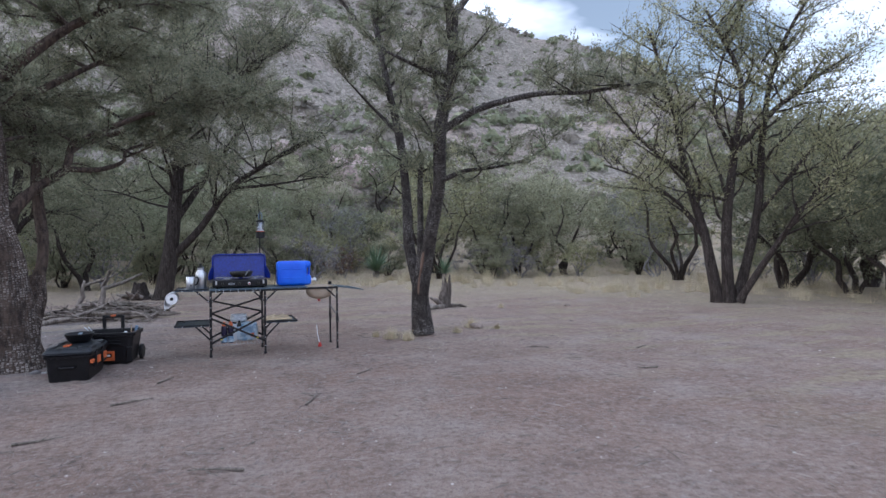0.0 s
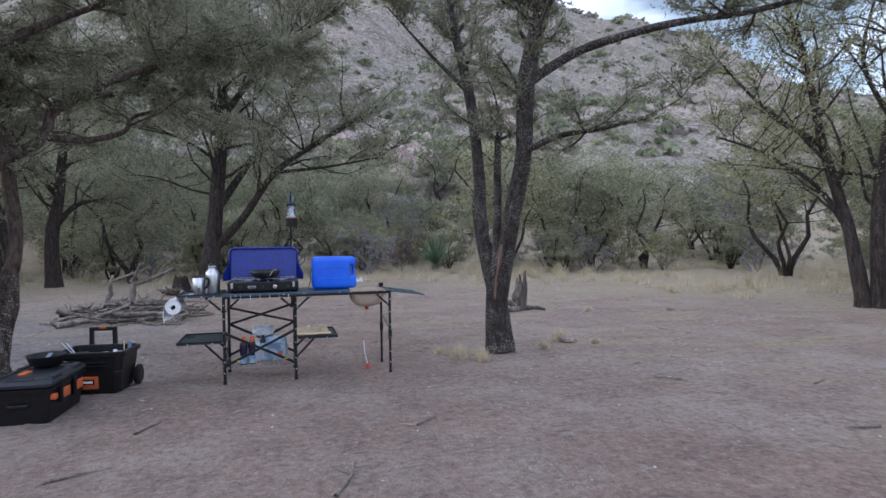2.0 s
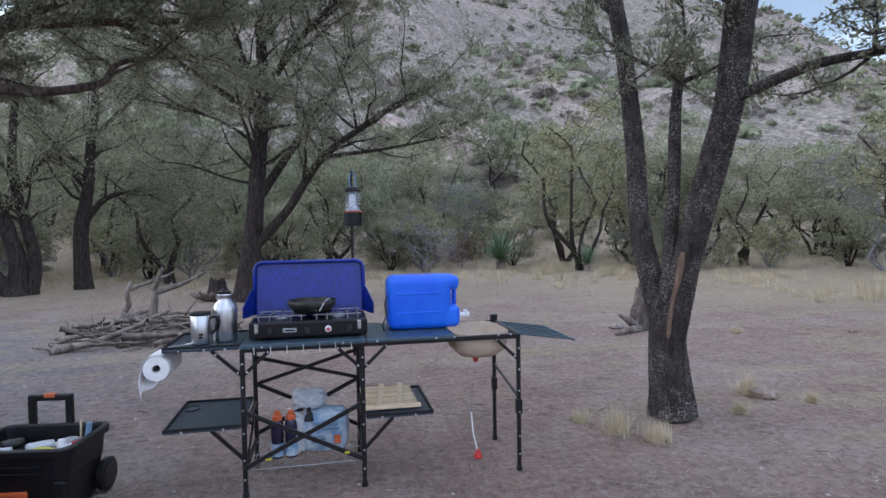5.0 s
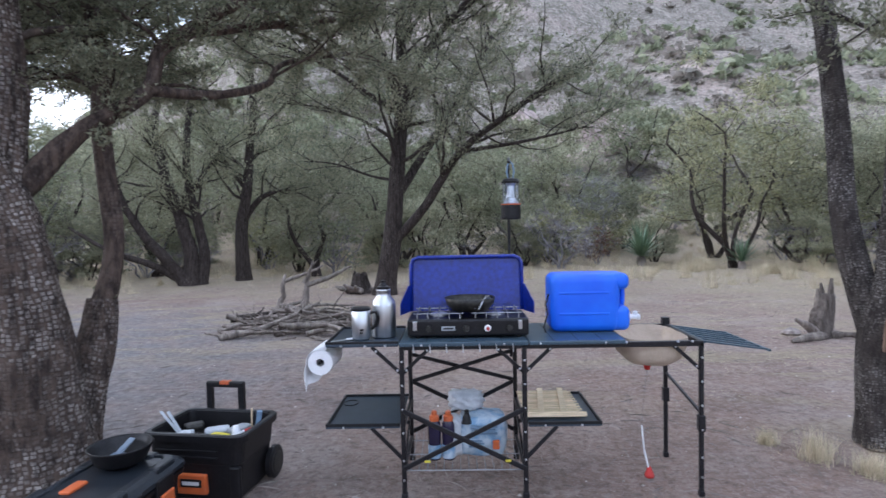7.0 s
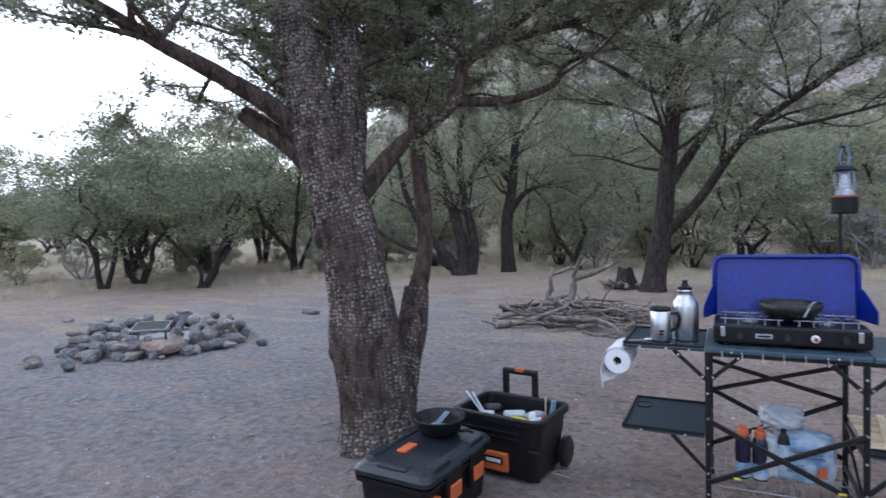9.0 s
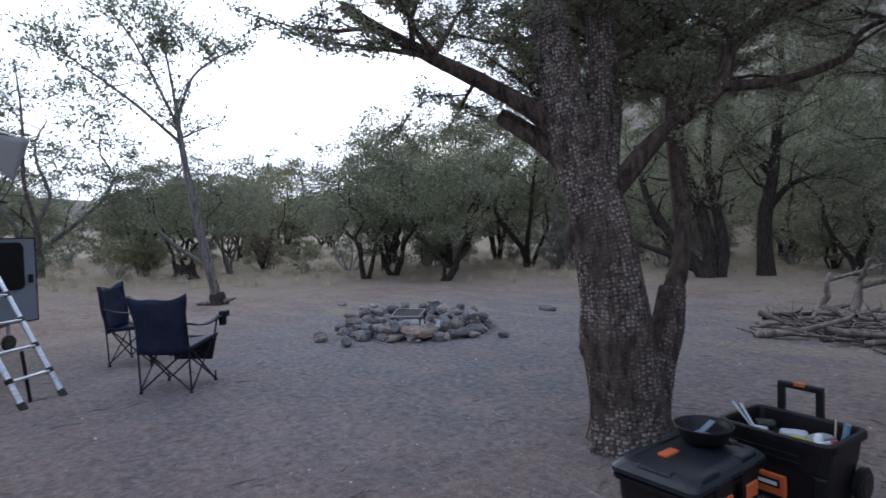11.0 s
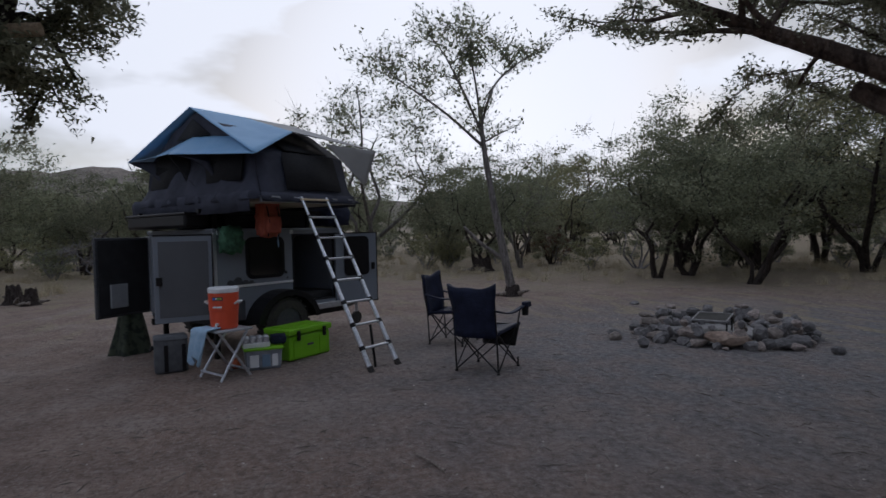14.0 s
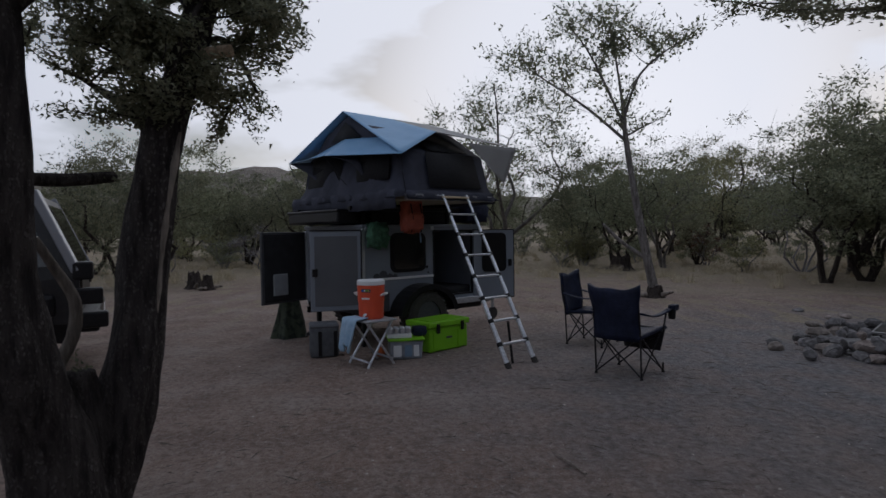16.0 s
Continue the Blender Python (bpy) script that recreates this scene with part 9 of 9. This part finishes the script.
def grass():
    g = np.random.default_rng(3)
    rng = random.Random(3)
    tufts = []
    while len(tufts) < 6500:
        r = 11 + 30 * rng.random() ** 1.4
        a = radians(rng.uniform(15, 215))
        x, y = 0.2 + r * math.cos(a), 3 + r * math.sin(a)
        if -9.6 < x < -4.2 and 0.8 < y < 5.2:
            continue
        if rng.random() < in_grass(x, y):
            big = rng.random() < 0.28
            tufts.append((x, y, ground_z(x, y), rng.uniform(0.26, 0.46) if big else rng.uniform(0.07, 0.2), 80 if big else 12))
    for x, y, h in ((2.45, 7.35, 0.20), (2.62, 7.15, 0.18), (3.5, 7.5, 0.12), (3.9, 7.9, 0.22), (4.2, 7.6, 0.10), (5.6, 10.2, 0.14), (2.3, 7.6, 0.12), (8.1, 18.3, 0.5), (6.6, 19.4, 0.55), (7.2, 19.9, 0.5), (9.5, 18.9, 0.5)):
        tufts.append((x, y, 0, h, 300))
    V = []
    for x, y, z, h, n in tufts:
        a = g.uniform(0, 2 * np.pi, n)
        lean = np.abs(g.normal(0.25, 0.6, n))
        hh = h * g.uniform(0.5, 1.1, n)
        base = np.stack([x + g.normal(0, h * 0.22, n), y + g.normal(0, h * 0.22, n), np.full(n, z - 0.01)], 1)
        tip = base + np.stack([np.cos(a) * hh * np.sin(lean), np.sin(a) * hh * np.sin(lean), hh * np.cos(lean)], 1)
        side = np.stack([-np.sin(a), np.cos(a), np.zeros(n)], 1) * (0.0012 + 0.0045 * h)
        V.append(np.stack([base - side, base + side, tip], 1))
    V = np.concatenate(V).reshape(-1, 3)
    ob = fast_mesh("dry_grass", V, np.arange(len(V)).reshape(-1, 3), STRAW, None)
    tagged(ob, "pale dry straw-coloured grass tufts", "grass", kind="stuff")


EARTHROCK = mat("earthy_rock", (0.19, 0.145, 0.12), (0.28, 0.225, 0.19), scale=9, rough=0.95, bump=0.6, bump_scale=20, fine=4)
CHIPS = mat("pale_chips", (0.32, 0.28, 0.245), (0.52, 0.47, 0.425), scale=3, rough=0.95, vary=0.4)


def litter():
    g = np.random.default_rng(8)
    rng = random.Random(8)
    # pebbles and chips over the clearing
    V, Fc = [], []
    for i in range(9000):
        r = 1.2 + 13 * rng.random() ** 1.0
        a = rng.uniform(0, 2 * math.pi)
        x, y = -0.8 + r * math.cos(a), 5 + r * math.sin(a)
        s = 0.003 + 0.014 * rng.random() ** 5
        z = ground_z(x, y)
        b = len(V)
        t = rng.uniform(0, 6.28)
        for k in range(5):
            q = t + 2 * math.pi * k / 5
            V.append((x + s * rng.uniform(0.7, 1.3) * math.cos(q), y + s * rng.uniform(0.7, 1.3) * math.sin(q), z - 0.003))
        V.append((x, y, z + s * 0.6))
        Fc += [(b + k, b + (k + 1) % 5, b + 5) for k in range(5)]
    tagged(raw_mesh("pebbles", V, Fc, CHIPS), "small pale pebbles strewn on the dirt", "pebbles", kind="stuff")
    V, Fc = [], []
    for i in range(16000):
        r = 1.2 + 12.5 * rng.random() ** 1.0
        a = rng.uniform(0, 2 * math.pi)
        x, y = -0.3 + r * math.cos(a), 5 + r * math.sin(a)
        L = rng.choice((0.012, 0.016, 0.02, 0.03, 0.03, 0.05, 0.08)) * rng.uniform(0.7, 1.3)
        t = rng.uniform(0, 6.28)
        w = 0.0015 + 0.018 * L
        z = ground_z(x, y)
        dx, dy = math.cos(t), math.sin(t)
        b = len(V)
        V += [(x - dx * L - dy * w, y - dy * L + dx * w, z), (x - dx * L + dy * w, y - dy * L - dx * w, z), (x + dx * L, y + dy * L, z + 0.004), (x, y, z + w * 2.5 + 0.002)]
        Fc += [(b, b + 3, b + 2), (b + 1, b + 2, b + 3), (b, b + 1, b + 3)]
    tagged(raw_mesh("twig_litter", V, Fc, LITTER), "short dry twigs and bark chips on the dirt", "twigs", kind="stuff")
    for i, (x, y, t, L) in enumerate(((-0.45, 5.05, 20, 0.16), (0.95, 4.6, 70, 0.22), (-0.9, 4.2, 10, 0.14), (1.6, 5.4, 40, 0.12), (-3.3, 4.4, 200, 0.18), (-2.4, 5.4, 100, 0.15), (3.9, 5.9, 150, 0.14), (5.1, 5.4, 20, 0.13), (-0.25, 5.8, 60, 0.12), (0.2, 3.2, 160, 0.16), (4.3, 4.4, 170, 0.12))):
        th = thing("fallen_stick", "crooked dry stick lying on the dirt", "stick", "sticks on the ground", at=(x, y, 0.008), turn=t)
        stick(rng, (-L, 0, 0.004), (L, 0, 0.006), 0.010, "stick", th, 0.04, 1)
    for x, y, s, m_ in ((3.95, 7.78, 0.12, EARTHROCK), (6.95, 9.85, 0.08, EARTHROCK), (-5.85, 11.4, 0.15, STONE), (-1.55, 6.75, 0.05, STONE), (-9.3, 9.6, 0.1, STONE), (4.35, 10.95, 0.12, STONEWARM)):
        th = thing("rock", "half-buried weathered rock in the dirt", "rock", "loose rocks", at=(x, y, 0))
        part("rock_body", stone_bm(rng, s * 1.25, s * 0.85, s * 0.62), m_, th).location = (0, 0, s * 0.18)


def loose_straw():
    """Bleached straw lying flat in drifts on the dirt."""
    g = np.random.default_rng(12)
    rng = random.Random(12)
    P = []
    while len(P) < 26000:
        if rng.random() < 0.55:
            x, y = rng.uniform(2.2, 11.5), rng.uniform(6.0, 14.5)
        else:
            r, a = rng.uniform(7.5, 15), radians(rng.uniform(60, 200))
            x, y = -1 + r * math.cos(a), 3 + r * math.sin(a)
        d = noise.noise((x * 0.5, y * 1.1, 21.0)) + 0.6 * noise.noise((x * 1.6, y * 2.6, 5.0)) + 0.05 * (math.hypot(x + 1, y - 3) - 9)
        if d + rng.uniform(-0.25, 0.25) > 0.12:
            P.append((x, y, ground_z(x, y)))
    P = np.array(P)
    n = len(P)
    a = g.uniform(0, 2 * np.pi, n)
    L = g.uniform(0.02, 0.10, n)
    d = np.stack([np.cos(a) * L, np.sin(a) * L, g.uniform(-0.002, 0.02, n)], 1)
    w = np.stack([-np.sin(a), np.cos(a), np.zeros(n)], 1) * g.uniform(0.0012, 0.003, n)[:, None]
    up = np.array([0, 0, 0.004])
    V = np.stack([P - d * 0.5 - w + up, P - d * 0.5 + w + up, P + d * 0.5 + up * 2], 1).reshape(-1, 3)
    ob = fast_mesh("loose_straw", V, np.arange(len(V)).reshape(-1, 3), STRAW, None)
    tagged(ob, "bleached loose straw lying on the dirt", "straw", kind="stuff")


def hill_shrubs():
    """Low scrub over the hillside, too far to tell apart."""
    rng = random.Random(17)
    pts, sizes = [], []
    while len(pts) < 7000:
        az = rng.uniform(15, 135)
        r = hill_start(az) - 4 + 95 * rng.random()
        x, y = 0.2 + r * math.cos(radians(az)), 3 + r * math.sin(radians(az))
        if noise.noise((x * 0.05, y * 0.05, 3.0)) + rng.uniform(-0.5, 0.5) < -0.1:
            continue
        pts.append((x, y, ground_z(x, y)))
        sizes.append(rng.choice((0.35, 0.4, 0.5, 0.6, 0.9, 1.5)) * rng.uniform(0.7, 1.2))
    g = np.random.default_rng(17)
    P, S = np.array(pts), np.array(sizes)
    n = 24
    c = np.repeat(P, n, axis=0)
    s = np.repeat(S, n)[:, None]
    d = g.normal(0, 1, (len(c), 3))
    d /= np.linalg.norm(d, axis=1, keepdims=True)
    d[:, 2] = np.abs(d[:, 2])
    o = c + d * s * g.uniform(0.3, 0.75, (len(c), 1)) * np.array([1, 1, 0.75])
    e1 = g.normal(0, 1, (len(c), 3)) * s * 0.16
    e2 = g.normal(0, 1, (len(c), 3)) * s * 0.16
    V = np.stack([o - e1, o + e2, o + e1, o - e2], 1)
    half = len(V) * 5 // 8
    a = fast_mesh("hill_scrub", V[:half].reshape(-1, 3), np.arange(half * 4).reshape(-1, 4), OAKGREEN, None)
    tagged(a, "low grey-green scrub dotted over the stony hill", "shrubs", kind="stuff")
    b = V[half:]
    a = fast_mesh("hill_brush", b.reshape(-1, 3), np.arange(len(b) * 4).reshape(-1, 4), STRAWGREY, None)
    tagged(a, "pale dry brush dotted over the stony hill", "shrubs", kind="stuff")


STRAWGREY = leaf_mat("grey_dry_brush", (0.20, 0.18, 0.15), (0.30, 0.27, 0.23))


def bushes():
    """Undergrowth at the wood edge: grown once for each look, then copied."""
    kinds = []
    for i, (leaf, lab, clumps, per, twigs) in enumerate(((OAKGREEN, "tangled grey-green bush at the wood edge", 24, 80, 9), (OLIVE, "round yellow-green bush at the wood edge", 26, 110, 3),
                                                         (STRAWGREY, "bare blue-grey brush at the wood edge", 22, 22, 26), (REDDISH, "rusty brown bush in dry grass", 22, 70, 8))):
        kinds.append(crown_tree("bush", lab, 90 + i, TWIG, leaf, 1.45, 5, 1.45, 0.05, clumps, per, 0.06, 0.3, 0.022, twigs, 0.16, "bushes at the wood edge", "bush"))
    rng = random.Random(77)
    spots = [(1, 13.2, 18.4, 1.0), (2, 11.2, 19.5, 1.0), (3, -21, 13.6, 1.0), (1, 12.4, 19.4, 0.8), (3, 4.9, 22.6, 0.8)]
    for _ in range(95):
        az = rng.uniform(25, 128)
        r = rng.uniform(18.5, 38)
        spots.append((rng.choice((0, 0, 1, 2, 2, 0, 1)), 0.2 + r * math.cos(radians(az)), 3 + r * math.sin(radians(az)), rng.uniform(0.7, 1.5)))
    for _ in range(50):
        az = rng.uniform(128, 205)
        r = rng.uniform(21, 42)
        spots.append((rng.choice((0, 2, 1, 0, 0)), 0.2 + r * math.cos(radians(az)), 3 + r * math.sin(radians(az)), rng.uniform(0.7, 1.4)))
    used = set()
    for k, x, y, s in spots:
        m = pose(x, y, ground_z(x, y) - 0.02, 0, 0, rng.uniform(0, 360)) @ Matrix.Diagonal((s, s, s, 1))
        if k in used:
            copy_thing(kinds[k], m)
        else:
            kinds[k].matrix_basis = pose(x, y, ground_z(x, y) - 0.02)
            kinds[k].scale = (1, 1, 1)
            used.add(k)


def outcrop():
    rng = random.Random(61)
    for i in range(16):
        az, r = rng.uniform(74, 83), rng.uniform(33, 44)
        x, y = 0.2 + r * math.cos(radians(az)), 3 + r * math.sin(radians(az))
        k = rng.uniform(0.8, 2.0)
        th = thing("rock_outcrop", "bare pinkish rock face breaking out of the hill", "rock", "rocks on the hill", at=(x, y, ground_z(x, y)), turn=rng.uniform(0, 360))
        part("rock_body", stone_bm(rng, k * 1.2, k * 0.8, k * 0.9), PINKROCK, th).location = (0, 0, k * 0.15)


PINKROCK = mat("pinkish_rock", (0.27, 0.205, 0.185), (0.42, 0.335, 0.305), scale=0.9, rough=0.95, bump=0.8, bump_scale=2.5, fine=6, vary=0.15)
outcrop()
fire_ring()
wood_pile()
broken_stump()
stump((-1.62, 16.1), 0.24, 0.40, "old gnarled stump behind the wood pile", 52, 9, None, 0.6)
stump((-15.0, -2.7), 0.2, 0.42, "low dark stump in dry grass", 53, 3, None, 0.75)
stump((-14.6, -2.2), 0.16, 0.36, "low dark stump in dry grass", 54, 3, None, 0.7)
stump((-11.6, 8.1), 0.19, 0.24, "swollen dark root collar of the slender oak", 55, 2, None, 0.72)
stump((-19.4, 9.9), 0.35, 0.5, "broad dark stump in dry grass", 56, 2)
yucca(6.1, 22.0, 1.15, 150, 1)
yucca(8.3, 20.2, 0.8, 90, 2)
bushes()
hill_shrubs()
grass()
loose_straw()
litter()
